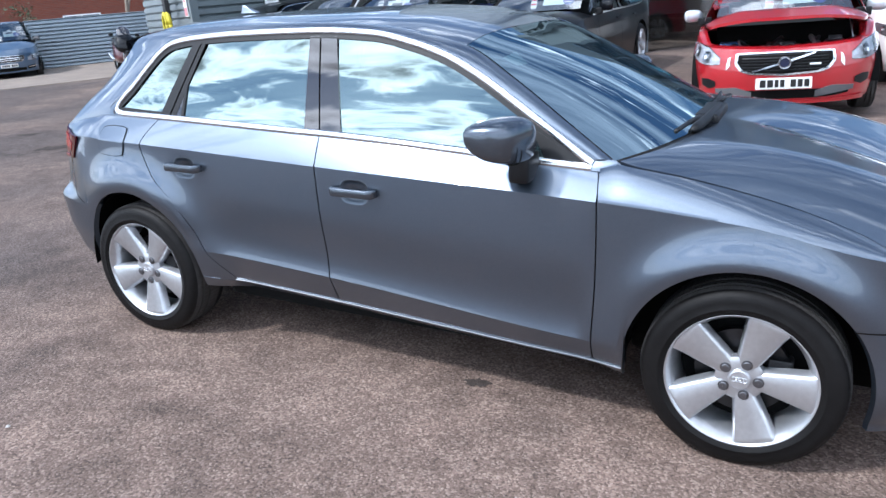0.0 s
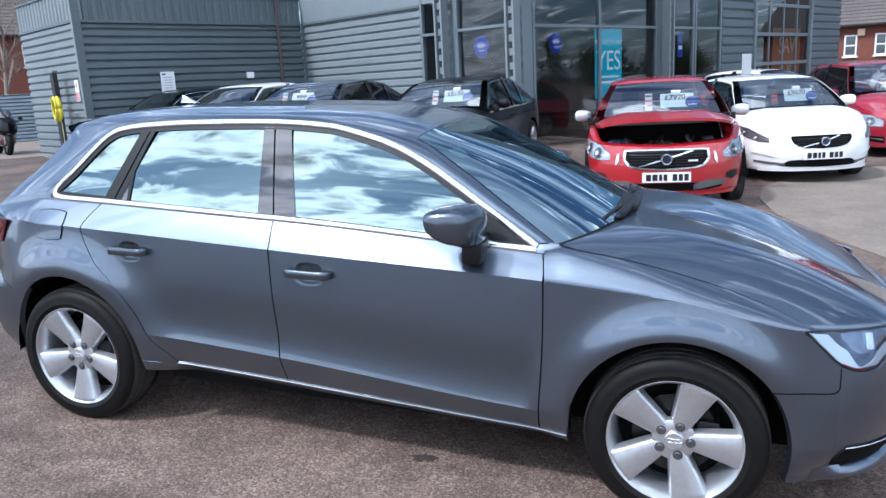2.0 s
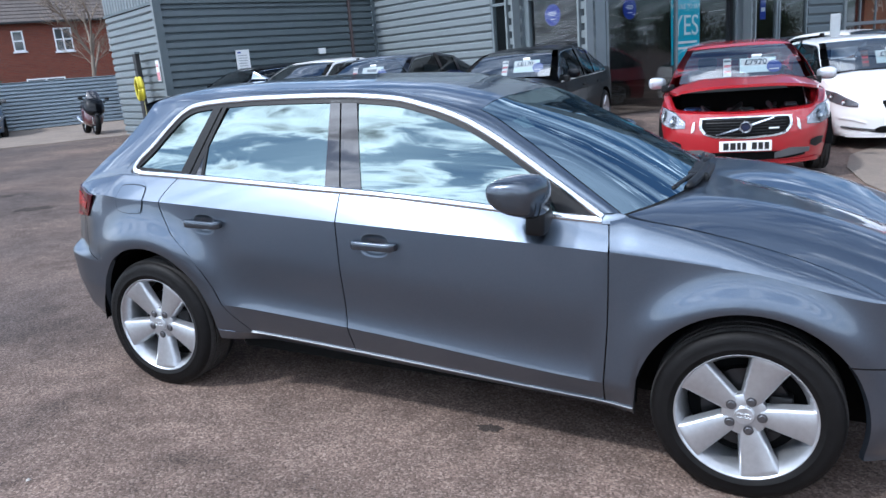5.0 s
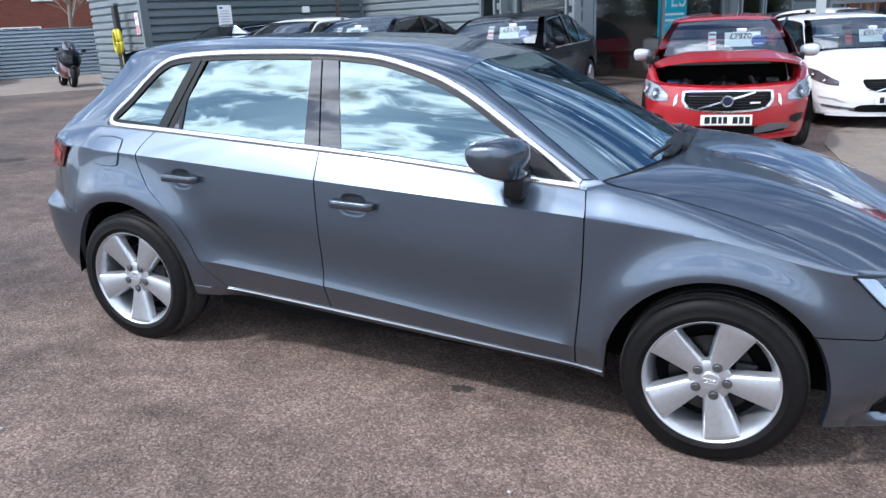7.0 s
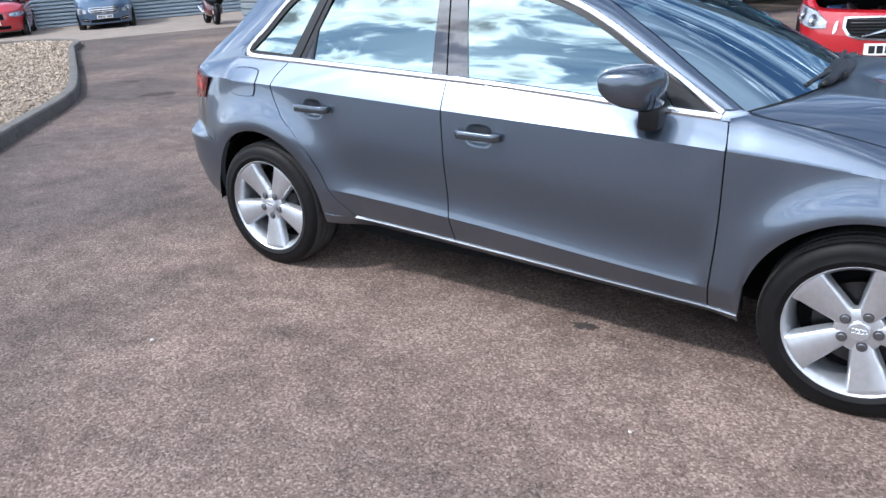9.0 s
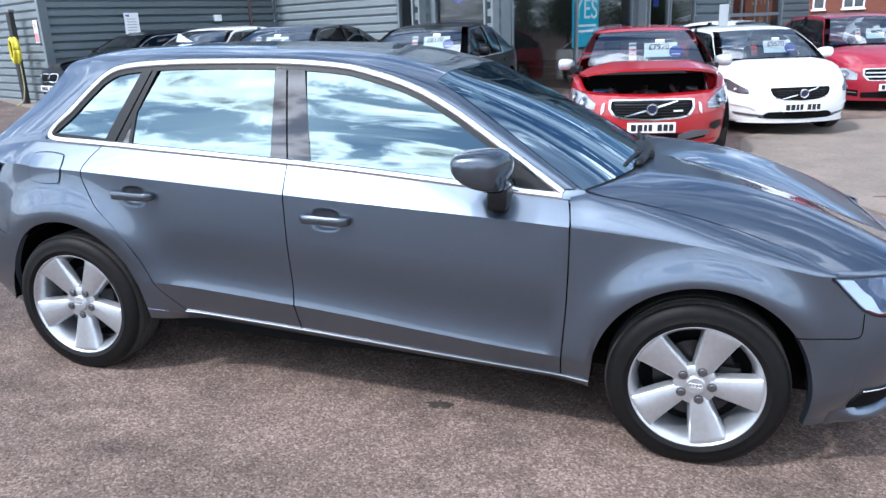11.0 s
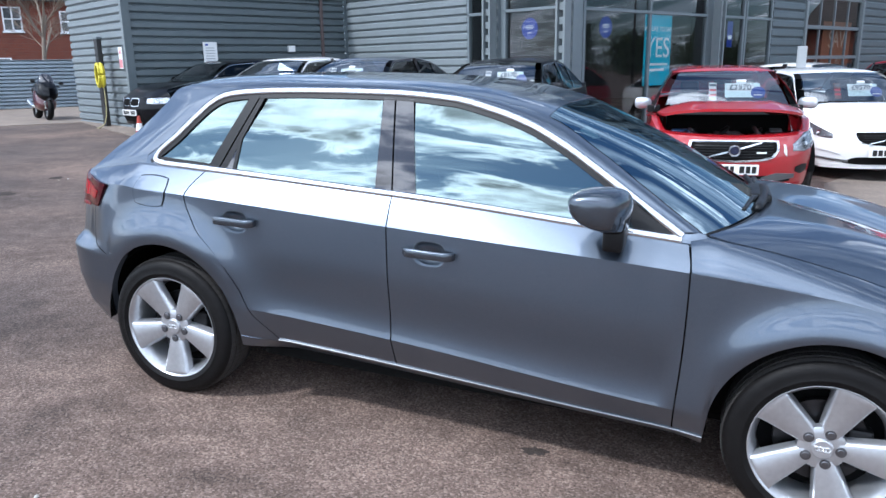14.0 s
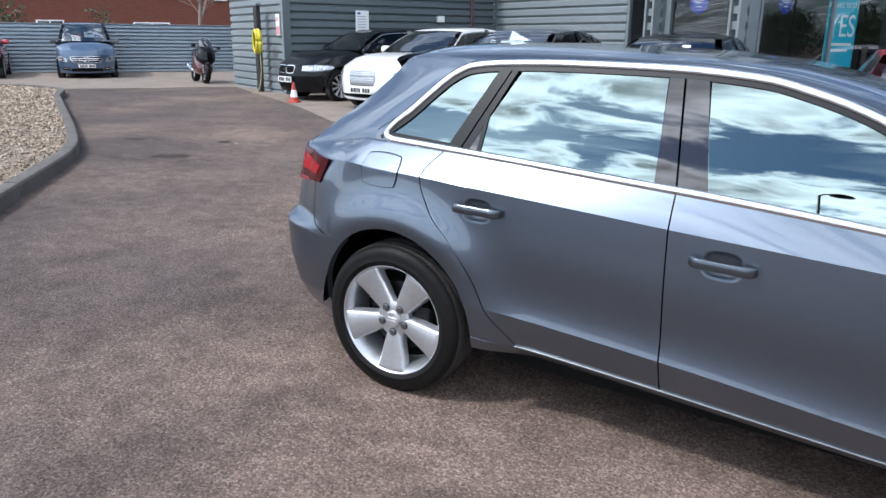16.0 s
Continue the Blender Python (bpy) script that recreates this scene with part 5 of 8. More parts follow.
# handles in their bowls
def door_handle(name, cs, cz, rs, rz, x0, x1, zb):
    th = np.linspace(0, 2 * math.pi, 41)[:-1]
    rings = []
    for k, dep in ((1.12, 0.0006), (0.97, 0.0008), (0.91, -0.010), (0.78, -0.026), (0.45, -0.036), (0.05, -0.039)):
        sq = (np.abs(np.cos(th)) ** 3 + np.abs(np.sin(th)) ** 3) ** (-1 / 3) * 0.93
        rings.append(body(cs + rs * k * np.cos(th) * sq, cz + rz * k * np.sin(th) * sq, dep))
    R = np.stack(rings, 0)
    R = np.concatenate([R, R[:, :1]], 1)
    cup = both(name + "_bowl", R, M_SATIN, car, flip=False)
    n = 24
    xs = np.linspace(x0, x1, n)
    secs = []
    for i, x in enumerate(xs):
        q = i / (n - 1)
        lift = 0.012 + 0.022 * min(1, math.sin(math.pi * q) * 3.2)
        hh = 0.0172 * (0.80 + 0.20 * min(1, math.sin(math.pi * q) * 6))
        c = body(x, zb, lift)
        a = np.linspace(0, 2 * math.pi, 15)
        secs.append(np.stack([c[0] + 0 * a, c[1] - 0.011 * np.sign(np.cos(a)) * np.abs(np.cos(a)) ** 0.4, c[2] + 0.95 * hh * np.sign(np.sin(a)) * np.abs(np.sin(a)) ** 0.4], -1))
    P = np.stack(secs, 0)
    for side in (1, -1):
        Q = P * np.array([1, side, 1.0])
        v = Q.reshape(-1, 3).tolist()
        f = grid_faces(n, 15, 0, side > 0)
        f += [list(range(15)), [(n - 1) * 15 + k for k in range(15)]]
        h = obj("door_handle", v, f, M_GREY_DIMMED, cup[0 if side > 0 else 1])
        h.data.set_sharp_from_angle(angle=radians(60))
    return cup


fh = door_handle("front_handle", 1.228, 0.809, 0.064, 0.048, 1.128, 1.334, 0.813)
door_handle("rear_handle", 0.360, 0.836, 0.060, 0.046, 0.266, 0.464, 0.842)
lock = body(np.linspace(1.140, 1.155, 4)[:, None], np.linspace(0.806, 0.820, 4)[None], 0.0345)
sheet("key_lock", lock, M_CHROME, fh[0], (0, 0.004, 0))

# fuel flap
fs = np.linspace(-1, 1, 41)
FX, FZ = np.meshgrid(fs, fs, indexing="ij")
k = np.sqrt(1 - 0.5 * FZ ** 2) ** 0.9, np.sqrt(1 - 0.5 * FX ** 2) ** 0.9
flap = body(-0.085 + 0.086 * FX * (0.45 * k[0] + 0.55), 0.923 + 0.062 * FZ * (0.45 * k[1] + 0.55), 0.0046)
flap_gap = body(-0.085 + 0.0885 * FX * (0.45 * k[0] + 0.55), 0.923 + 0.0645 * FZ * (0.45 * k[1] + 0.55), 0.0034)
sheet("fuel_flap_gap", flap_gap, M_DARK, car)
sheet("fuel_flap", flap, M_GREY, car, (0, 0.004, 0))

# tail lamps
def skin_patch(name, corners, off, mat, n=14, m=12, skirt=(0, 0.01, 0), label="", pair=True, flip=False):
    """A patch on the body between four corners (s, z): tail-bottom, nose-bottom, nose-top, tail-top."""
    c = np.array(corners, float)
    u = np.linspace(0, 1, n)[:, None, None]
    v = np.linspace(0, 1, m)[None, :, None]
    p = (1 - u) * (1 - v) * c[0] + u * (1 - v) * c[1] + u * v * c[2] + (1 - u) * v * c[3]
    P = body(p[..., 0], p[..., 1], off)
    return both(name, P, mat, car, skirt, flip, label) if pair else sheet(name, P, mat, car, skirt, flip, label)


skin_patch("tail_lamp", [(-1.02, 0.785), (-0.418, 0.816), (-0.366, 0.922), (-1.02, 0.958)], 0.007, M_REDLENS, 20, 12, label="dark red tail lamp")
M_LAMPLOW = material("clear_lamp_lens", (0.16, 0.03, 0.035), 0.1, 0.0, 0.0, spec=0.2)
skin_patch("tail_lamp_clear", [(-0.74, 0.792), (-0.53, 0.802), (-0.53, 0.816), (-0.74, 0.812)], 0.0095, M_LAMPLOW, 10, 4, (0, 0.004, 0))
M_LAMPHI = material("bright_red_lens", (0.22, 0.002, 0.008), 0.07, 0.0, 0.0, spec=0.35)
skin_patch("tail_lamp_bar", [(-0.64, 0.848), (-0.455, 0.845), (-0.425, 0.885), (-0.64, 0.915)], 0.0095, M_LAMPHI, 10, 4, (0, 0.004, 0))


# headlamps
hl_top = [(3.030, 0.757), (3.14, 0.7525), (3.26, 0.749), (3.40, 0.744), (3.55, 0.741)]
hl_bot = [(3.030, 0.752), (3.09, 0.694), (3.155, 0.641), (3.21, 0.626), (3.275, 0.630), (3.32, 0.655), (3.40, 0.672), (3.47, 0.679), (3.56, 0.690)]
ft, fb = fn(*zip(*hl_top)), fn(*zip(*hl_bot))


def lamp_patch(name, s0, s1, lo, hi, off, mat, skirt=(-0.006, 0.008, 0), label="", n=26, m=10):
    s = np.linspace(s0, s1, n)[:, None]
    v = np.linspace(0, 1, m)[None]
    z = lo(s) * (1 - v) + hi(s) * v
    return both(name, body(s, z, off), mat, car, skirt, label=label)


lamp_patch("headlamp_surround", 3.022, 3.56, lambda s: fb(s) - 0.006, lambda s: ft(s) + 0.001, 0.002, M_BLACK)
lamp_patch("headlamp_bowl", 3.036, 3.55, lambda s: fb(s) + 0.004, lambda s: ft(s) - 0.004, 0.005, M_BLUEBOWL)
lamp_patch("headlamp_reflector", 3.385, 3.545, lambda s: fb(s) + 0.007, lambda s: ft(s) - 0.010, 0.009, M_REFL)
lamp_patch("lower_reflector", 3.215, 3.385, lambda s: fb(s) + 0.009, lambda s: fb(s) + 0.011 + 0.052 * smoothstep(3.215, 3.36, s), 0.009, M_REFL)
lamp_patch("projector_shade", 3.29, 3.385, lambda s: fb(s) + 0.048, lambda s: fb(s) + 0.062, 0.011, M_GLOSSB, n=8)
M_DRL = material("lamp_light_strip", (0.62, 0.74, 0.88), 0.2, 0.2, 0.6)
lamp_patch("daylight_strip", 3.037, 3.215, lambda s: fb(s) + 0.006, lambda s: np.minimum(ft(s) - 0.006, fb(s) + 0.010 + 0.048 * (1 - smoothstep(3.155, 3.215, s))), 0.011, M_DRL, label="pale light strip")
lamp_patch("indicator", 3.15, 3.23, lambda s: fb(s) + 0.004, lambda s: fb(s) + 0.009, 0.0125, M_LAMPLOW)
lamp_patch("headlamp_bar", 3.245, 3.272, lambda s: ft(s) - 0.058, lambda s: ft(s) - 0.008, 0.011, M_DRL, n=5)
for o in lamp_patch("headlamp_lens", 3.03, 3.555, lambda s: fb(s) - 0.002, lambda s: ft(s), 0.017, M_LENS, (-0.01, 0.012, 0), "clear headlamp lens"):
    o.visible_shadow = False

# grille, intakes and lip
gs = np.linspace(4.02, S_END, 16)[:, None]
both("grille", body(gs, (0.36 + 0.10 * smoothstep(4.1, 4.02, gs)) * (1 - vF) + 0.650 * vF, 0.006), M_BLACK, car, (-0.01, 0, 0))
for zg in np.linspace(0.40, 0.635, 8):
    gl = np.linspace(4.05, S_END, 12)[:, None]
    both("grille_bar", body(gl, zg + np.array([-0.006, 0.006])[None], 0.014), M_CHROME if zg > 0.63 else M_GLOSSB, car, (-0.01, 0, 0.0))
lip_s = np.linspace(3.10, S_END, 40)
vent_hi = fn([3.17, 3.20, 3.40, 3.66], [0.300, 0.342, 0.346, 0.350])
vs_ = np.linspace(3.17, 3.66, 30)[:, None]
vent_lo = fn([3.17, 3.24, 3.66], [0.272, 0.262, 0.256])
both("side_intake", body(vs_, vent_lo(vs_) * (1 - vF) + vent_hi(vs_) * vF, 0.005), M_DARK, car, (-0.01, 0.005, 0))
strip_line = fn([3.19, 3.40, 3.66], [0.346, 0.348, 0.352])
ss_ = np.linspace(3.195, 3.66, 24)[:, None]
both("intake_strip", body(ss_, strip_line(ss_) + np.array([-0.003, 0.0, 0.003])[None], np.array([0.006, 0.010, 0.006])[None]), M_CHROME, car)
ls_ = lip_s[:, None]
both("front_lip", body(ls_, np.array([0.196, 0.206, 0.222, 0.240, 0.262])[None] + 0 * ls_, np.array([0.006, 0.034, 0.044, 0.034, 0.002])[None] * smoothstep(3.08, 3.25, ls_)), M_GREY, car, (-0.02, 0.01, 0))

# seams of the bumper and the wing
wing_gap = spline([(2.935, 0.546), (3.105, 0.546), (3.138, 0.551), (3.149, 0.567), (3.150, 0.632)], 40)
wing_dir = np.gradient(wing_gap, axis=0)
wing_dir = np.stack([-wing_dir[:, 1], wing_dir[:, 0]], -1) / np.linalg.norm(wing_dir, axis=1)[:, None]
wing_w = np.array([-0.0024, 0.0024])[None]
both("wing_seam", body(wing_gap[:, :1] + wing_dir[:, :1] * wing_w, wing_gap[:, 1:] + wing_dir[:, 1:] * wing_w, 0.0008), M_DARK, car)

seam_sz = spline([(-0.462, 0.812), (-0.455, 0.70), (-0.435, 0.648), (-0.395, 0.622), (-0.352, 0.607)], 24)
both("bumper_seam", body(seam_sz[:, :1] + np.array([-0.0018, 0.0018])[None], seam_sz[:, 1:] + np.array([-0.0012, 0.0012])[None], 0.0012), M_DARK, car)

# exterior mirrors
def door_mirror(side):
    cx, cy, cz = 1.858, -0.935, 1.063
    ring_ = np.array([(-0.094, 0.008), (-0.093, 0.046), (-0.055, 0.066), (0.030, 0.074), (0.075, 0.062), (0.092, 0.022), (0.090, -0.055), (0.070, -0.076), (0.0, -0.073), (-0.055, -0.048), (-0.082, -0.022)])
    for _ in range(3):
        nxt = np.roll(ring_, -1, 0)
        ring_ = np.stack([ring_ * 0.75 + nxt * 0.25, ring_ * 0.25 + nxt * 0.75], 1).reshape(-1, 2)
    ring_ = np.concatenate([ring_, ring_[:1]])
    n, m = len(ring_), 22
    P = np.zeros((n, m, 3))
    for j in range(m):
        b = -math.pi / 2 + math.pi * j / (m - 1)
        k_, yv = max(math.cos(b), 0.0) ** 0.42, math.sin(b)
        q = (yv + 1) / 2
        P[:, j, 0] = cx + ring_[:, 0] * k_ * (0.96 + 0.04 * q) + 0.026 * yv
        P[:, j, 1] = cy + 0.10 * yv
        P[:, j, 2] = cz + ring_[:, 1] * k_ * (0.97 + 0.06 * q) - 0.006 * q
    bm = bmesh.new()
    vs = [bm.verts.new(tuple(q)) for q in P.reshape(-1, 3)]
    for f in grid_faces(n, m, 0, side > 0):
        bm.faces.new([vs[k] for k in f])
    bmesh.ops.remove_doubles(bm, verts=bm.verts[:], dist=1e-4)
    for v in bm.verts:
        v.co.y *= side
    shell = part("mirror_shell", bm, M_GREY_DIMMED, car, smooth=True)
    # a fine joint runs round the painted cap
    low_ = [(cx + 0.97 * x + 0.0, (cy - 0.035) * side, cz + z * 1.005) for x, z in ring_ if z < -0.012]
    tube("cap_joint", low_, 0.0022, M_DARK, shell, 5)
    foot = box_bm(1.864, -0.895, 0.902, 1.936, -0.775, 1.0, 0.018)
    for v in foot.verts:
        v.co.x += 0.02 * (v.co.y + 0.9)
        v.co.y *= side
    if side < 0:
        bmesh.ops.reverse_faces(foot, faces=foot.faces[:])
    part("mirror_foot", foot, M_BLACK, shell, smooth=True)
    g = box_bm(1.768, -0.975, 1.035, 1.773, -0.905, 1.090, 0.0)
    for v in g.verts:
        v.co.y *= side
    part("mirror_glass", g, M_REFL, shell)


door_mirror(1)
door_mirror(-1)

# roof fin, wipers, cowl
fin_v = [(x * 0.60 + 0.11, y * 0.8, (z - 1.425) * 0.72 + 1.425) for x, y, z in ((0.06, -0.022, 1.425), (0.06, 0.022, 1.425), (-0.10, 0.026, 1.425), (-0.10, -0.026, 1.425), (-0.075, 0.006, 1.474), (-0.075, -0.006, 1.474), (-0.095, 0.007, 1.476), (-0.095, -0.007, 1.476), (-0.01, -0.014, 1.447), (-0.01, 0.014, 1.447))]
fin_f = [(0, 8, 9, 1), (8, 5, 4, 9), (5, 7, 6, 4), (7, 3, 2, 6), (0, 3, 7, 8), (8, 7, 5), (1, 9, 6, 2), (9, 4, 6)]
obj("roof_aerial", fin_v, fin_f, M_GREY, car, False, "fin-shaped roof aerial")
cw = np.concatenate([cowl, (cowl[::-1] * np.array([1, -1, 1]))[1:]])
CW = ruled(cw + np.array([-0.012, 0, 0.000]), cw + np.array([0.008, 0, -0.012]), 5, 0.0)
sheet("cowl_panel", CW, M_BLACK, car)
for pts in ([(2.40, -0.05, 1.008), (2.375, -0.24, 1.008), (2.345, -0.42, 0.998)], [(2.37, 0.55, 0.990), (2.39, 0.25, 1.0), (2.38, -0.06, 1.012)]):
    c = spline(pts, 14)
    w = tube("wiper_blade", c + np.array([-0.03, 0, 0.010]), 0.009, M_BLACK, car)
    tube("wiper_arm", [c[0] + np.array([0.01, 0.0, -0.004]), c[4] + np.array([-0.018, 0, 0.008]), c[9] + np.array([-0.03, 0, 0.010])], [0.015, 0.011, 0.007], M_BLACK, w)
tube("cowl_ridge", spline([(2.362, -0.36, 1.004), (2.388, -0.2, 1.018), (2.398, 0.0, 1.024), (2.39, 0.12, 1.018)], 14), [0.008] + [0.018] * 12 + [0.010], M_BLACK, car, 8)
part("wiper_motor_cover", box_bm(2.335, -0.17, 0.985, 2.425, 0.13, 1.030, 0.016), M_BLACK, car, smooth=True)

# tailgate glass, spoiler and closing skin
hatch = rail[:k0 + 1]
HG = np.stack([np.stack([hatch[:, 0] - 0.06 * (1 - t ** 2), hatch[:, 1] * -t * -1.0, hatch[:, 2]], -1) for t in np.linspace(-1, 1, 21)], 1)
sheet("tailgate_window", HG, M_GLOSSB, car, flip=False)
SP = np.stack([np.stack([np.array([-0.10, -0.16, -0.225, -0.245, -0.235, -0.19]) - 0.05 * (1 - t ** 2), -0.515 * -t * -1.0 * np.array([1, 1, 0.99, 0.97, 0.97, 1]), np.array([1.362, 1.352, 1.336, 1.324, 1.312, 1.275]) + 0.02 * (1 - t ** 4)], -1) for t in np.linspace(-1, 1, 21)], 1)
sheet("roof_spoiler", SP, M_GREY, car, flip=True)

# underside, wheel housings and cabin
part("underbody", box_bm(0.40, -0.73, 0.21, 2.22, 0.73, 0.30, 0.02), M_DARK, car)
part("underbody_front", box_bm(2.22, -0.56, 0.20, 3.26, 0.56, 0.62, 0.03), M_DARK, car)
part("underbody_rear", box_bm(-0.48, -0.60, 0.27, 0.40, 0.60, 0.70, 0.03), M_DARK, car)
for xw in (0.0, WB):
    for side in (1, -1):
        vs1, fs1 = [], []
        n = 30
        for k in range(n + 1):
            a = math.pi * (-0.02 + 1.04 * k / n)
            for y, r in ((-0.835, 0.366), (-0.80, 0.392), (-0.60, 0.392)):
                vs1.append((xw + r * math.cos(a), y * side, 0.31 + (r + 0.012) * math.sin(a)))
        for k in range(n):
            for j in range(2):
                fs1.append((k * 3 + j, k * 3 + j + 1, k * 3 + j + 4, k * 3 + j + 3))
        c = len(vs1)
        vs1.append((xw, -0.60 * side, 0.31))
        fs1 += [(c, k * 3 + 2, k * 3 + 5) for k in range(n)]
        obj("wheel_housing", vs1, fs1, M_DARK, car)


def seat(x, y, w, rear=False):
    b = box_bm(x - 0.25, y - w / 2, 0.36, x + 0.28, y + w / 2, 0.56, 0.05, 3)
    s_ = part("car_seat", b, M_INTER, car, "dark cloth car seat", True)
    k = box_bm(x - 0.36, y - w / 2, 0.50, x - 0.20, y + w / 2, 1.08, 0.05, 3)
    for v in k.verts:
        v.co.x -= (v.co.z - 0.5) * 0.28
    part("seat_back", k, M_INTER, s_, "", True)
    for hy in ([y] if not rear else [y - w / 3, y, y + w / 3]):
        h = box_bm(x - 0.51, hy - 0.12, 1.11, x - 0.42, hy + 0.12, 1.26, 0.04, 3)
        part("headrest", h, M_INTER, s_, "", True)


seat(1.32, -0.36, 0.50)
seat(1.32, 0.36, 0.50)
seat(0.45, 0.0, 1.25, True)
part("dashboard", box_bm(1.80, -0.68, 0.60, 2.28, 0.68, 0.93, 0.06, 3), M_INTER, car, smooth=True)
part("cabin_floor", box_bm(0.0, -0.74, 0.30, 2.2, 0.74, 0.36), M_INTER, car)
part("door_card", box_bm(0.2, -0.77, 0.30, 2.1, -0.75, 0.94), M_INTER, car)
part("door_card", box_bm(0.2, 0.75, 0.30, 2.1, 0.77, 0.94), M_INTER, car)
part("boot_lining", box_bm(-0.5, -0.60, 0.70, 0.1, 0.60, 0.90), M_INTER, car)
part("roof_lining", box_bm(-0.1, -0.52, 1.345, 1.40, 0.52, 1.36), M_INTER, car)
part("interior_mirror", box_bm(1.60, -0.11, 1.22, 1.63, 0.11, 1.28, 0.012), M_BLACK, car)
ring = [(1.72 + 0.07 * math.cos(a), -0.36 + 0.18 * math.sin(a), 0.90 + 0.165 * math.cos(a)) for a in np.linspace(0, 2 * math.pi, 25)]
tube("steering_wheel", ring, 0.016, M_BLACK, car)


# ---- wheels ----
def make_wheel(parent, x, y, z, side, R=0.317, mats=None, spokes=5, start=-90, style="broad", tread=200):
    """An alloy wheel with its tyre; side 1 faces -y."""
    k = R / 0.317
    tyre = []
    for r, yy in [(0.224, -0.096), (0.233, -0.106), (0.250, -0.111), (0.252, -0.1125), (0.254, -0.111), (0.275, -0.112), (0.292, -0.107), (0.304, -0.098), (0.312, -0.086), (0.3155, -0.074),
                  (0.3165, -0.062), (0.309, -0.060), (0.309, -0.052), (0.317, -0.050), (0.317, -0.020), (0.309, -0.018), (0.309, -0.010), (0.317, -0.008), (0.317, 0.05), (0.312, 0.086), (0.295, 0.106), (0.26, 0.112), (0.224, 0.10)]:
        tyre.append((r * k, yy * side * k))
    n = tread
    v, f = lathe(tyre, n)
    m = len(tyre)
    v = [list(q) for q in v]
    for i in range(n):
        if i % 4 == 0:
            for j in (8, 9, 10):
                rr = math.hypot(v[i * m + j][0], v[i * m + j][2])
                s = (rr - 0.0015) / rr
                v[i * m + j][0] *= s
                v[i * m + j][2] *= s
    if side < 0:
        f = [q[::-1] for q in f]
    rim_m, spoke_m = mats or (M_ALLOY, M_ALLOY)
    prof = [(0.233, -0.098), (0.2345, -0.1035), (0.2325, -0.106), (0.2295, -0.105), (0.226, -0.100), (0.220, -0.090), (0.212, -0.075), (0.203, -0.05), (0.200, 0.0), (0.205, 0.09)]
    rv, rf_ = lathe([(r * k, yy * side * k) for r, yy in prof], 80)
    if side < 0:
        rf_ = [q[::-1] for q in rf_]
    w = obj("wheel", rv, rf_, rim_m, parent, True, "silver alloy wheel")
    w.location = (x, y, z)
    obj("tyre", v, f, M_TYRE, w, True, "black rubber tyre")
    tp = [(0.3125, -0.0875), (0.3165, -0.075), (0.3178, -0.062), (0.3105, -0.0600), (0.3105, -0.052), (0.3183, -0.050), (0.3183, -0.020), (0.3105, -0.018), (0.3105, -0.010), (0.3183, -0.008), (0.3183, 0.05)]
    tv, tf = [], []
    for i in range(n):
        a_ = 2 * math.pi * i / n
        cut = 0.0010 if i % 3 == 0 else 0.0
        for rr, yy in tp:
            rc_ = (rr - (cut if rr > 0.311 else 0)) * k
            tv.append((rc_ * math.cos(a_), yy * side * k, rc_ * math.sin(a_)))
    mt = len(tp)
    for i in range(n):
        for j in range(mt - 1):
            q = (i * mt + j, i * mt + j + 1, ((i + 1) % n) * mt + j + 1, ((i + 1) % n) * mt + j)
            tf.append(q if side > 0 else q[::-1])
    obj("tread", tv, tf, M_TREAD, w, False, "dusty tyre tread")
    for s_i in range(spokes):
        a0 = radians(start + 360 / spokes * s_i)
        rows = [(0.040, 0.030, -0.0790), (0.066, 0.0350, -0.0815), (0.085, 0.0390, -0.0840), (0.12, 0.0465, -0.0880), (0.16, 0.0545, -0.0925), (0.19, 0.0605, -0.0965), (0.207, 0.0645, -0.0992), (0.217, 0.0680, -0.1005), (0.225, 0.0700, -0.0990)]
        if style == "thin":
            rows = [(r, hw * 0.36, yy) for r, hw, yy in rows]
        P = np.zeros((len(rows), 9, 3))
        for i, (r, hw, yy) in enumerate(rows):
            e = min(0.011, hw * 0.4)
            for j, (t, dy) in enumerate(((-hw - 0.004, 0.040), (-hw, 0.016), (-hw + e * 0.45, 0.004), (-hw + e, 0.0), (0, 0.0012), (hw - e, 0.0), (hw - e * 0.45, 0.004), (hw, 0.016), (hw + 0.004, 0.040))):
                rr = math.sqrt(max(r * r - t * t * 0.55, 0.0004))
                P[i, j] = (rr * math.cos(a0) - t * math.sin(a0), (yy + dy) * side, rr * math.sin(a0) + t * math.cos(a0))
        sp = sheet("spoke", P * k, spoke_m, w, None, side > 0)
        sp.data.set_sharp_from_angle(angle=radians(35))
    hv, hf = lathe([(r * k, yy * side * k) for r, yy in ((0.078, -0.05), (0.076, -0.076), (0.070, -0.0795), (0.036, -0.0805), (0.034, -0.0875), (0.030, -0.090), (0.001, -0.0905))], 40)
    if side < 0:
        hf = [q[::-1] for q in hf]
    hub = obj("hub_cap", hv, hf, spoke_m, w)
    hub.data.set_sharp_from_angle(angle=radians(30))
    for s_i in range(5):
        a0 = radians(start + 72 * s_i)
        bv, bf = lathe([(r * k, yy * side * k) for r, yy in ((0.0145, -0.079), (0.0145, -0.0835), (0.0125, -0.0835), (0.0125, -0.082), (0.0115, -0.082), (0.011, -0.087), (0.009, -0.0885), (0.0005, -0.0885))], 14)
        if side < 0:
            bf = [q[::-1] for q in bf]
        bt = obj("wheel_bolt", [(a * 1.2, b, c_ * 1.2) for a, b, c_ in bv], bf, M_BOLT, w)
        bt.location = (0.0565 * k * math.cos(a0), 0, 0.0565 * k * math.sin(a0))
        bt.data.set_sharp_from_angle(angle=radians(30))
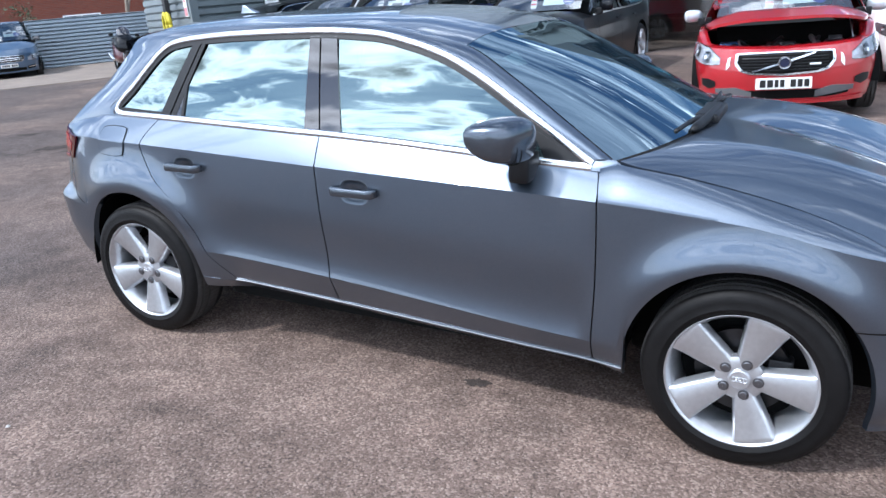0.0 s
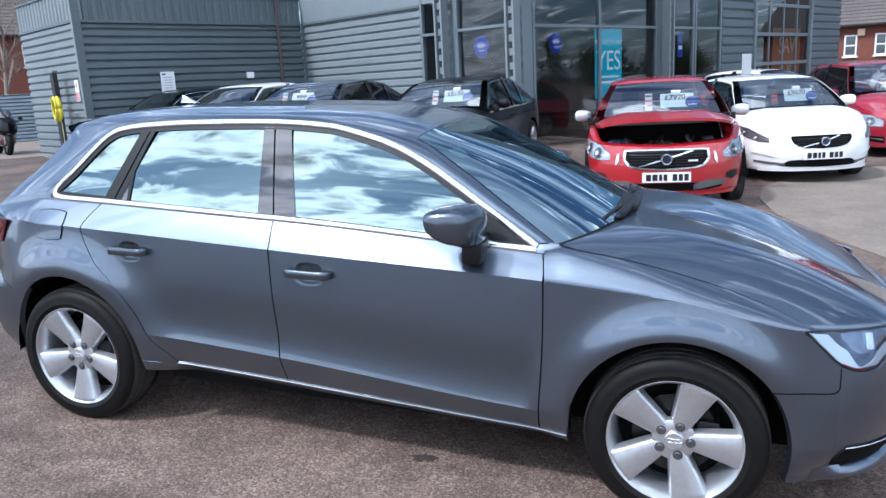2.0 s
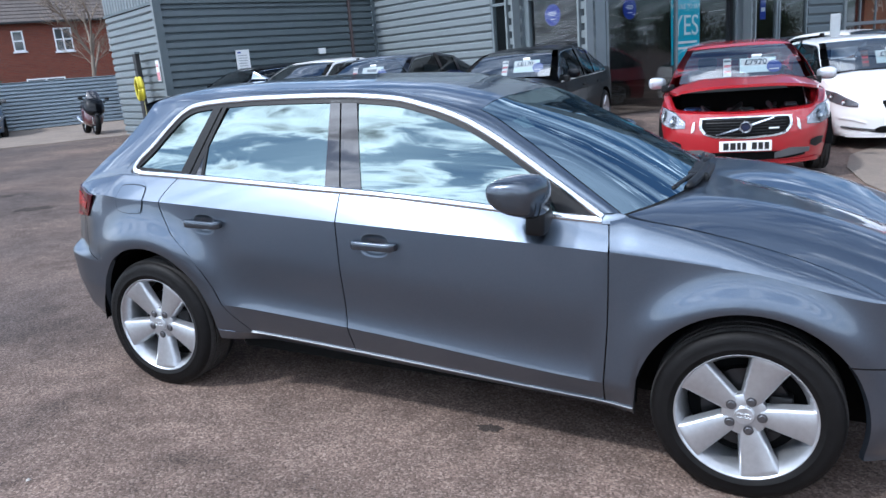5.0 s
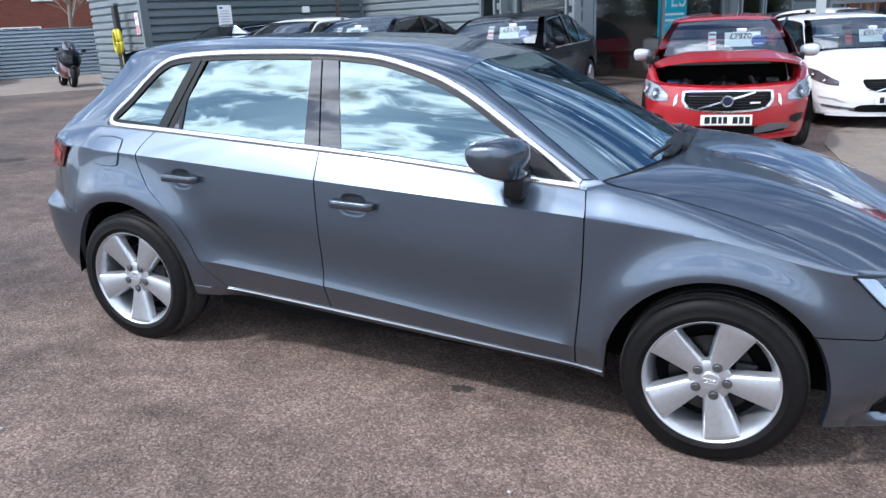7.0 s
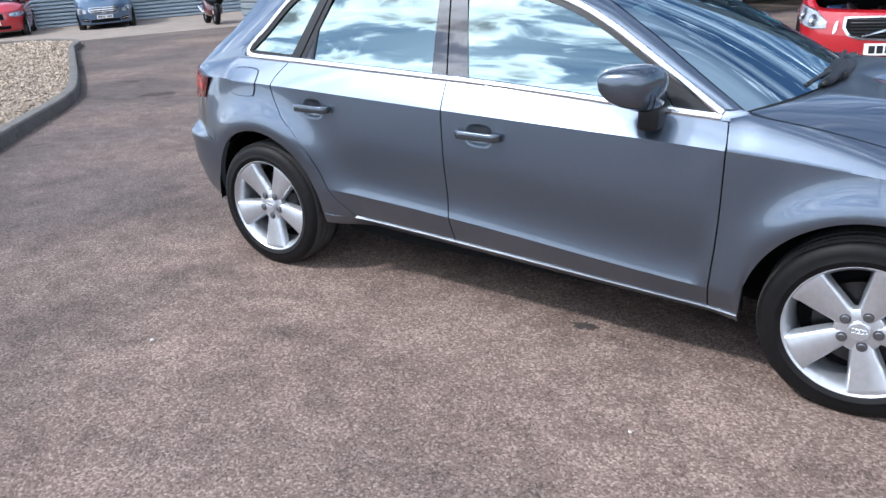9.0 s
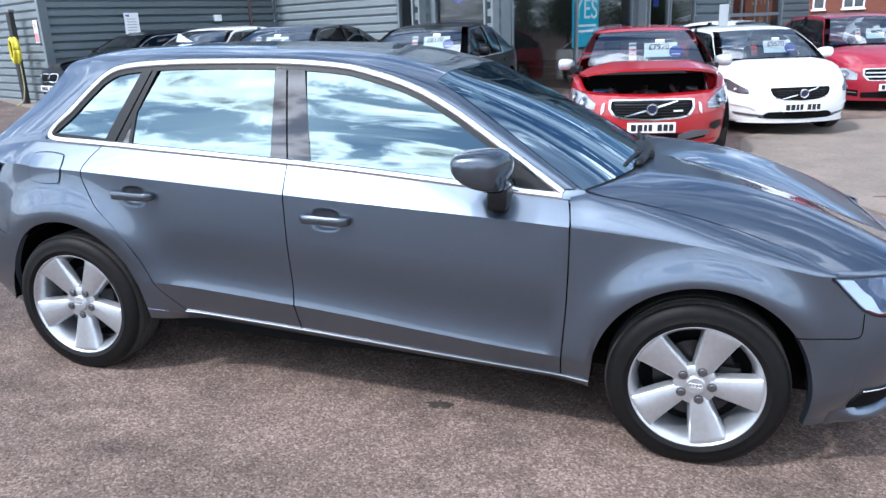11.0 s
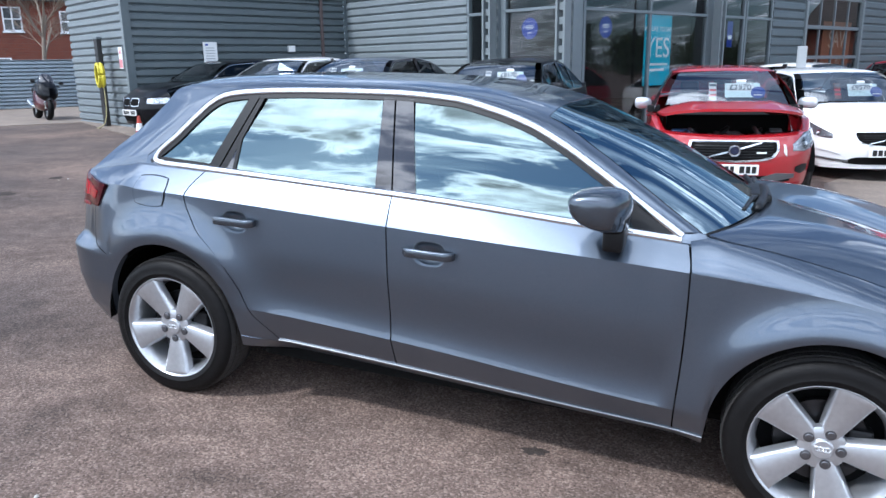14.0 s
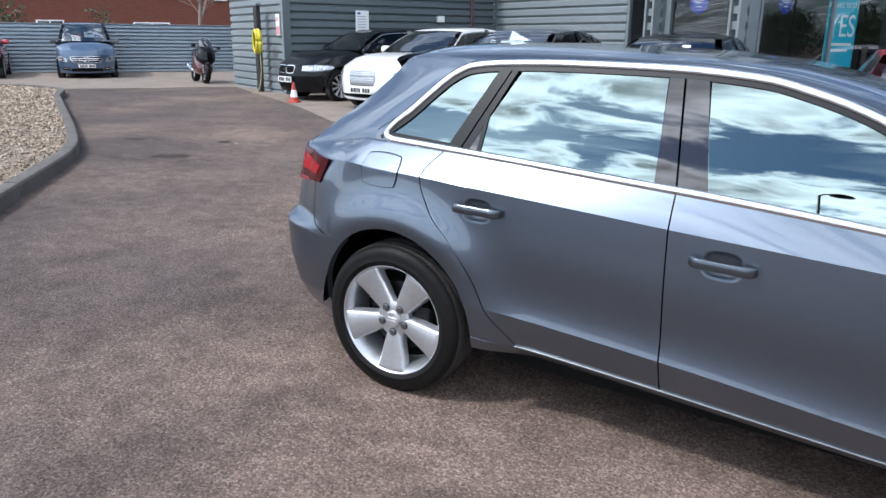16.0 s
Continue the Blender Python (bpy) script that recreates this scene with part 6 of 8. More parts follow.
    dv, df_ = lathe([(0.06 * k, -0.02 * side), (0.148 * k, -0.02 * side), (0.148 * k, 0.004 * side), (0.06 * k, 0.004 * side)], 48)
    obj("brake_disc", dv, df_, M_DISC, w, False)
    bk, bkf = lathe([(0.199 * k, 0.03 * side), (0.001, 0.03 * side)], 40)
    obj("brake_shield", bk, bkf, M_DARK, w, False)
    cal = box_bm(0.075 * k, min(-0.045 * side, 0.01 * side), -0.07, 0.15 * k, max(-0.045 * side, 0.01 * side), 0.07, 0.01)
    part("brake_caliper", cal, M_BLACK, w)
    return w


for xw, yw, st in ((0.0, 0.757, -88), (WB, 0.7685, -73)):
    for side in (1, -1):
        wh = make_wheel(car, xw, -yw * side, 0.312, side, start=st, tread=270)
        if side > 0:
            for k in range(4):
                ring_ = [(-0.0165 + 0.011 * k + 0.008 * math.cos(a), -0.0912, 0.002 + 0.008 * math.sin(a)) for a in np.linspace(0, 2 * math.pi, 13)]
                tube("cap_mark", ring_, 0.0014, M_CHROME, wh, 5)

# ---- parked cars ----
M_PRICE = material("price_card", (0.72, 0.86, 0.88), 0.5)
M_MIRGREY = material("mirror_cap_silver", (0.6, 0.62, 0.66), 0.3, 0.6, 0.5)
M_CARSCREEN = glass("parked_car_screen", (0.72, 0.80, 0.84), 2.9)
M_CARGLASS = glass("parked_car_window", (0.22, 0.27, 0.28), 1.5)
M_LAMPRING = material("grey_lamp_ring", (0.16, 0.165, 0.18), 0.3, 0.5)
M_LAMPBOWL = material("lamp_bowl", (0.66, 0.68, 0.72), 0.24, 0.55, 0.5, var=0.35, scale=30)
M_TANK = material("blue_tank", (0.03, 0.07, 0.16), 0.4)
M_BADGE = material("dark_badge", (0.02, 0.025, 0.06), 0.3, 0.3, 0.5)
M_GREYPL = material("grey_plastic", (0.10, 0.10, 0.105), 0.5)


def parked_car(name, label, body_mat, m, sp):
    """A parked car. Its nose is at local x = 0 and it faces +x; the ground is z = 0."""
    c = thing(name, label, sp.get("cat", "car"), m, "parked cars")
    L, W, H, fo, wb, R = sp["L"], sp["W"] / 2, sp["H"], sp["fo"], sp["wb"], sp.get("R", 0.32)
    blunt = sp.get("blunt", 0.0)
    plan = spline([(-L, 0), (-L + 0.03, 0.45 * W), (-L + 0.12, 0.75 * W), (-L + 0.32, 0.92 * W), (-L + 0.8, 0.985 * W), (-L / 2, W), (-fo, 0.99 * W), (-0.52 + 0.2 * blunt, 0.93 * W), (-0.28 + 0.12 * blunt, 0.80 * W), (-0.12 + 0.06 * blunt, 0.58 * W), (-0.03, 0.30 * W), (0, 0)], 300)
    S = np.r_[0, np.cumsum(np.linalg.norm(np.diff(plan, axis=0), axis=1))]
    tan = np.gradient(plan, S, axis=0)
    S1 = float(S[-1])
    sx = lambda x: float(np.interp(x, plan[:, 0], S))
    zs = fn([0, sx(-L + 0.3), sx(-L + 1.0), sx(-fo - 1.0), sx(-fo), sx(-0.35), S1], [sp["z_tail"], sp["z_tail"], sp["z_sh"] + 0.02, sp["z_sh"], sp["z_sh"] - 0.03, sp["z_nose"] + 0.03, sp["z_nose"]])
    zlow0 = sp.get("z_low", 0.20)

    def wrap(s, z, off=0.0):
        s, z = np.broadcast_arrays(np.asarray(s, float), np.asarray(z, float))
        px, py = np.interp(s, S, plan[:, 0]), np.interp(s, S, plan[:, 1])
        tx, ty = np.interp(s, S, tan[:, 0]), np.interp(s, S, tan[:, 1])
        nn = np.hypot(tx, ty)
        t = np.clip((z - zlow0) / (zs(s) - zlow0), 0, 1.2)
        d = 0.05 * (1 - t) ** 3 + 0.055 * np.clip(t - 0.45, 0, 1) ** 2 * 3.3 - off
        cr = np.exp(-((t - 0.80) / 0.05) ** 2) * 0.006
        d = d - cr
        return np.stack([px + ty / nn * d, -(py - tx / nn * d), z], -1)

    def low(s):
        z = zlow0 + 0 * s
        x = np.interp(s, S, plan[:, 0])
        for xw in (-fo, -fo - wb):
            q = np.clip(1 - ((x - xw) / (R + 0.055)) ** 2, 0, 1)
            z = np.where(np.abs(x - xw) < R + 0.055, np.maximum(z, R + (R + 0.06) * np.sqrt(q)), z)
        return z

    def pair(nm, P, mat, skirt=None, lab="", parent=None, flip=False):
        a = sheet(nm, P, mat, parent or c, skirt, flip, lab)
        b = sheet(nm, P * np.array([1, -1, 1.0]), mat, parent or c, None if skirt is None else (skirt[0], -skirt[1], skirt[2]), not flip, lab)
        return a, b

    ss = np.linspace(0, S1, 170)[:, None]
    v = np.linspace(0, 1, 22)[None]
    pair("body_side", wrap(ss, low(ss) * (1 - v) + zs(ss) * v), body_mat, (0, 0.01, -0.005))
    # bonnet
    xc, zc = sp["x_cowl"], sp["z_cowl"]
    n = 24
    s_c = sx(-0.45)
    side = wrap(np.linspace(sx(xc), s_c, n), zs(np.linspace(sx(xc), s_c, n)))
    front_half = wrap(np.linspace(s_c, S1, 16), zs(np.linspace(s_c, S1, 16)))
    front = np.concatenate([front_half, (front_half[::-1] * np.array([1, -1, 1]))[1:]])
    w_ = np.linspace(-1, 1, 31)
    back = np.stack([xc + 0.12 * (1 - w_ ** 2), w_ * abs(side[0][1]), side[0][2] + (zc - side[0][2]) * (1 - w_ ** 4)], -1)
    left = side * np.array([1, -1, 1])
    u = np.linspace(0, 1, n)[:, None, None]
    vv = np.linspace(0, 1, 31)[None, :, None]
    B = (1 - vv) * side[:, None] + vv * left[:, None] + (1 - u) * back[None] + u * front[None]
    B = B - ((1 - u) * (1 - vv) * side[0] + u * (1 - vv) * side[-1] + (1 - u) * vv * left[0] + u * vv * left[-1])
    B[..., 2] += sp.get("crown", 0.03) * np.sin(math.pi * u[..., 0] ** 0.8) * (1 - w_[None] ** 4) + 0.012 * np.sin(math.pi * u[..., 0]) * np.exp(-((np.abs(w_[None]) - 0.5) / 0.1) ** 2)
    if sp.get("open"):
        a = radians(sp["open"])
        px, pz = float(B[0, 15, 0]), float(B[0, 15, 2])
        X, Z = B[..., 0] - px, B[..., 2] - pz
        # shorter lid, hinged at the windscreen
        X = X * 0.90
        lid = B.copy()
        lid[..., 0], lid[..., 2] = px + X * math.cos(a) - Z * math.sin(a), pz + X * math.sin(a) + Z * math.cos(a)
        lid[..., 1] *= 0.93
        sheet("bonnet_lid", lid, body_mat, c, (0, 0, -0.03), False, "raised bonnet lid")
        part("engine_bay", box_bm(xc + 0.2, -0.74 * W, 0.30, -0.34, 0.74 * W, 0.42, 0.02), M_DARK, c)
        part("bulkhead", box_bm(xc + 0.16, -0.74 * W, 0.42, xc + 0.22, 0.74 * W, 0.92, 0.02), M_DARK, c)
        for x0, y0, z0, x1, y1, z1, mt_ in ((-0.92, -0.24, 0.42, -0.50, 0.20, 0.71, M_BLACK), (-0.82, -0.16, 0.71, -0.56, 0.12, 0.745, M_GREYPL), (-0.80, 0.40, 0.42, -0.54, 0.60, 0.75, M_BLACK), (-0.78, 0.44, 0.75, -0.60, 0.56, 0.77, M_GREYPL), (-0.46, -0.10, 0.42, -0.40, 0.02, 0.725, M_ALLOYD),
                                            (-0.74, -0.64, 0.42, -0.54, -0.44, 0.78, M_TANK), (-0.56, 0.22, 0.42, -0.42, 0.38, 0.735, M_GREYPL), (-0.98, -0.60, 0.42, -0.80, -0.34, 0.76, M_BLACK), (-0.48, -0.40, 0.42, -0.40, -0.16, 0.72, M_GREYPL)):
            part("engine_unit", box_bm(x0, y0, z0, x1, y1, z1, 0.035, 3), mt_, c, smooth=True)
        for k_, yy in enumerate((-0.55, -0.34, -0.12, 0.06, 0.24, 0.36, 0.58)):
            tube("engine_hose", spline([(-0.84, yy, 0.70), (-0.62, yy + 0.10 * (-1) ** k_, 0.775 + 0.012 * (k_ % 3)), (-0.40, yy - 0.05, 0.70)], 10), 0.012 + 0.006 * (k_ % 3), (M_BLACK, M_ALLOYD, M_BLACK, M_GREYPL)[k_ % 4], c, 7)
        tube("bonnet_strut", [(-0.52, 0.66, 0.72), (-0.80, 0.62, 0.99)], 0.006, M_ALLOYD, c, 6)
        F = front.copy()
        F2 = F + np.array([-0.20, 0, 0.012])
        F2[:, 1] *= 0.94
        sheet("nose_panel", ruled(F, F2, 6, 0.012, (0, 0, 1)), body_mat, c, (0, 0, -0.02), False)
        pair("wing_edge", ruled(side, side * np.array([1, 0.90, 1]) + np.array([0, 0, 0.008]), 5, 0.006, (0, 0, 1)), body_mat, (0, 0.0, -0.02))
    else:
        sheet("bonnet", B, body_mat, c, None, False)
    # greenhouse
    xr, xq, xd, zd, yr = sp["x_rf"], sp["x_rr"], sp["x_deck"], sp["z_deck"], sp.get("yr", 0.60)
    yb = abs(side[0][1]) - 0.05
    A = spline([(xc, -yb, zc - 0.02), ((xc * 0.55 + xr * 0.45), -(yb * 0.6 + yr * 0.4), zc + (H - 0.07 - zc) * 0.52), (xr, -yr - 0.02, H - 0.075), ((xr + xq) / 2, -yr - 0.01, H - 0.035), (xq, -yr, H - 0.085), (xd, -(yb - 0.06), zd)], 80)
    i0 = int(np.argmin(np.abs(A[:40, 0] - xr)))
    i1 = 40 + int(np.argmin(np.abs(A[40:, 0] - xq)))
    ws = []
    for i in range(i0 + 1):
        q = 1 - i / i0
        row = np.stack([A[i, 0] + (0.14 * q + 0.05 * (1 - q)) * (1 - w_ ** 2), w_ * abs(A[i, 1]), A[i, 2] + 0.015 * (1 - w_ ** 2)], -1)
        ws.append(row)
    ws = np.stack(ws, 0)
    k = slice(2, -2)
    sheet("windscreen", ws[1:, k], M_CARSCREEN, c, None, True).visible_shadow = False
    rf = np.stack([np.stack([A[i, 0] + 0 * w_, w_ * abs(A[i, 1]), A[i, 2] + 0.04 * (1 - w_ ** 4)], -1) for i in range(i0, i1 + 1)], 0)
    rf[0] = ws[-1]
    sheet("roof", rf, sp.get("roof_mat", body_mat), c, None, False)
    rw = np.stack([np.stack([A[i, 0] - 0.08 * (1 - w_ ** 2) * (i - i1) / (79 - i1), w_ * abs(A[i, 1]), A[i, 2] + 0.04 * (1 - w_ ** 4) * (1 - (i - i1) / (79 - i1))], -1) for i in range(i1, 80)], 0)
    sheet("rear_window", rw, M_CARGLASS, c, None, True)
    # pillars and roof rail as a band inside the outline, side glass below it
    sA = np.linspace(0, 1, 80)
    belt = np.stack([np.interp(sA, [0, 1], [xc - 0.05, xd + 0.25]), np.zeros(80), np.zeros(80)], -1)
    sb = np.array([sx(x) for x in belt[:, 0]])
    belt = wrap(sb, zs(sb)) + np.array([0, 0.02, 0.0])
    fr = A + (belt - A) * 0.10
    fr[:, 1] -= 0.004
    pair("window_surround", ruled(A, A + (belt - A) * 0.085, 4, 0.004), body_mat)
    gl = ruled(A + (belt - A) * 0.08, belt, 10, 0.015)
    for o in pair("side_window", gl, M_CARGLASS, None):
        o.visible_shadow = False
    if sp.get("chrome", True):
        pair("window_strip", ruled(belt + np.array([0, -0.012, 0.0]), belt + np.array([0, -0.012, 0.022]), 3), M_CHROME)
        pair("window_strip_top", ruled(A + (belt - A) * 0.075 + np.array([0, -0.006, 0]), A + (belt - A) * 0.10 + np.array([0, -0.006, 0]), 3), M_CHROME)
    for fx in sp.get("pillars", (0.48, 0.72)):
        j = int(fx * 79)
        pair("pillar", ruled(A[j:j + 4] + np.array([0, -0.012, 0]), belt[j:j + 4] + np.array([0, -0.012, 0]), 6, 0.016), M_GLOSSB)
    # shoulder shelf between belt and body edge
    pair("shoulder", ruled(wrap(sb, zs(sb)), belt + np.array([0, 0.004, 0.004]), 3), body_mat)
    # rear deck
    sd = np.linspace(sx(xd + 0.25), 1e-6, 16)
    e = wrap(sd, zs(sd))
    DK = ruled(e, e * np.array([0.0, 0.0, 0.0]) + np.stack([np.linspace(xd + 0.1, -L + 0.05, 16), 0 * sd, zd + 0.02 + np.linspace(0, sp["z_tail"] - zd, 16)], -1), 8, 0.02, (0, 0, 1))
    pair("rear_deck", DK, body_mat)
    # cabin
    part("cabin", box_bm(xd + 0.3, -0.62, 0.35, xc - 0.02, 0.62, sp["z_sh"] - 0.06, 0.05), M_INTER, c)
    for yy in (-0.36, 0.36):
        st_ = part("car_seat", box_bm(xc - 1.35, yy - 0.24, 0.55, xc - 1.2, yy + 0.24, 1.12, 0.05, 3), M_INTER, c, "", True)
        part("headrest", box_bm(xc - 1.36, yy - 0.12, 1.12, xc - 1.26, yy + 0.12, 1.28, 0.04, 3), M_INTER, st_, "", True)
    part("rear_view_mirror", box_bm(xr + 0.12, -0.11, H - 0.23, xr + 0.15, 0.11, H - 0.17, 0.012), M_BLACK, c)
    part("underbody", box_bm(-L + 0.3, -0.62 * W / 0.9, 0.18, -0.3, 0.62 * W / 0.9, 0.45, 0.03), M_DARK, c)
    # wheels
    for xw in (-fo, -fo - wb):
        for side_ in (1, -1):
            make_wheel(c, xw, -(W - 0.125) * side_, R - 0.005, side_, R, (M_ALLOY, M_ALLOY), sp.get("spokes", 5), -90, sp.get("style", "broad"), 60)
            hv = []
            hf = []
            for q in range(21):
                a = math.pi * q / 20
                for y_, r_ in ((-(W - 0.015), R + 0.05), (-(W - 0.26), R + 0.05)):
                    hv.append((xw + r_ * math.cos(a), y_ * side_, R + r_ * math.sin(a)))
            hv.append((xw, -(W - 0.26) * side_, R))
            for q in range(20):
                hf.append((q * 2, q * 2 + 1, q * 2 + 3, q * 2 + 2))
                hf.append((42, q * 2 + 1, q * 2 + 3))
            obj("wheel_housing", hv, hf, M_DARK, c)
    # door mirrors
    for side_ in (1, -1):
        mb = bmesh.new()
        bmesh.ops.create_uvsphere(mb, u_segments=20, v_segments=12, radius=1)
        for v_ in mb.verts:
            q_ = [math.copysign(abs(a_) ** 0.72, a_) for a_ in v_.co]
            v_.co = Vector((xc - 0.33 + 0.065 * q_[0] - 0.03 * q_[1], -(yb + 0.155) + 0.105 * q_[1], sp["z_sh"] + 0.105 + 0.072 * q_[2] * (1 - 0.12 * q_[1])))
            v_.co.y *= side_
        mo = part("door_mirror", mb, sp.get("mirror", body_mat), c, "", True)
        ft_ = box_bm(xc - 0.36, -(yb + 0.10), sp["z_sh"] - 0.01, xc - 0.28, -(yb - 0.06), sp["z_sh"] + 0.08, 0.015)
        for v_ in ft_.verts:
            v_.co.y *= side_
        part("mirror_foot", ft_, M_BLACK, mo)
    # seams of the doors
    for xd_ in (xc - 0.18, xc - 1.28, xc - 2.15):
        zz_ = np.linspace(0.30, sp["z_sh"] - 0.02, 10)
        sg_ = np.array([sx(xd_ - 0.004), sx(xd_ + 0.004)])
        pair("door_seam", wrap(sg_[:, None], zz_[None], 0.0012), M_DARK)
    for xd_ in (xc - 1.12, xc - 2.0):
        sh_ = np.linspace(sx(xd_ - 0.09), sx(xd_ + 0.09), 8)[:, None]
        pair("door_handle", wrap(sh_, sp["z_sh"] - 0.10 + np.array([-0.012, 0.0, 0.012])[None], np.array([0.012, 0.03, 0.012])[None]), sp.get("handle", body_mat), (0, 0.01, 0))

    def front_patch(nm, ys, lo, hi, off, mat, lab="", parent=None, m_=8, skirt=(-0.012, 0, 0)):
        """A patch on the nose between heights lo and hi over the widths ys (metres from the middle)."""
        ys, lo, hi = (np.asarray(a, float) for a in (ys, lo, hi))
        n_ = 24
        t = np.linspace(0, 1, n_)
        k_ = np.linspace(0, 1, len(ys))
        y, a, b = np.interp(t, k_, ys), np.interp(t, k_, lo), np.interp(t, k_, hi)
        half = plan[:, 0] > -L / 2
        yy = plan[half, 1][::-1]
        sss = S[half][::-1]
        s = np.interp(np.abs(y), yy, sss)
        v_ = np.linspace(0, 1, m_)[None]
        P = wrap(s[:, None], a[:, None] * (1 - v_) + b[:, None] * v_, off)
        P[..., 1] *= np.where(y > 0, -1, 1)[:, None]
        return sheet(nm, P, mat, parent or c, skirt, True, lab)

    sp["front"](c, front_patch, wrap, pair, sx, body_mat)
    # price card behind the windscreen
    if sp.get("price") is not None:
        i = int(i0 * 0.42)
        o_ = ws[i, 15]
        up = (Vector(ws[i + 4, 15] - ws[i, 15]).normalized() * 0.5 + Vector((0, 0, 0.6))).normalized()
        side_v = Vector((0, 1, 0))
        nrm_ = side_v.cross(up).normalized()
        mm = Matrix((( *side_v, 0), (*up, 0), (*nrm_, 0), (0, 0, 0, 1))).transposed()
        yo = sp.get("card_y", 0.22)
        card = new("price_card")
        card.matrix_world = m @ Matrix.Translation(Vector(o_) + Vector((-0.13, yo, -0.02))) @ mm @ Matrix.Scale(0.8, 4)
        tagged(card, "pale price card with a blue swirl behind the windscreen", "price card", "price cards")
        part("card", box_bm(-0.27, -0.13, 0, 0.24, 0.11, 0.004), M_PRICE, card)
        bd, bf_ = lathe([(0.10, 0.0), (0.10, -0.003), (0.001, -0.003)], 24)
        obj("blue_disc", [(x * 1.05 + 0.215, z - 0.05, 0.006 - y) for x, y, z in bd], bf_, M_BLUE, card, False)
        part("text_line", box_bm(0.15, -0.10, 0.011, 0.28, -0.085, 0.014), M_WHITEP, card)
        part("top_tab", box_bm(-0.10, 0.10, 0, 0.04, 0.17, 0.004), M_WHITEP, card)
        part("white_band", box_bm(-0.25, -0.02, 0.0055, 0.16, 0.095, 0.0075), M_WHITEP, card)
        if sp["price"]:
            cu = bpy.data.curves.new("letters", "FONT")
            cu.body, cu.size, cu.align_x, cu.extrude = sp["price"], 0.128, "CENTER", 0.001
            cu.offset = 0.0012
            cu.materials.append(M_PLATEY)
            t_ = new("letters", cu)
            t_.parent = card
            t_.location = (-0.045, -0.005, 0.0135)
        else:
            part("text_line", box_bm(-0.16, 0.0, 0.009, 0.08, 0.06, 0.012), M_PLATEY, card)
        slip = new("price_slip")
        slip.matrix_world = m @ Matrix.Translation(Vector(o_) + Vector((-0.13, yo - 0.36, -0.02))) @ mm
        tagged(slip, "narrow printed slip behind the windscreen", "leaflet", "leaflets")
        part("sheet", box_bm(-0.045, -0.14, 0, 0.045, 0.10, 0.004), sp.get("slip", M_WHITEP), slip)
        for z_ in (-0.09, -0.02, 0.05):
            part("print", box_bm(-0.04, z_, 0.005, 0.04, z_ + 0.03, 0.007), M_REDS if z_ < 0 else M_GREYPL, slip)
    return c


def plate(c, fp, z, off=0.02, w=0.26, h=0.055):
    p = part("number_plate", box_bm(-0.02, -w, z - h, 0.0, w, z + h, 0.003), M_PLATE, c, "white number plate with dark bars")
    p.location = (off, 0, 0)
    for y0, y1 in ((-0.22, -0.165), (-0.15, -0.095), (-0.08, -0.045), (-0.03, 0.01), (0.065, 0.115), (0.13, 0.175), (0.19, 0.235)):
        part("dark_bar", box_bm(0.0, y0, z - h + 0.018, 0.003, y1, z + h - 0.018), M_PLATEY, p)
    return p


def ring_badge(c, z, x, r=0.055):
    b_, f_ = lathe([(r, 0.012), (r, -0.012), (r * 0.72, -0.012), (r * 0.72, 0.012)], 24)
    o = obj("badge_ring", [(y + x, a, d + z) for a, y, d in b_], f_, M_CHROME, c, False, "plain round silver badge")
    d_, g_ = lathe([(r * 0.7, 0.0), (0.001, 0.0)], 20)
    obj("badge_disc", [(y + x + 0.004, a, d + z) for a, y, d in d_], g_, M_BADGE, o, False)


def lamp(c, wrap, pair, s, lo, hi, bowl=None):
    """A headlamp between the body stations s with heights lo, hi."""
    s, lo, hi = np.array(s), np.array(lo), np.array(hi)
    t = np.linspace(s[0], s[-1], 18)
    a, b = np.interp(t, s, lo)[:, None], np.interp(t, s, hi)[:, None]
    v = np.linspace(0, 1, 8)[None]
    pair("lamp_surround", wrap(t[:, None], (a - 0.010) * (1 - v) + (b + 0.006) * v, 0.002), M_GLOSSB, (-0.01, 0.01, 0))
    pair("headlamp", wrap(t[:, None], a * (1 - v) + b * v, 0.004), bowl or M_LAMPBOWL, (-0.01, 0.01, 0), "clear headlamp")
    rr_, th_ = np.meshgrid(np.linspace(0.0, 1.0, 6), np.linspace(0, 2 * math.pi, 21), indexing="ij")
    for f0, kz, sz in ((0.30, 0.52, 0.36), (0.68, 0.45, 0.34)):
        sc = s[0] + (s[-1] - s[0]) * f0
        zl_, zh_ = float(np.interp(sc, s, lo)), float(np.interp(sc, s, hi))
        rz_ = (zh_ - zl_) * sz
        rs_ = min(rz_ * 1.15, (s[-1] - s[0]) * 0.17)
        for nm_, k_, of_, mt_ in (("lamp_ring", 1.14, 0.006, M_LAMPRING), ("reflector", 1.0, 0.009, M_CHROME), ("bulb", 0.34, 0.014, M_WHITEP)):
            pair(nm_, wrap(sc + rs_ * k_ * rr_ * np.cos(th_), zl_ + (zh_ - zl_) * kz + rz_ * k_ * rr_ * np.sin(th_), of_ + 0.004 * rr_ ** 2), mt_, None)
    for o in pair("lens", wrap(t[:, None], a * (1 - v) + b * v, 0.018), M_LENS, (-0.012, 0.012, 0)):
        o.visible_shadow = False


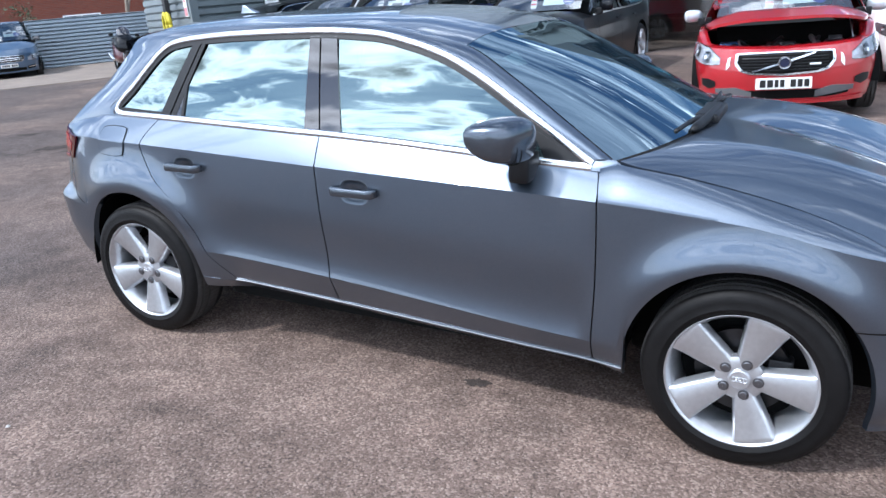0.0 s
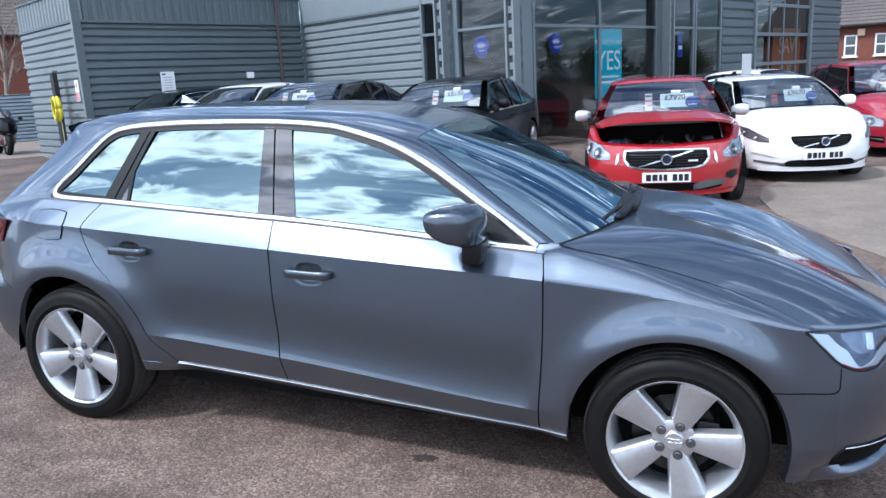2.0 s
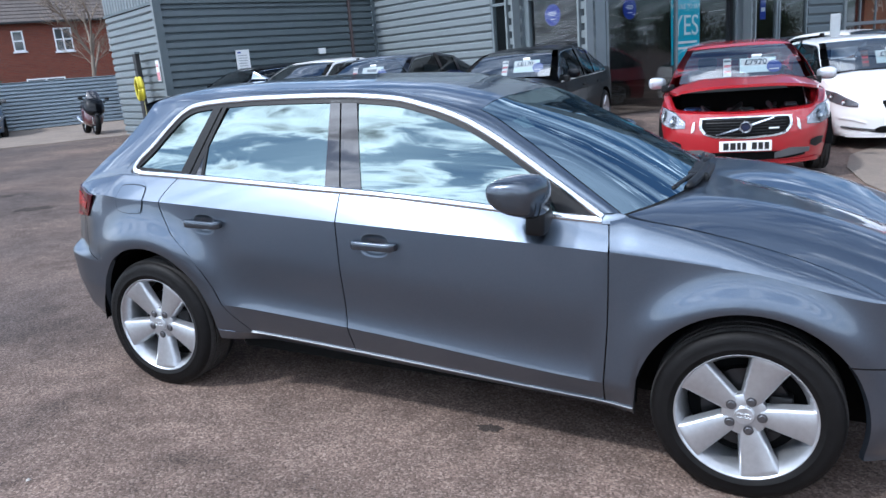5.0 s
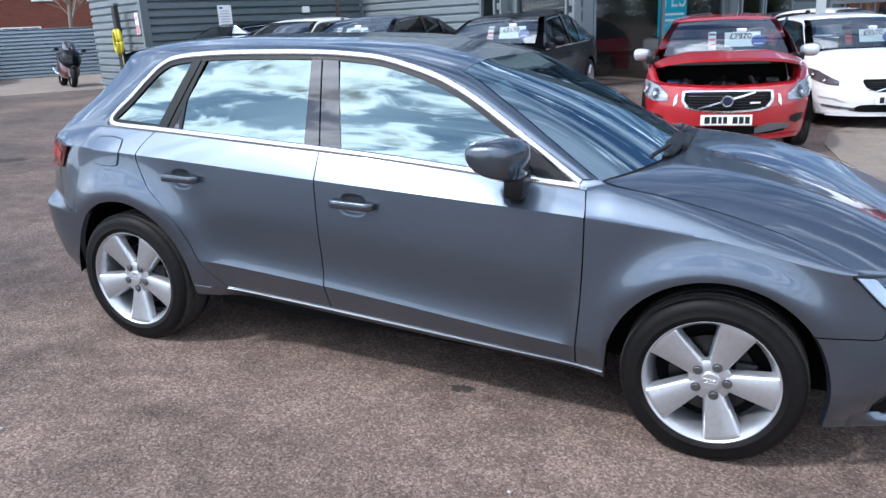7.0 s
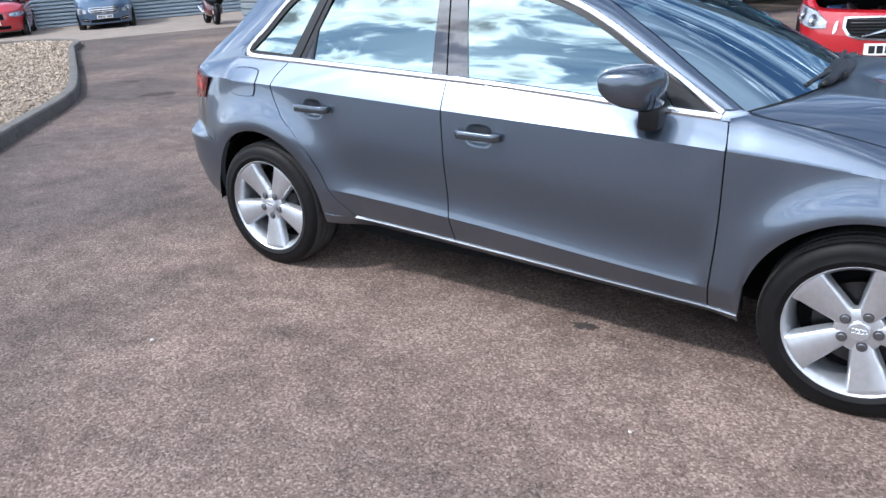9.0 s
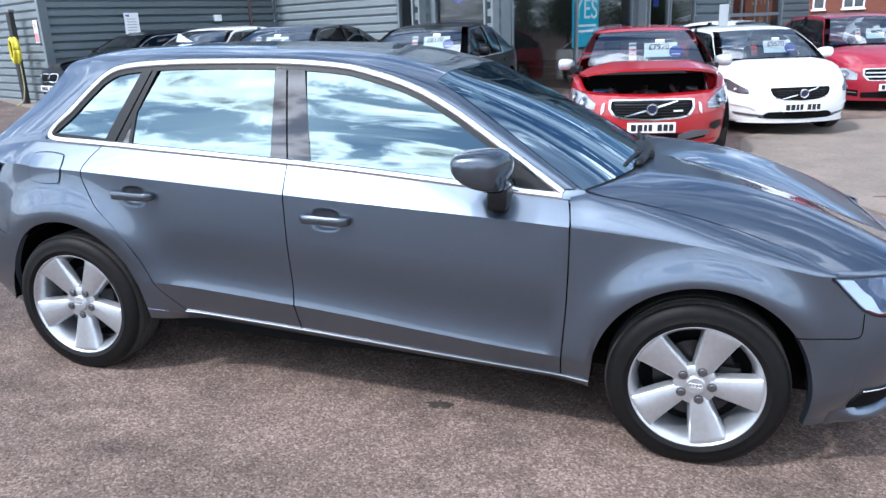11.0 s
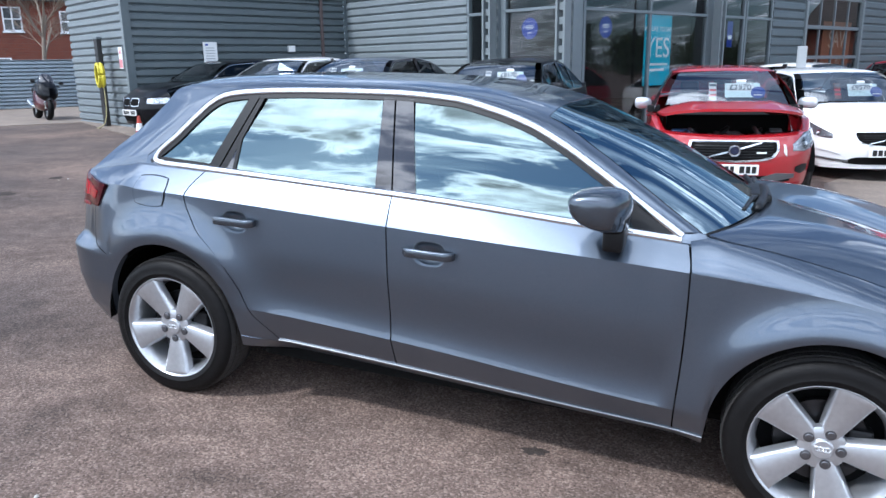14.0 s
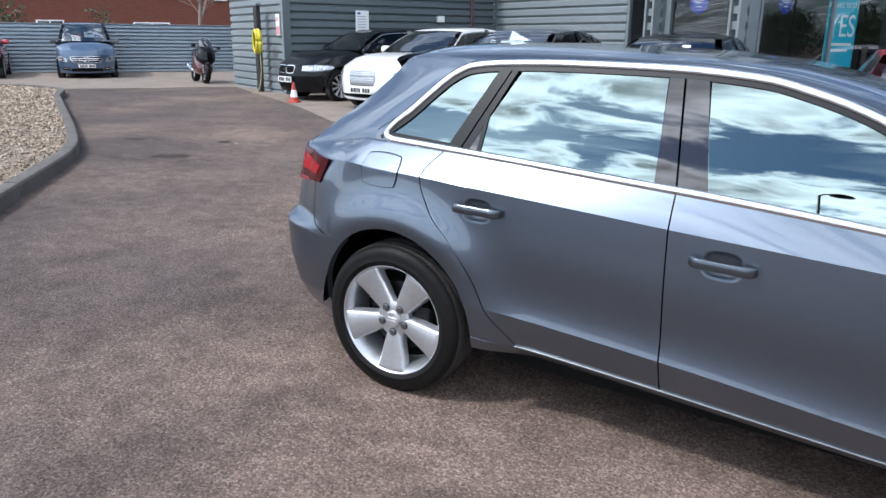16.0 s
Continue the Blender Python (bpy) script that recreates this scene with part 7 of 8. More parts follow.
def front_red(c, fp, wrap, pair, sx, bm_):
    lamp(c, wrap, pair, [sx(-0.72), sx(-0.5), sx(-0.30), sx(-0.17)], [0.68, 0.62, 0.59, 0.60], [0.80, 0.785, 0.755, 0.66])
    fp("grille_rim", [-0.47, -0.42, -0.33, 0, 0.33, 0.42, 0.47], [0.60, 0.53, 0.495, 0.475, 0.495, 0.53, 0.60], [0.705, 0.71, 0.712, 0.715, 0.712, 0.71, 0.705], 0.008, M_CHROME, "bright grille rim")
    g = fp("grille", [-0.44, -0.40, -0.31, 0, 0.31, 0.40, 0.44], [0.61, 0.55, 0.515, 0.497, 0.515, 0.55, 0.61], [0.69, 0.695, 0.697, 0.70, 0.697, 0.695, 0.69], 0.016, M_DARK)
    for z in (0.53, 0.56, 0.59, 0.62, 0.65, 0.68):
        fp("grille_bar", [-0.40, 0, 0.40], [z] * 3, [z + 0.010] * 3, 0.019, M_BLACK, "", g, 3)
    fp("slash", [-0.29, 0.0, 0.28], [0.515, 0.60, 0.683], [0.532, 0.62, 0.70], 0.030, M_CHROME, "silver diagonal bar", g, 3)
    fp("mark", [0.23, 0.33], [0.575, 0.575], [0.59, 0.59], 0.028, M_WHITEP, "", g, 3)
    ring_badge(c, 0.612, 0.05, 0.062)
    for sg in (1, -1):
        fp("daylight_strip", [0.515 * sg, 0.535 * sg, 0.55 * sg], [0.585, 0.555, 0.54], [0.67, 0.66, 0.60], 0.012, M_WHITEP, "pale upright light strip")
    fp("lower_intake", [-0.62, -0.45, 0, 0.45, 0.62], [0.27, 0.245, 0.24, 0.245, 0.27], [0.345, 0.33, 0.33, 0.33, 0.345], 0.008, M_DARK)
    for sg in (1, -1):
        fp("intake_flap", [0.30 * sg, 0.45 * sg, 0.66 * sg], [0.25, 0.27, 0.30], [0.315, 0.36, 0.345], 0.012, M_GREYPL)
        fp("fog_recess", [0.66 * sg, 0.73 * sg, 0.80 * sg], [0.37, 0.34, 0.37], [0.42, 0.445, 0.44], 0.008, M_BLACK)
    fp("lip", [-0.78, -0.5, 0, 0.5, 0.78], [0.19] * 5, [0.235, 0.225, 0.222, 0.225, 0.235], 0.022, bm_)
    plate(c, fp, 0.405, 0.03)


def front_white(c, fp, wrap, pair, sx, bm_):
    lamp(c, wrap, pair, [sx(-0.78), sx(-0.52), sx(-0.30), sx(-0.20)], [0.690, 0.635, 0.590, 0.583], [0.775, 0.745, 0.668, 0.622], M_LAMPRING)
    g = fp("grille", [-0.40, -0.36, -0.24, 0, 0.24, 0.36, 0.40], [0.62, 0.55, 0.50, 0.485, 0.50, 0.55, 0.62], [0.652, 0.655, 0.657, 0.66, 0.657, 0.655, 0.652], 0.008, M_DARK)
    for z in (0.52, 0.55, 0.58, 0.61):
        fp("grille_bar", [-0.33, 0, 0.33], [z] * 3, [z + 0.008] * 3, 0.012, M_BLACK, "", g, 3)
    fp("slash", [-0.25, 0.0, 0.22], [0.505, 0.57, 0.645], [0.517, 0.585, 0.655], 0.024, M_CHROME, "silver diagonal bar", g, 3)
    ring_badge(c, 0.582, 0.04, 0.06)
    fp("lower_intake", [-0.52, -0.40, 0, 0.40, 0.52], [0.262, 0.245, 0.24, 0.245, 0.262], [0.27, 0.335, 0.35, 0.335, 0.27], 0.008, M_DARK)
    for sg in (1, -1):
        fp("side_vent", [0.46 * sg, 0.62 * sg, 0.78 * sg], [0.265, 0.285, 0.31], [0.295, 0.315, 0.335], 0.010, M_GREYPL)
        fp("fog_lamp", [0.60 * sg, 0.74 * sg], [0.288, 0.308], [0.30, 0.322], 0.016, M_CHROME)
        fp("bumper_fold", [0.56 * sg, 0.68 * sg, 0.80 * sg], [0.37, 0.41, 0.43], [0.385, 0.43, 0.455], 0.012, bm_)
    fp("lip", [-0.75, -0.5, 0, 0.5, 0.75], [0.19] * 5, [0.232] * 5, 0.020, bm_)
    plate(c, fp, 0.40, 0.03)


def front_star(c, fp, wrap, pair, sx, bm_):
    lamp(c, wrap, pair, [sx(-0.70), sx(-0.45), sx(-0.26), sx(-0.14)], [0.70, 0.60, 0.56, 0.56], [0.745, 0.76, 0.74, 0.66])
    fp("grille_rim", [-0.50, -0.42, 0, 0.42, 0.50], [0.64, 0.54, 0.53, 0.54, 0.64], [0.735, 0.745, 0.75, 0.745, 0.735], 0.006, M_CHROME)
    g = fp("grille", [-0.47, -0.40, 0, 0.40, 0.47], [0.65, 0.555, 0.545, 0.555, 0.65], [0.722, 0.732, 0.736, 0.732, 0.722], 0.012, M_DARK)
    for z in (0.595, 0.66):
        fp("grille_bar", [-0.45, 0, 0.45], [z] * 3, [z + 0.024] * 3, 0.020, M_CHROME, "", g, 3)
    b_, f_ = lathe([(0.095, 0.01), (0.095, -0.01), (0.08, -0.01), (0.08, 0.01)], 28)
    o = obj("badge_ring", [(y + 0.045, a, d + 0.64) for a, y, d in b_], f_, M_CHROME, c, False, "plain round silver badge")
    fp("lower_intake", [-0.5, 0, 0.5], [0.25, 0.24, 0.25], [0.34, 0.36, 0.34], 0.008, M_DARK)
    for sg in (1, -1):
        fp("side_intake", [0.54 * sg, 0.78 * sg], [0.27, 0.31], [0.38, 0.40], 0.008, M_DARK)
        fp("light_strip", [0.56 * sg, 0.80 * sg], [0.325, 0.355], [0.345, 0.375], 0.018, M_CHROME)
    plate(c, fp, 0.43, 0.03)


def front_twin(c, fp, wrap, pair, sx, bm_):
    lamp(c, wrap, pair, [sx(-0.62), sx(-0.40), sx(-0.22), sx(-0.10)], [0.65, 0.61, 0.60, 0.61], [0.695, 0.715, 0.715, 0.705])
    for sg in (1, -1):
        fp("grille_rim", [0.03 * sg, 0.12 * sg, 0.27 * sg, 0.30 * sg], [0.56, 0.54, 0.56, 0.62], [0.70, 0.715, 0.71, 0.68], 0.010, M_CHROME)
        fp("grille", [0.045 * sg, 0.13 * sg, 0.255 * sg, 0.28 * sg], [0.572, 0.556, 0.572, 0.625], [0.69, 0.70, 0.695, 0.67], 0.016, M_DARK)
        fp("side_intake", [0.42 * sg, 0.74 * sg], [0.28, 0.30], [0.36, 0.38], 0.008, M_DARK)
    fp("lower_intake", [-0.36, 0, 0.36], [0.26, 0.25, 0.26], [0.35, 0.36, 0.35], 0.008, M_DARK)
    plate(c, fp, 0.43, 0.03)


def front_mesh(c, fp, wrap, pair, sx, bm_):
    lamp(c, wrap, pair, [sx(-0.70), sx(-0.48), sx(-0.28), sx(-0.16)], [0.68, 0.63, 0.60, 0.62], [0.71, 0.735, 0.715, 0.67])
    fp("grille_rim", [-0.33, -0.27, 0, 0.27, 0.33], [0.56, 0.45, 0.44, 0.45, 0.56], [0.70, 0.725, 0.73, 0.725, 0.70], 0.008, M_CHROME)
    g = fp("grille", [-0.31, -0.255, 0, 0.255, 0.31], [0.565, 0.465, 0.455, 0.465, 0.565], [0.69, 0.712, 0.716, 0.712, 0.69], 0.014, M_ALLOYD)
    for z in np.linspace(0.48, 0.70, 8):
        fp("grille_bar", [-0.27, 0, 0.27], [z] * 3, [z + 0.008] * 3, 0.020, M_CHROME, "", g, 3)
    fp("lower_intake", [-0.6, 0, 0.6], [0.25, 0.235, 0.25], [0.29, 0.31, 0.29], 0.008, M_DARK)
    plate(c, fp, 0.37, 0.03)


def front_plain(c, fp, wrap, pair, sx, bm_):
    lamp(c, wrap, pair, [sx(-0.62), sx(-0.40), sx(-0.22), sx(-0.12)], [0.64, 0.60, 0.58, 0.60], [0.70, 0.72, 0.71, 0.68])
    fp("grille", [-0.36, 0, 0.36], [0.52, 0.50, 0.52], [0.68, 0.69, 0.68], 0.008, M_DARK)
    fp("lower_intake", [-0.5, 0, 0.5], [0.25, 0.24, 0.25], [0.34, 0.35, 0.34], 0.008, M_DARK)
    plate(c, fp, 0.42, 0.03)


SALOON = dict(L=4.63, W=1.86, H=1.48, fo=0.90, wb=2.78, R=0.325, z_sh=0.93, z_nose=0.735, z_tail=1.02, x_cowl=-1.22, z_cowl=1.02, x_rf=-1.98, x_rr=-3.35, x_deck=-4.15, z_deck=1.06)


def at_nose(x, y, heading):
    return Matrix.Translation((x, y, float(ground_z(x)))) @ Matrix.Rotation(radians(heading), 4, "Z")


parked_car("saloon_car", "bright red saloon with its bonnet raised, on asphalt", M_RED, at_nose(2.385, 5.20, -84.6),
           dict(SALOON, open=18, front=front_red, price="£7970", mirror=M_MIRGREY, slip=M_WHITEP))
parked_car("hatchback_car", "white five-door hatchback with a black grille", M_WHITE, at_nose(4.34, 7.86, -74) @ Matrix.Scale(1.03, 4),
           dict(SALOON, L=4.37, W=1.80, H=1.45, fo=0.92, wb=2.65, z_sh=0.93, z_nose=0.68, z_tail=1.0, x_cowl=-1.10, z_cowl=0.99, x_rf=-1.85, x_rr=-3.3, x_deck=-4.15, z_deck=1.05, front=front_white, price="£9570", slip=M_ORANGE, crown=0.05))
parked_car("crossover_car", "dark red family car with a chrome-barred grille", M_DKRED, at_nose(6.30, 11.10, -80),
           dict(SALOON, L=4.53, W=1.84, H=1.66, fo=0.85, wb=2.75, z_sh=1.0, z_nose=0.80, x_cowl=-1.12, z_cowl=1.10, x_rf=-1.75, x_rr=-3.6, x_deck=-4.35, z_deck=1.12, front=front_star, price="", R=0.34))
NAVY = dict(SALOON, L=4.70, W=1.84, H=1.45, front=front_plain, pillars=(0.5, 0.74))
parked_car("estate_car", "black estate car with twin grilles beside the ribbed wall", M_BLACKP, at_nose(-8.85, 8.52, -110),
           dict(SALOON, L=4.62, W=1.81, H=1.44, fo=0.78, wb=2.81, R=0.318, z_nose=0.72, z_sh=0.92, x_cowl=-1.30, z_cowl=0.99, x_rf=-2.05, x_rr=-4.1, x_deck=-4.5, z_deck=1.05, front=front_twin, spokes=10, style="thin", pillars=(0.42, 0.62, 0.8)))
parked_car("saloon_car", "white saloon with a tall mesh grille", M_WHITE, at_nose(-6.26, 7.54, -98),
           dict(SALOON, L=4.96, W=1.88, H=1.46, fo=0.87, wb=2.91, z_nose=0.735, x_cowl=-1.45, z_cowl=1.0, x_rf=-2.2, x_rr=-3.6, x_deck=-4.5, z_deck=1.05, front=front_mesh))
parked_car("saloon_car", "dark blue saloon with a blue card in its windscreen", M_NAVY, at_nose(-3.65, 6.30, -93), dict(NAVY, price="", card_y=0.05))
parked_car("saloon_car", "black saloon with a price card in its windscreen", M_BLACKP, at_nose(-1.10, 6.20, -92), dict(NAVY, price="£8170", H=1.46, card_y=0.25))
parked_car("hatchback_car", "dark blue hatchback with a dark windscreen", M_NAVY, at_nose(8.75, 12.2, -82), dict(NAVY, L=4.2, x_rr=-3.3, x_deck=-4.0, price=""))
parked_car("van", "pale blue van with a dark windscreen before the fence", M_VAN, at_nose(-18.65, 10.97, -36) @ Matrix.Scale(0.87, 4),
           dict(SALOON, cat="van", L=4.76, W=1.92, H=1.88, fo=0.92, wb=3.2, R=0.33, z_sh=1.12, z_nose=0.93, z_tail=1.2, x_cowl=-0.78, z_cowl=1.20, x_rf=-1.55, x_rr=-4.45, x_deck=-4.70, z_deck=1.25, yr=0.64, front=front_star, mirror=M_GREYPL, pillars=(0.42, 0.7), price="", slip=M_ORANGE))
parked_car("hatchback_car", "red hatchback parked before the fence", M_RED, at_nose(-20.6, 8.55, -34), dict(NAVY, L=4.0, fo=0.8, wb=2.5, x_rr=-3.2, x_deck=-3.8))
parked_car("hatchback_car", "pale silver hatchback parked before the fence", M_SILVERP, at_nose(-20.4, 6.0, -36), dict(NAVY, L=4.1, fo=0.8, wb=2.5, x_rr=-3.2, x_deck=-3.9))
for k, (x, y, mt, lb) in enumerate(((9.6, 21.0, M_SILVERP, "silver"), (12.2, 21.6, M_NAVY, "dark blue"), (14.8, 22.3, M_VAN, "pale blue"), (11.2, 27.5, M_SILVERP, "silver"), (14.0, 28.2, M_NAVY, "dark blue"))):
    parked_car("hatchback_car", lb + " hatchback in the further car park", mt, at_nose(x, y, -98 + 3 * k), dict(NAVY, L=4.2, H=1.5, x_rr=-3.3, x_deck=-4.0))
parked_car("crossover_car", "white crossover standing inside the showroom", M_WHITE, Matrix.Translation((1.9, 19.0, -0.3)) @ Matrix.Rotation(radians(140), 4, "Z"), dict(NAVY, L=4.5, H=1.65, z_sh=1.0))


# ---- motorbike ----
bike = thing("motorbike", "dark red and black motorbike on its stand on concrete", "motorbike", Matrix.Translation((-14.2, 11.35, float(ground_z(-14.2)) + 0.01)) @ Matrix.Rotation(radians(-30), 4, "Z") @ Matrix.Rotation(radians(-7), 4, "X") @ Matrix.Scale(0.88, 4))
M_BIKERED = paint("bike_red", (0.07, 0.010, 0.012))
for x, w in ((0.0, 0.105), (-1.42, 0.12)):
    tv, tf = lathe([(0.22, -w * 0.55), (0.27, -w * 0.8), (0.31, -w * 0.5), (0.318, 0), (0.31, w * 0.5), (0.27, w * 0.8), (0.22, w * 0.55)], 40)
    ty = obj("bike_tyre", tv, tf, M_TYRE, bike)
    ty.location = (x, 0, 0.318)
    rv, rf_ = lathe([(0.225, -0.04), (0.235, -0.045), (0.20, -0.02), (0.20, 0.02), (0.235, 0.045), (0.225, 0.04)], 32)
    obj("bike_rim", rv, rf_, M_ALLOY, ty)
    for k in range(5):
        a = 2 * math.pi * k / 5
        tube("bike_spoke", [(0, 0, 0), (0.2 * math.cos(a), 0, 0.2 * math.sin(a))], 0.018, M_ALLOY, ty, 6)
for y in (-0.09, 0.09):
    tube("fork", [(0.0, y, 0.32), (-0.16, y, 0.72), (-0.27, y, 1.0)], 0.026, M_CHROME, bike)
tube("exhaust", spline([(-0.55, -0.14, 0.35), (-1.0, -0.20, 0.36), (-1.55, -0.25, 0.52)], 12), [0.03] * 4 + [0.055] * 8, M_CHROME, bike, 10)
tube("handlebar", [(-0.30, -0.36, 0.98), (-0.24, -0.12, 1.03), (-0.24, 0.12, 1.03), (-0.30, 0.36, 0.98)], 0.018, M_BLACK, bike)


def blob(nm, c, r, mat, ex=0.8, shear=0.0, lab=""):
    n, m = 22, 14
    P = np.zeros((n, m, 3))
    for i in range(n):
        a = 2 * math.pi * i / (n - 1)
        for j in range(m):
            b = -math.pi / 2 + math.pi * j / (m - 1)
            f = lambda q: np.sign(q) * abs(q) ** ex
            x, y, z = f(math.cos(b)) * f(math.cos(a)) * r[0], f(math.cos(b)) * f(math.sin(a)) * r[1], f(math.sin(b)) * r[2]
            P[i, j] = (c[0] + x + shear * z, c[1] + y, c[2] + z)
    return sheet(nm, P, mat, bike, None, False, lab)


blob("fairing", (-0.30, 0, 0.86), (0.32, 0.30, 0.30), M_BLACKP, 0.8, -0.5)
blob("side_fairing", (-0.56, 0, 0.58), (0.50, 0.29, 0.34), M_BIKERED, 0.7, -0.3)
blob("fuel_tank", (-0.72, 0, 0.88), (0.30, 0.18, 0.16), M_BIKERED)
blob("seat", (-1.20, 0, 0.84), (0.42, 0.20, 0.13), M_BLACK, 0.8)
blob("tail_unit", (-1.52, 0, 0.86), (0.22, 0.11, 0.08), M_BIKERED, 0.8)
blob("engine", (-0.68, 0, 0.42), (0.25, 0.17, 0.18), M_ALLOYD, 0.6)
blob("front_mudguard", (0.02, 0, 0.60), (0.22, 0.07, 0.06), M_BLACKP)
blob("headlamp", (-0.05, 0, 0.86), (0.05, 0.13, 0.06), M_DRL)
blob("wind_screen", (-0.33, 0, 1.16), (0.10, 0.20, 0.20), M_GLOSSB, 0.9, -0.7)
for y in (-0.38, 0.38):
    blob("bike_mirror", (-0.24, y, 1.10), (0.03, 0.07, 0.045), M_BLACK)
part("top_box", box_bm(-1.70, 0.16, 0.50, -1.35, 0.32, 0.70, 0.03), M_WHITEP, bike)

# ---- traffic cone ----
cone = thing("traffic_cone", "orange and white traffic cone on concrete", "traffic cone", Matrix.Translation((-8.35, 8.18, float(ground_z(-8.3)) + 0.012)) @ Matrix.Rotation(radians(20), 4, "Z") @ Matrix.Scale(0.8, 4))
M_CONE = material("cone_orange", (0.40, 0.05, 0.03), 0.5, var=0.15, scale=20)


def cone_ring(nm, z0, z1, mat):
    r = lambda z: 0.115 - 0.090 * z / 0.48
    v, f = lathe([(r(z0), z0), (r(z1), z1)], 24)
    obj(nm, [(x, z, y) for x, y, z in v], f, mat, cone)


part("base", box_bm(-0.135, -0.135, 0, 0.135, 0.135, 0.035, 0.01), M_CONE, cone)
cone_ring("lower_band", 0.03, 0.13, M_CONE)
cone_ring("white_band", 0.13, 0.30, M_WHITEP)
cone_ring("upper_band", 0.30, 0.48, M_CONE)

# ---- trees, shrubs and the street lamp ----
M_BARK = material("grey_bark", (0.20, 0.165, 0.13), 0.9, var=0.3, scale=12)
M_LEAF = material("dark_leaves", (0.045, 0.065, 0.03), 0.8, var=0.3, scale=3)
M_TWIG = material("bare_twigs", (0.24, 0.185, 0.14), 0.9)


def bare_tree(x, y, h, seed, label):
    r_ = random.Random(seed)
    t = thing("bare_tree", label, "tree", Matrix.Translation((x, y, float(ground_z(x)))))
    verts, faces = [], []

    def limb(p, d, ln, rad, depth, vs, fs):
        pts = [Vector(p)]
        for i in range(4):
            d = (d + Vector((r_.uniform(-1, 1), r_.uniform(-1, 1), r_.uniform(-0.3, 0.7))) * 0.16).normalized()
            pts.append(pts[-1] + d * ln / 4)
        n = 6 if depth < 2 else 3
        b = len(vs)
        for i, q in enumerate(pts):
            a = d.orthogonal().normalized()
            c_ = d.cross(a)
            rr = rad * (1 - 0.5 * i / 4)
            for k in range(n):
                th = 2 * math.pi * k / n
                vs.append(tuple(q + (a * math.cos(th) + c_ * math.sin(th)) * rr))
        for i in range(4):
            for k in range(n):
                fs.append((b + i * n + k, b + i * n + (k + 1) % n, b + (i + 1) * n + (k + 1) % n, b + (i + 1) * n + k))
        if depth < 5:
            for k in range(4 if depth < 3 else 5):
                q = pts[r_.randint(1, 4)] if depth else pts[r_.randint(2, 4)]
                a = r_.uniform(0, 6.28)
                nd = (d * 0.9 + Vector((math.cos(a), math.sin(a), r_.uniform(-0.1, 0.5))) * 0.75).normalized()
                limb(q, nd, ln * r_.uniform(0.5, 0.72), rad * 0.5, depth + 1, *( (tv_, tf_) if depth >= 1 else (verts, faces)))

    tv_, tf_ = [], []
    limb((0, 0, -0.1), Vector((0, 0, 1)), h * 0.42, 0.11, 0, verts, faces)
    obj("trunk", verts, faces, M_BARK, t)
    obj("crown", tv_, tf_, M_TWIG, t)


bare_tree(-23.6, 19.6, 8.5, 5, "bare young tree behind the fence")


def leafy(name, x, y, z, w, h, n, seed, label, cat, trunk=True, conic=False):
    """A tree or shrub: trunk, limbs and a crown of many small leaves in clumps."""
    r_ = random.Random(seed)
    t = thing(name, label, cat, Matrix.Translation((x, y, z)))
    if trunk:
        tube("trunk", spline([(0, 0, -0.2), (0.1, 0, h * 0.3), (0, 0.1, h * 0.8)], 8), [0.3, 0.26, 0.22, 0.2, 0.16, 0.12, 0.08, 0.04], M_BARK, t, 8)
    cl = []
    for _ in range(46):
        q = r_.random()
        zz = (0.15 + 0.85 * q) * h
        rr = w * ((1 - q) * 0.95 + 0.08 if conic else math.sin(math.pi * min(1, 0.12 + q * 0.85)) ** 0.6) * math.sqrt(r_.random())
        a = r_.uniform(0, 6.28)
        cl.append((rr * math.cos(a), rr * math.sin(a), zz))
    v, f = [], []
    for _ in range(n):
        c_ = cl[r_.randrange(46)]
        s_ = w * 0.2
        p = Vector((c_[0] + r_.gauss(0, s_), c_[1] + r_.gauss(0, s_), max(0.05, c_[2] + r_.gauss(0, s_ * 0.8))))
        a, b = Vector((r_.uniform(-1, 1), r_.uniform(-1, 1), r_.uniform(-1, 1))).normalized(), Vector((r_.uniform(-1, 1), r_.uniform(-1, 1), r_.uniform(-1, 1))).normalized()
        k = w * r_.uniform(0.03, 0.07)
        i = len(v)
        v += [tuple(p + a * k), tuple(p + b * k), tuple(p - a * k), tuple(p - b * k)]
        f.append((i, i + 1, i + 2, i + 3))
    obj("crown", v, f, M_LEAF, t, False)


for k, (x, y, w, h, co) in enumerate(((62, 40, 2.0, 5.5, True), (75, 52, 3.2, 4.2, False), (88, 60, 4.0, 5.0, False), (60, 55, 2.8, 3.6, False), (80, 38, 3.4, 4.0, False), (95, 75, 4.5, 6, False))):
    leafy("tree", x, y, -0.3, w, h, 2600, 20 + k, "dark evergreen tree beyond the car park" if co else "dark rounded tree beyond the car park", "tree", True, co)
leafy("shrub", -25.4, 12.2, 0.5, 1.3, 1.9, 900, 3, "straggling shrub behind the fence", "shrub", False)
leafy("shrub", -23.2, 14.8, 0.6, 0.8, 1.7, 500, 4, "straggling shrub behind the fence", "shrub", False)


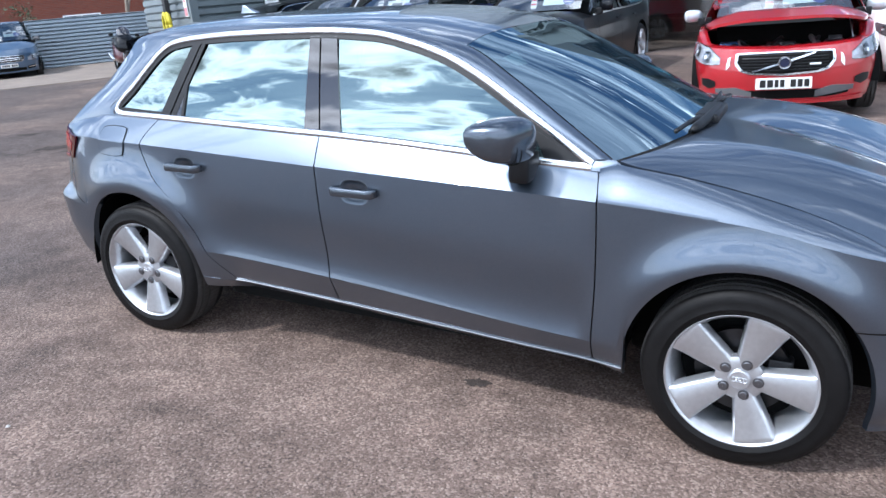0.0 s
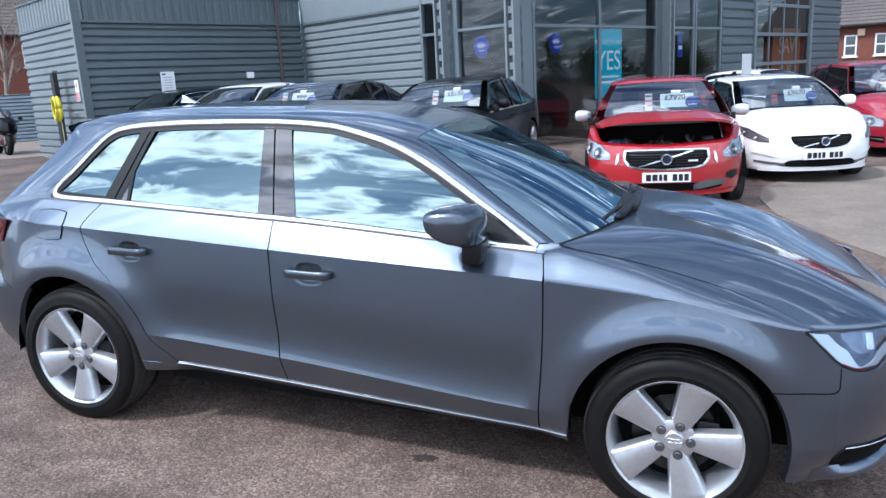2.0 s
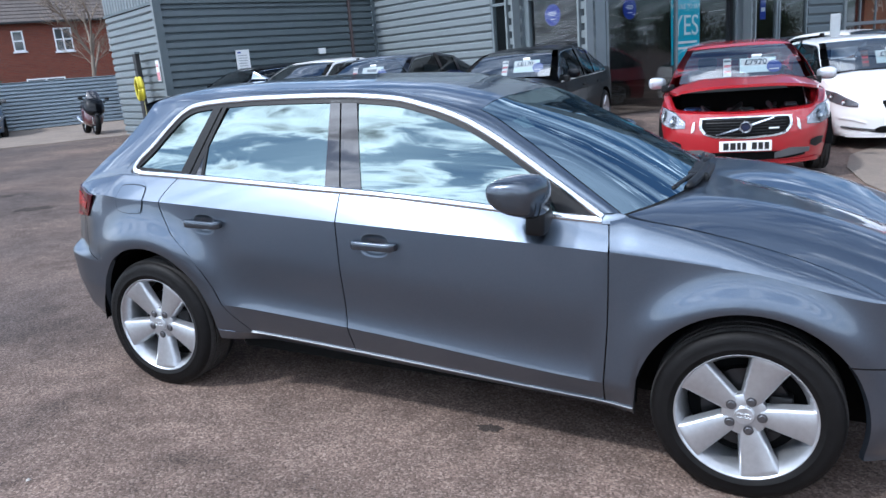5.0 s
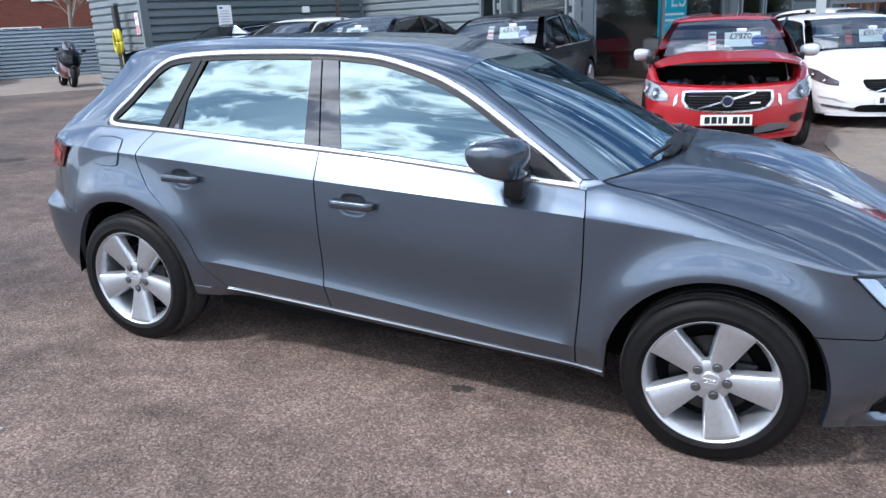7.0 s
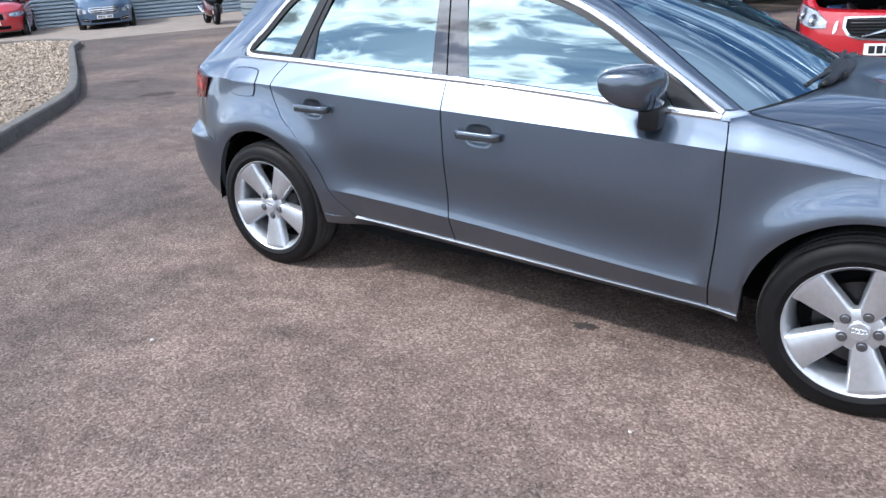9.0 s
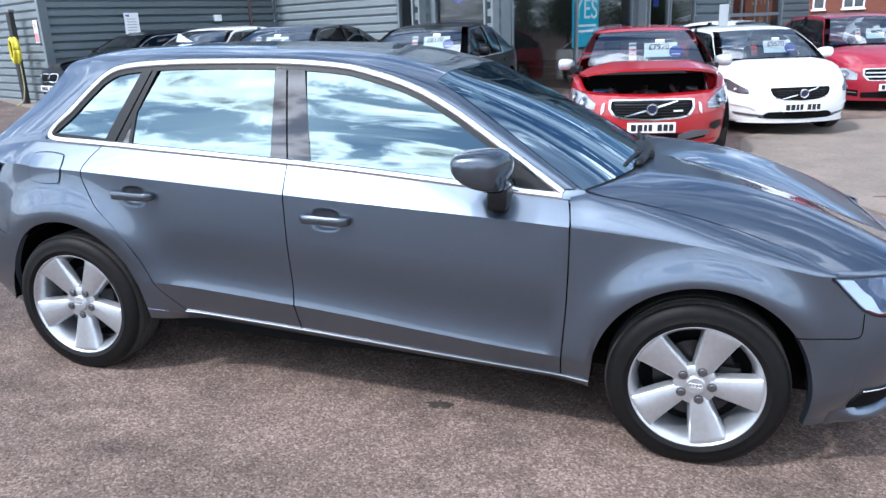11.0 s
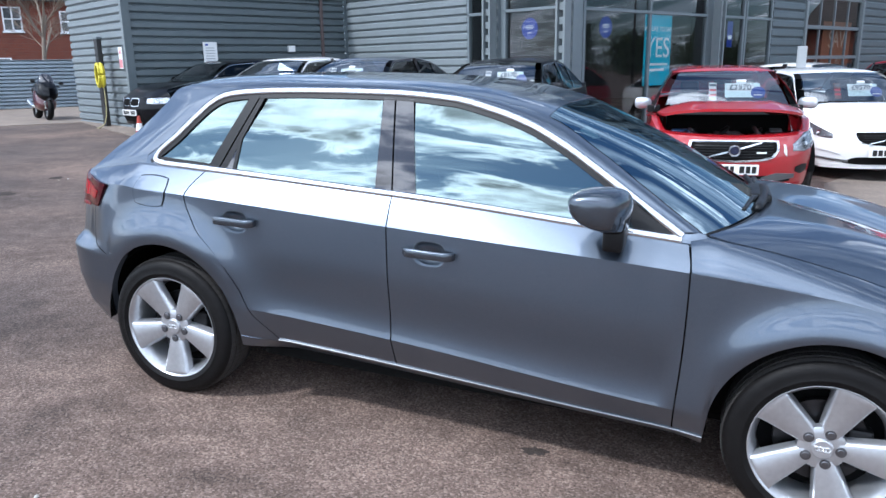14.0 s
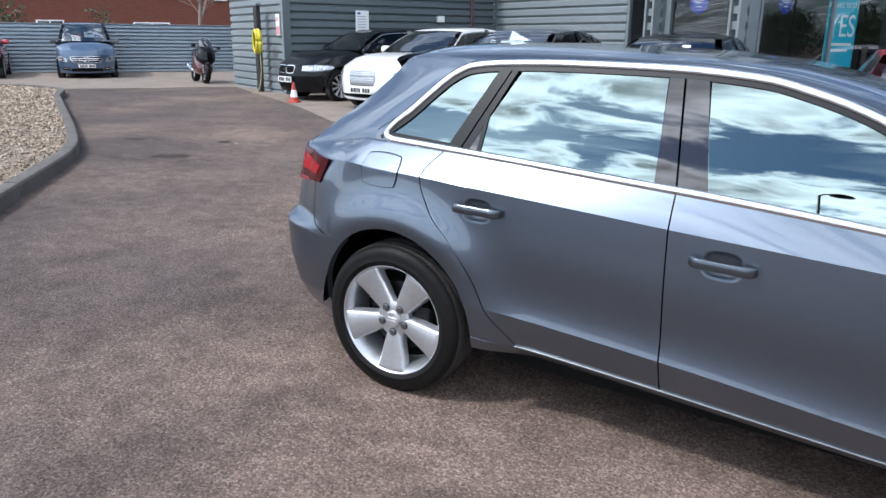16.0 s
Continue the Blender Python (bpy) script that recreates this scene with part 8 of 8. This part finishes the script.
def street_lamp(x, y, h, ang):
    l = thing("street_lamp", "black street lamp on a plain steel pole", "street lamp", Matrix.Translation((x, y, float(ground_z(x)))) @ Matrix.Rotation(radians(ang), 4, "Z"))
    tube("pole", [(0, 0, 0), (0, 0, h * 0.5), (0, 0, h)], [0.085, 0.07, 0.055], M_POST, l, 10)
    tube("arm", spline([(0, 0, h - 0.05), (0.18, 0, h + 0.12), (0.45, 0, h + 0.15)], 8), 0.04, M_POST, l, 8)
    hv, hf = lathe([(0.001, -0.03), (0.15, -0.03), (0.23, 0.0), (0.20, 0.06), (0.10, 0.12), (0.001, 0.14)], 20)
    obj("lamp_head", [(0.72 + a * 1.9, d * 0.9, h + 0.11 + y) for a, y, d in hv], hf, M_POST, l)


street_lamp(2.45, -22.3, 13.8, 0)
street_lamp(26, 27, 6.5, 200)

# ---- grit, stains and iron covers on the yard ----
M_IRON = material("rusty_iron", (0.06, 0.045, 0.04), 0.7, 0.4, var=0.4, scale=30, bump=0.3, bscale=60)
for x, y, r in ((4.50, 3.80, 0.28),):
    cv, cf = lathe([(r, -0.008), (r, 0.012), (r * 0.9, 0.012), (r * 0.88, 0.009), (0.001, 0.010)], 32)
    mh = obj("manhole_cover", [(a, c_, b) for a, b, c_ in cv], [f[::-1] for f in cf], M_IRON, None, False)
    mh.location = (x, y, float(ground_z(x)) + 0.006)
    tagged(mh, "round rusty iron cover set in the concrete", "manhole cover")
M_STAIN = material("dark_oil_stain", (0.052, 0.042, 0.037), 0.92, var=0.5, scale=30, spec=0.15, bump=0.3, bscale=120)


def stain(x, y, r, seed, label):
    r_ = random.Random(seed)
    ph = [r_.uniform(0, 6.28) for _ in range(4)]
    n = 40
    pts = [(x, y, float(yard_z(x)) + 0.005)]
    for k in range(n):
        a = 2 * math.pi * k / n
        q = r * (1 + 0.22 * math.sin(2 * a + ph[0]) + 0.15 * math.sin(5 * a + ph[1]) + 0.12 * math.sin(9 * a + ph[2]))
        px, py = x + q * math.cos(a) * 1.3, y + q * math.sin(a)
        pts.append((px, py, float(yard_z(px)) + 0.004))
    tagged(obj("stain", pts, [(0, k + 1, (k + 1) % n + 1) for k in range(n)], M_STAIN, None, False), label, "stain", kind="structure")


stain(1.635, -0.72, 0.034, 1, "small dark oil spot on the asphalt")
stain(-5.01, 2.3, 0.15, 2, "dark oil stain on the asphalt")
stain(-6.47, 2.97, 0.11, 3, "dark oil stain on the asphalt")
stain(-5.35, 3.42, 0.08, 5, "dark oil stain on the asphalt")
rg = random.Random(11)
M_CHIP = material("pale_stone_chip", (0.42, 0.40, 0.37), 0.8, var=0.2, scale=20)
for k in range(20):
    x, y = rg.uniform(-5.5, 3.2), rg.uniform(-2.4, 3.5)
    if -0.9 < x < 3.6 and y > -1.05:
        continue
    r = rg.uniform(0.006, 0.014)
    bm = bmesh.new()
    bmesh.ops.create_icosphere(bm, subdivisions=1, radius=r)
    for v_ in bm.verts:
        v_.co *= rg.uniform(0.7, 1.15)
        v_.co.z *= 0.6
    ch = part("stone_chip", bm, M_CHIP)
    ch.location = (x, y, float(ground_z(x)) + r * 0.35)
    tagged(ch, "small pale stone chip lying on the asphalt", "stone", "stone chips")
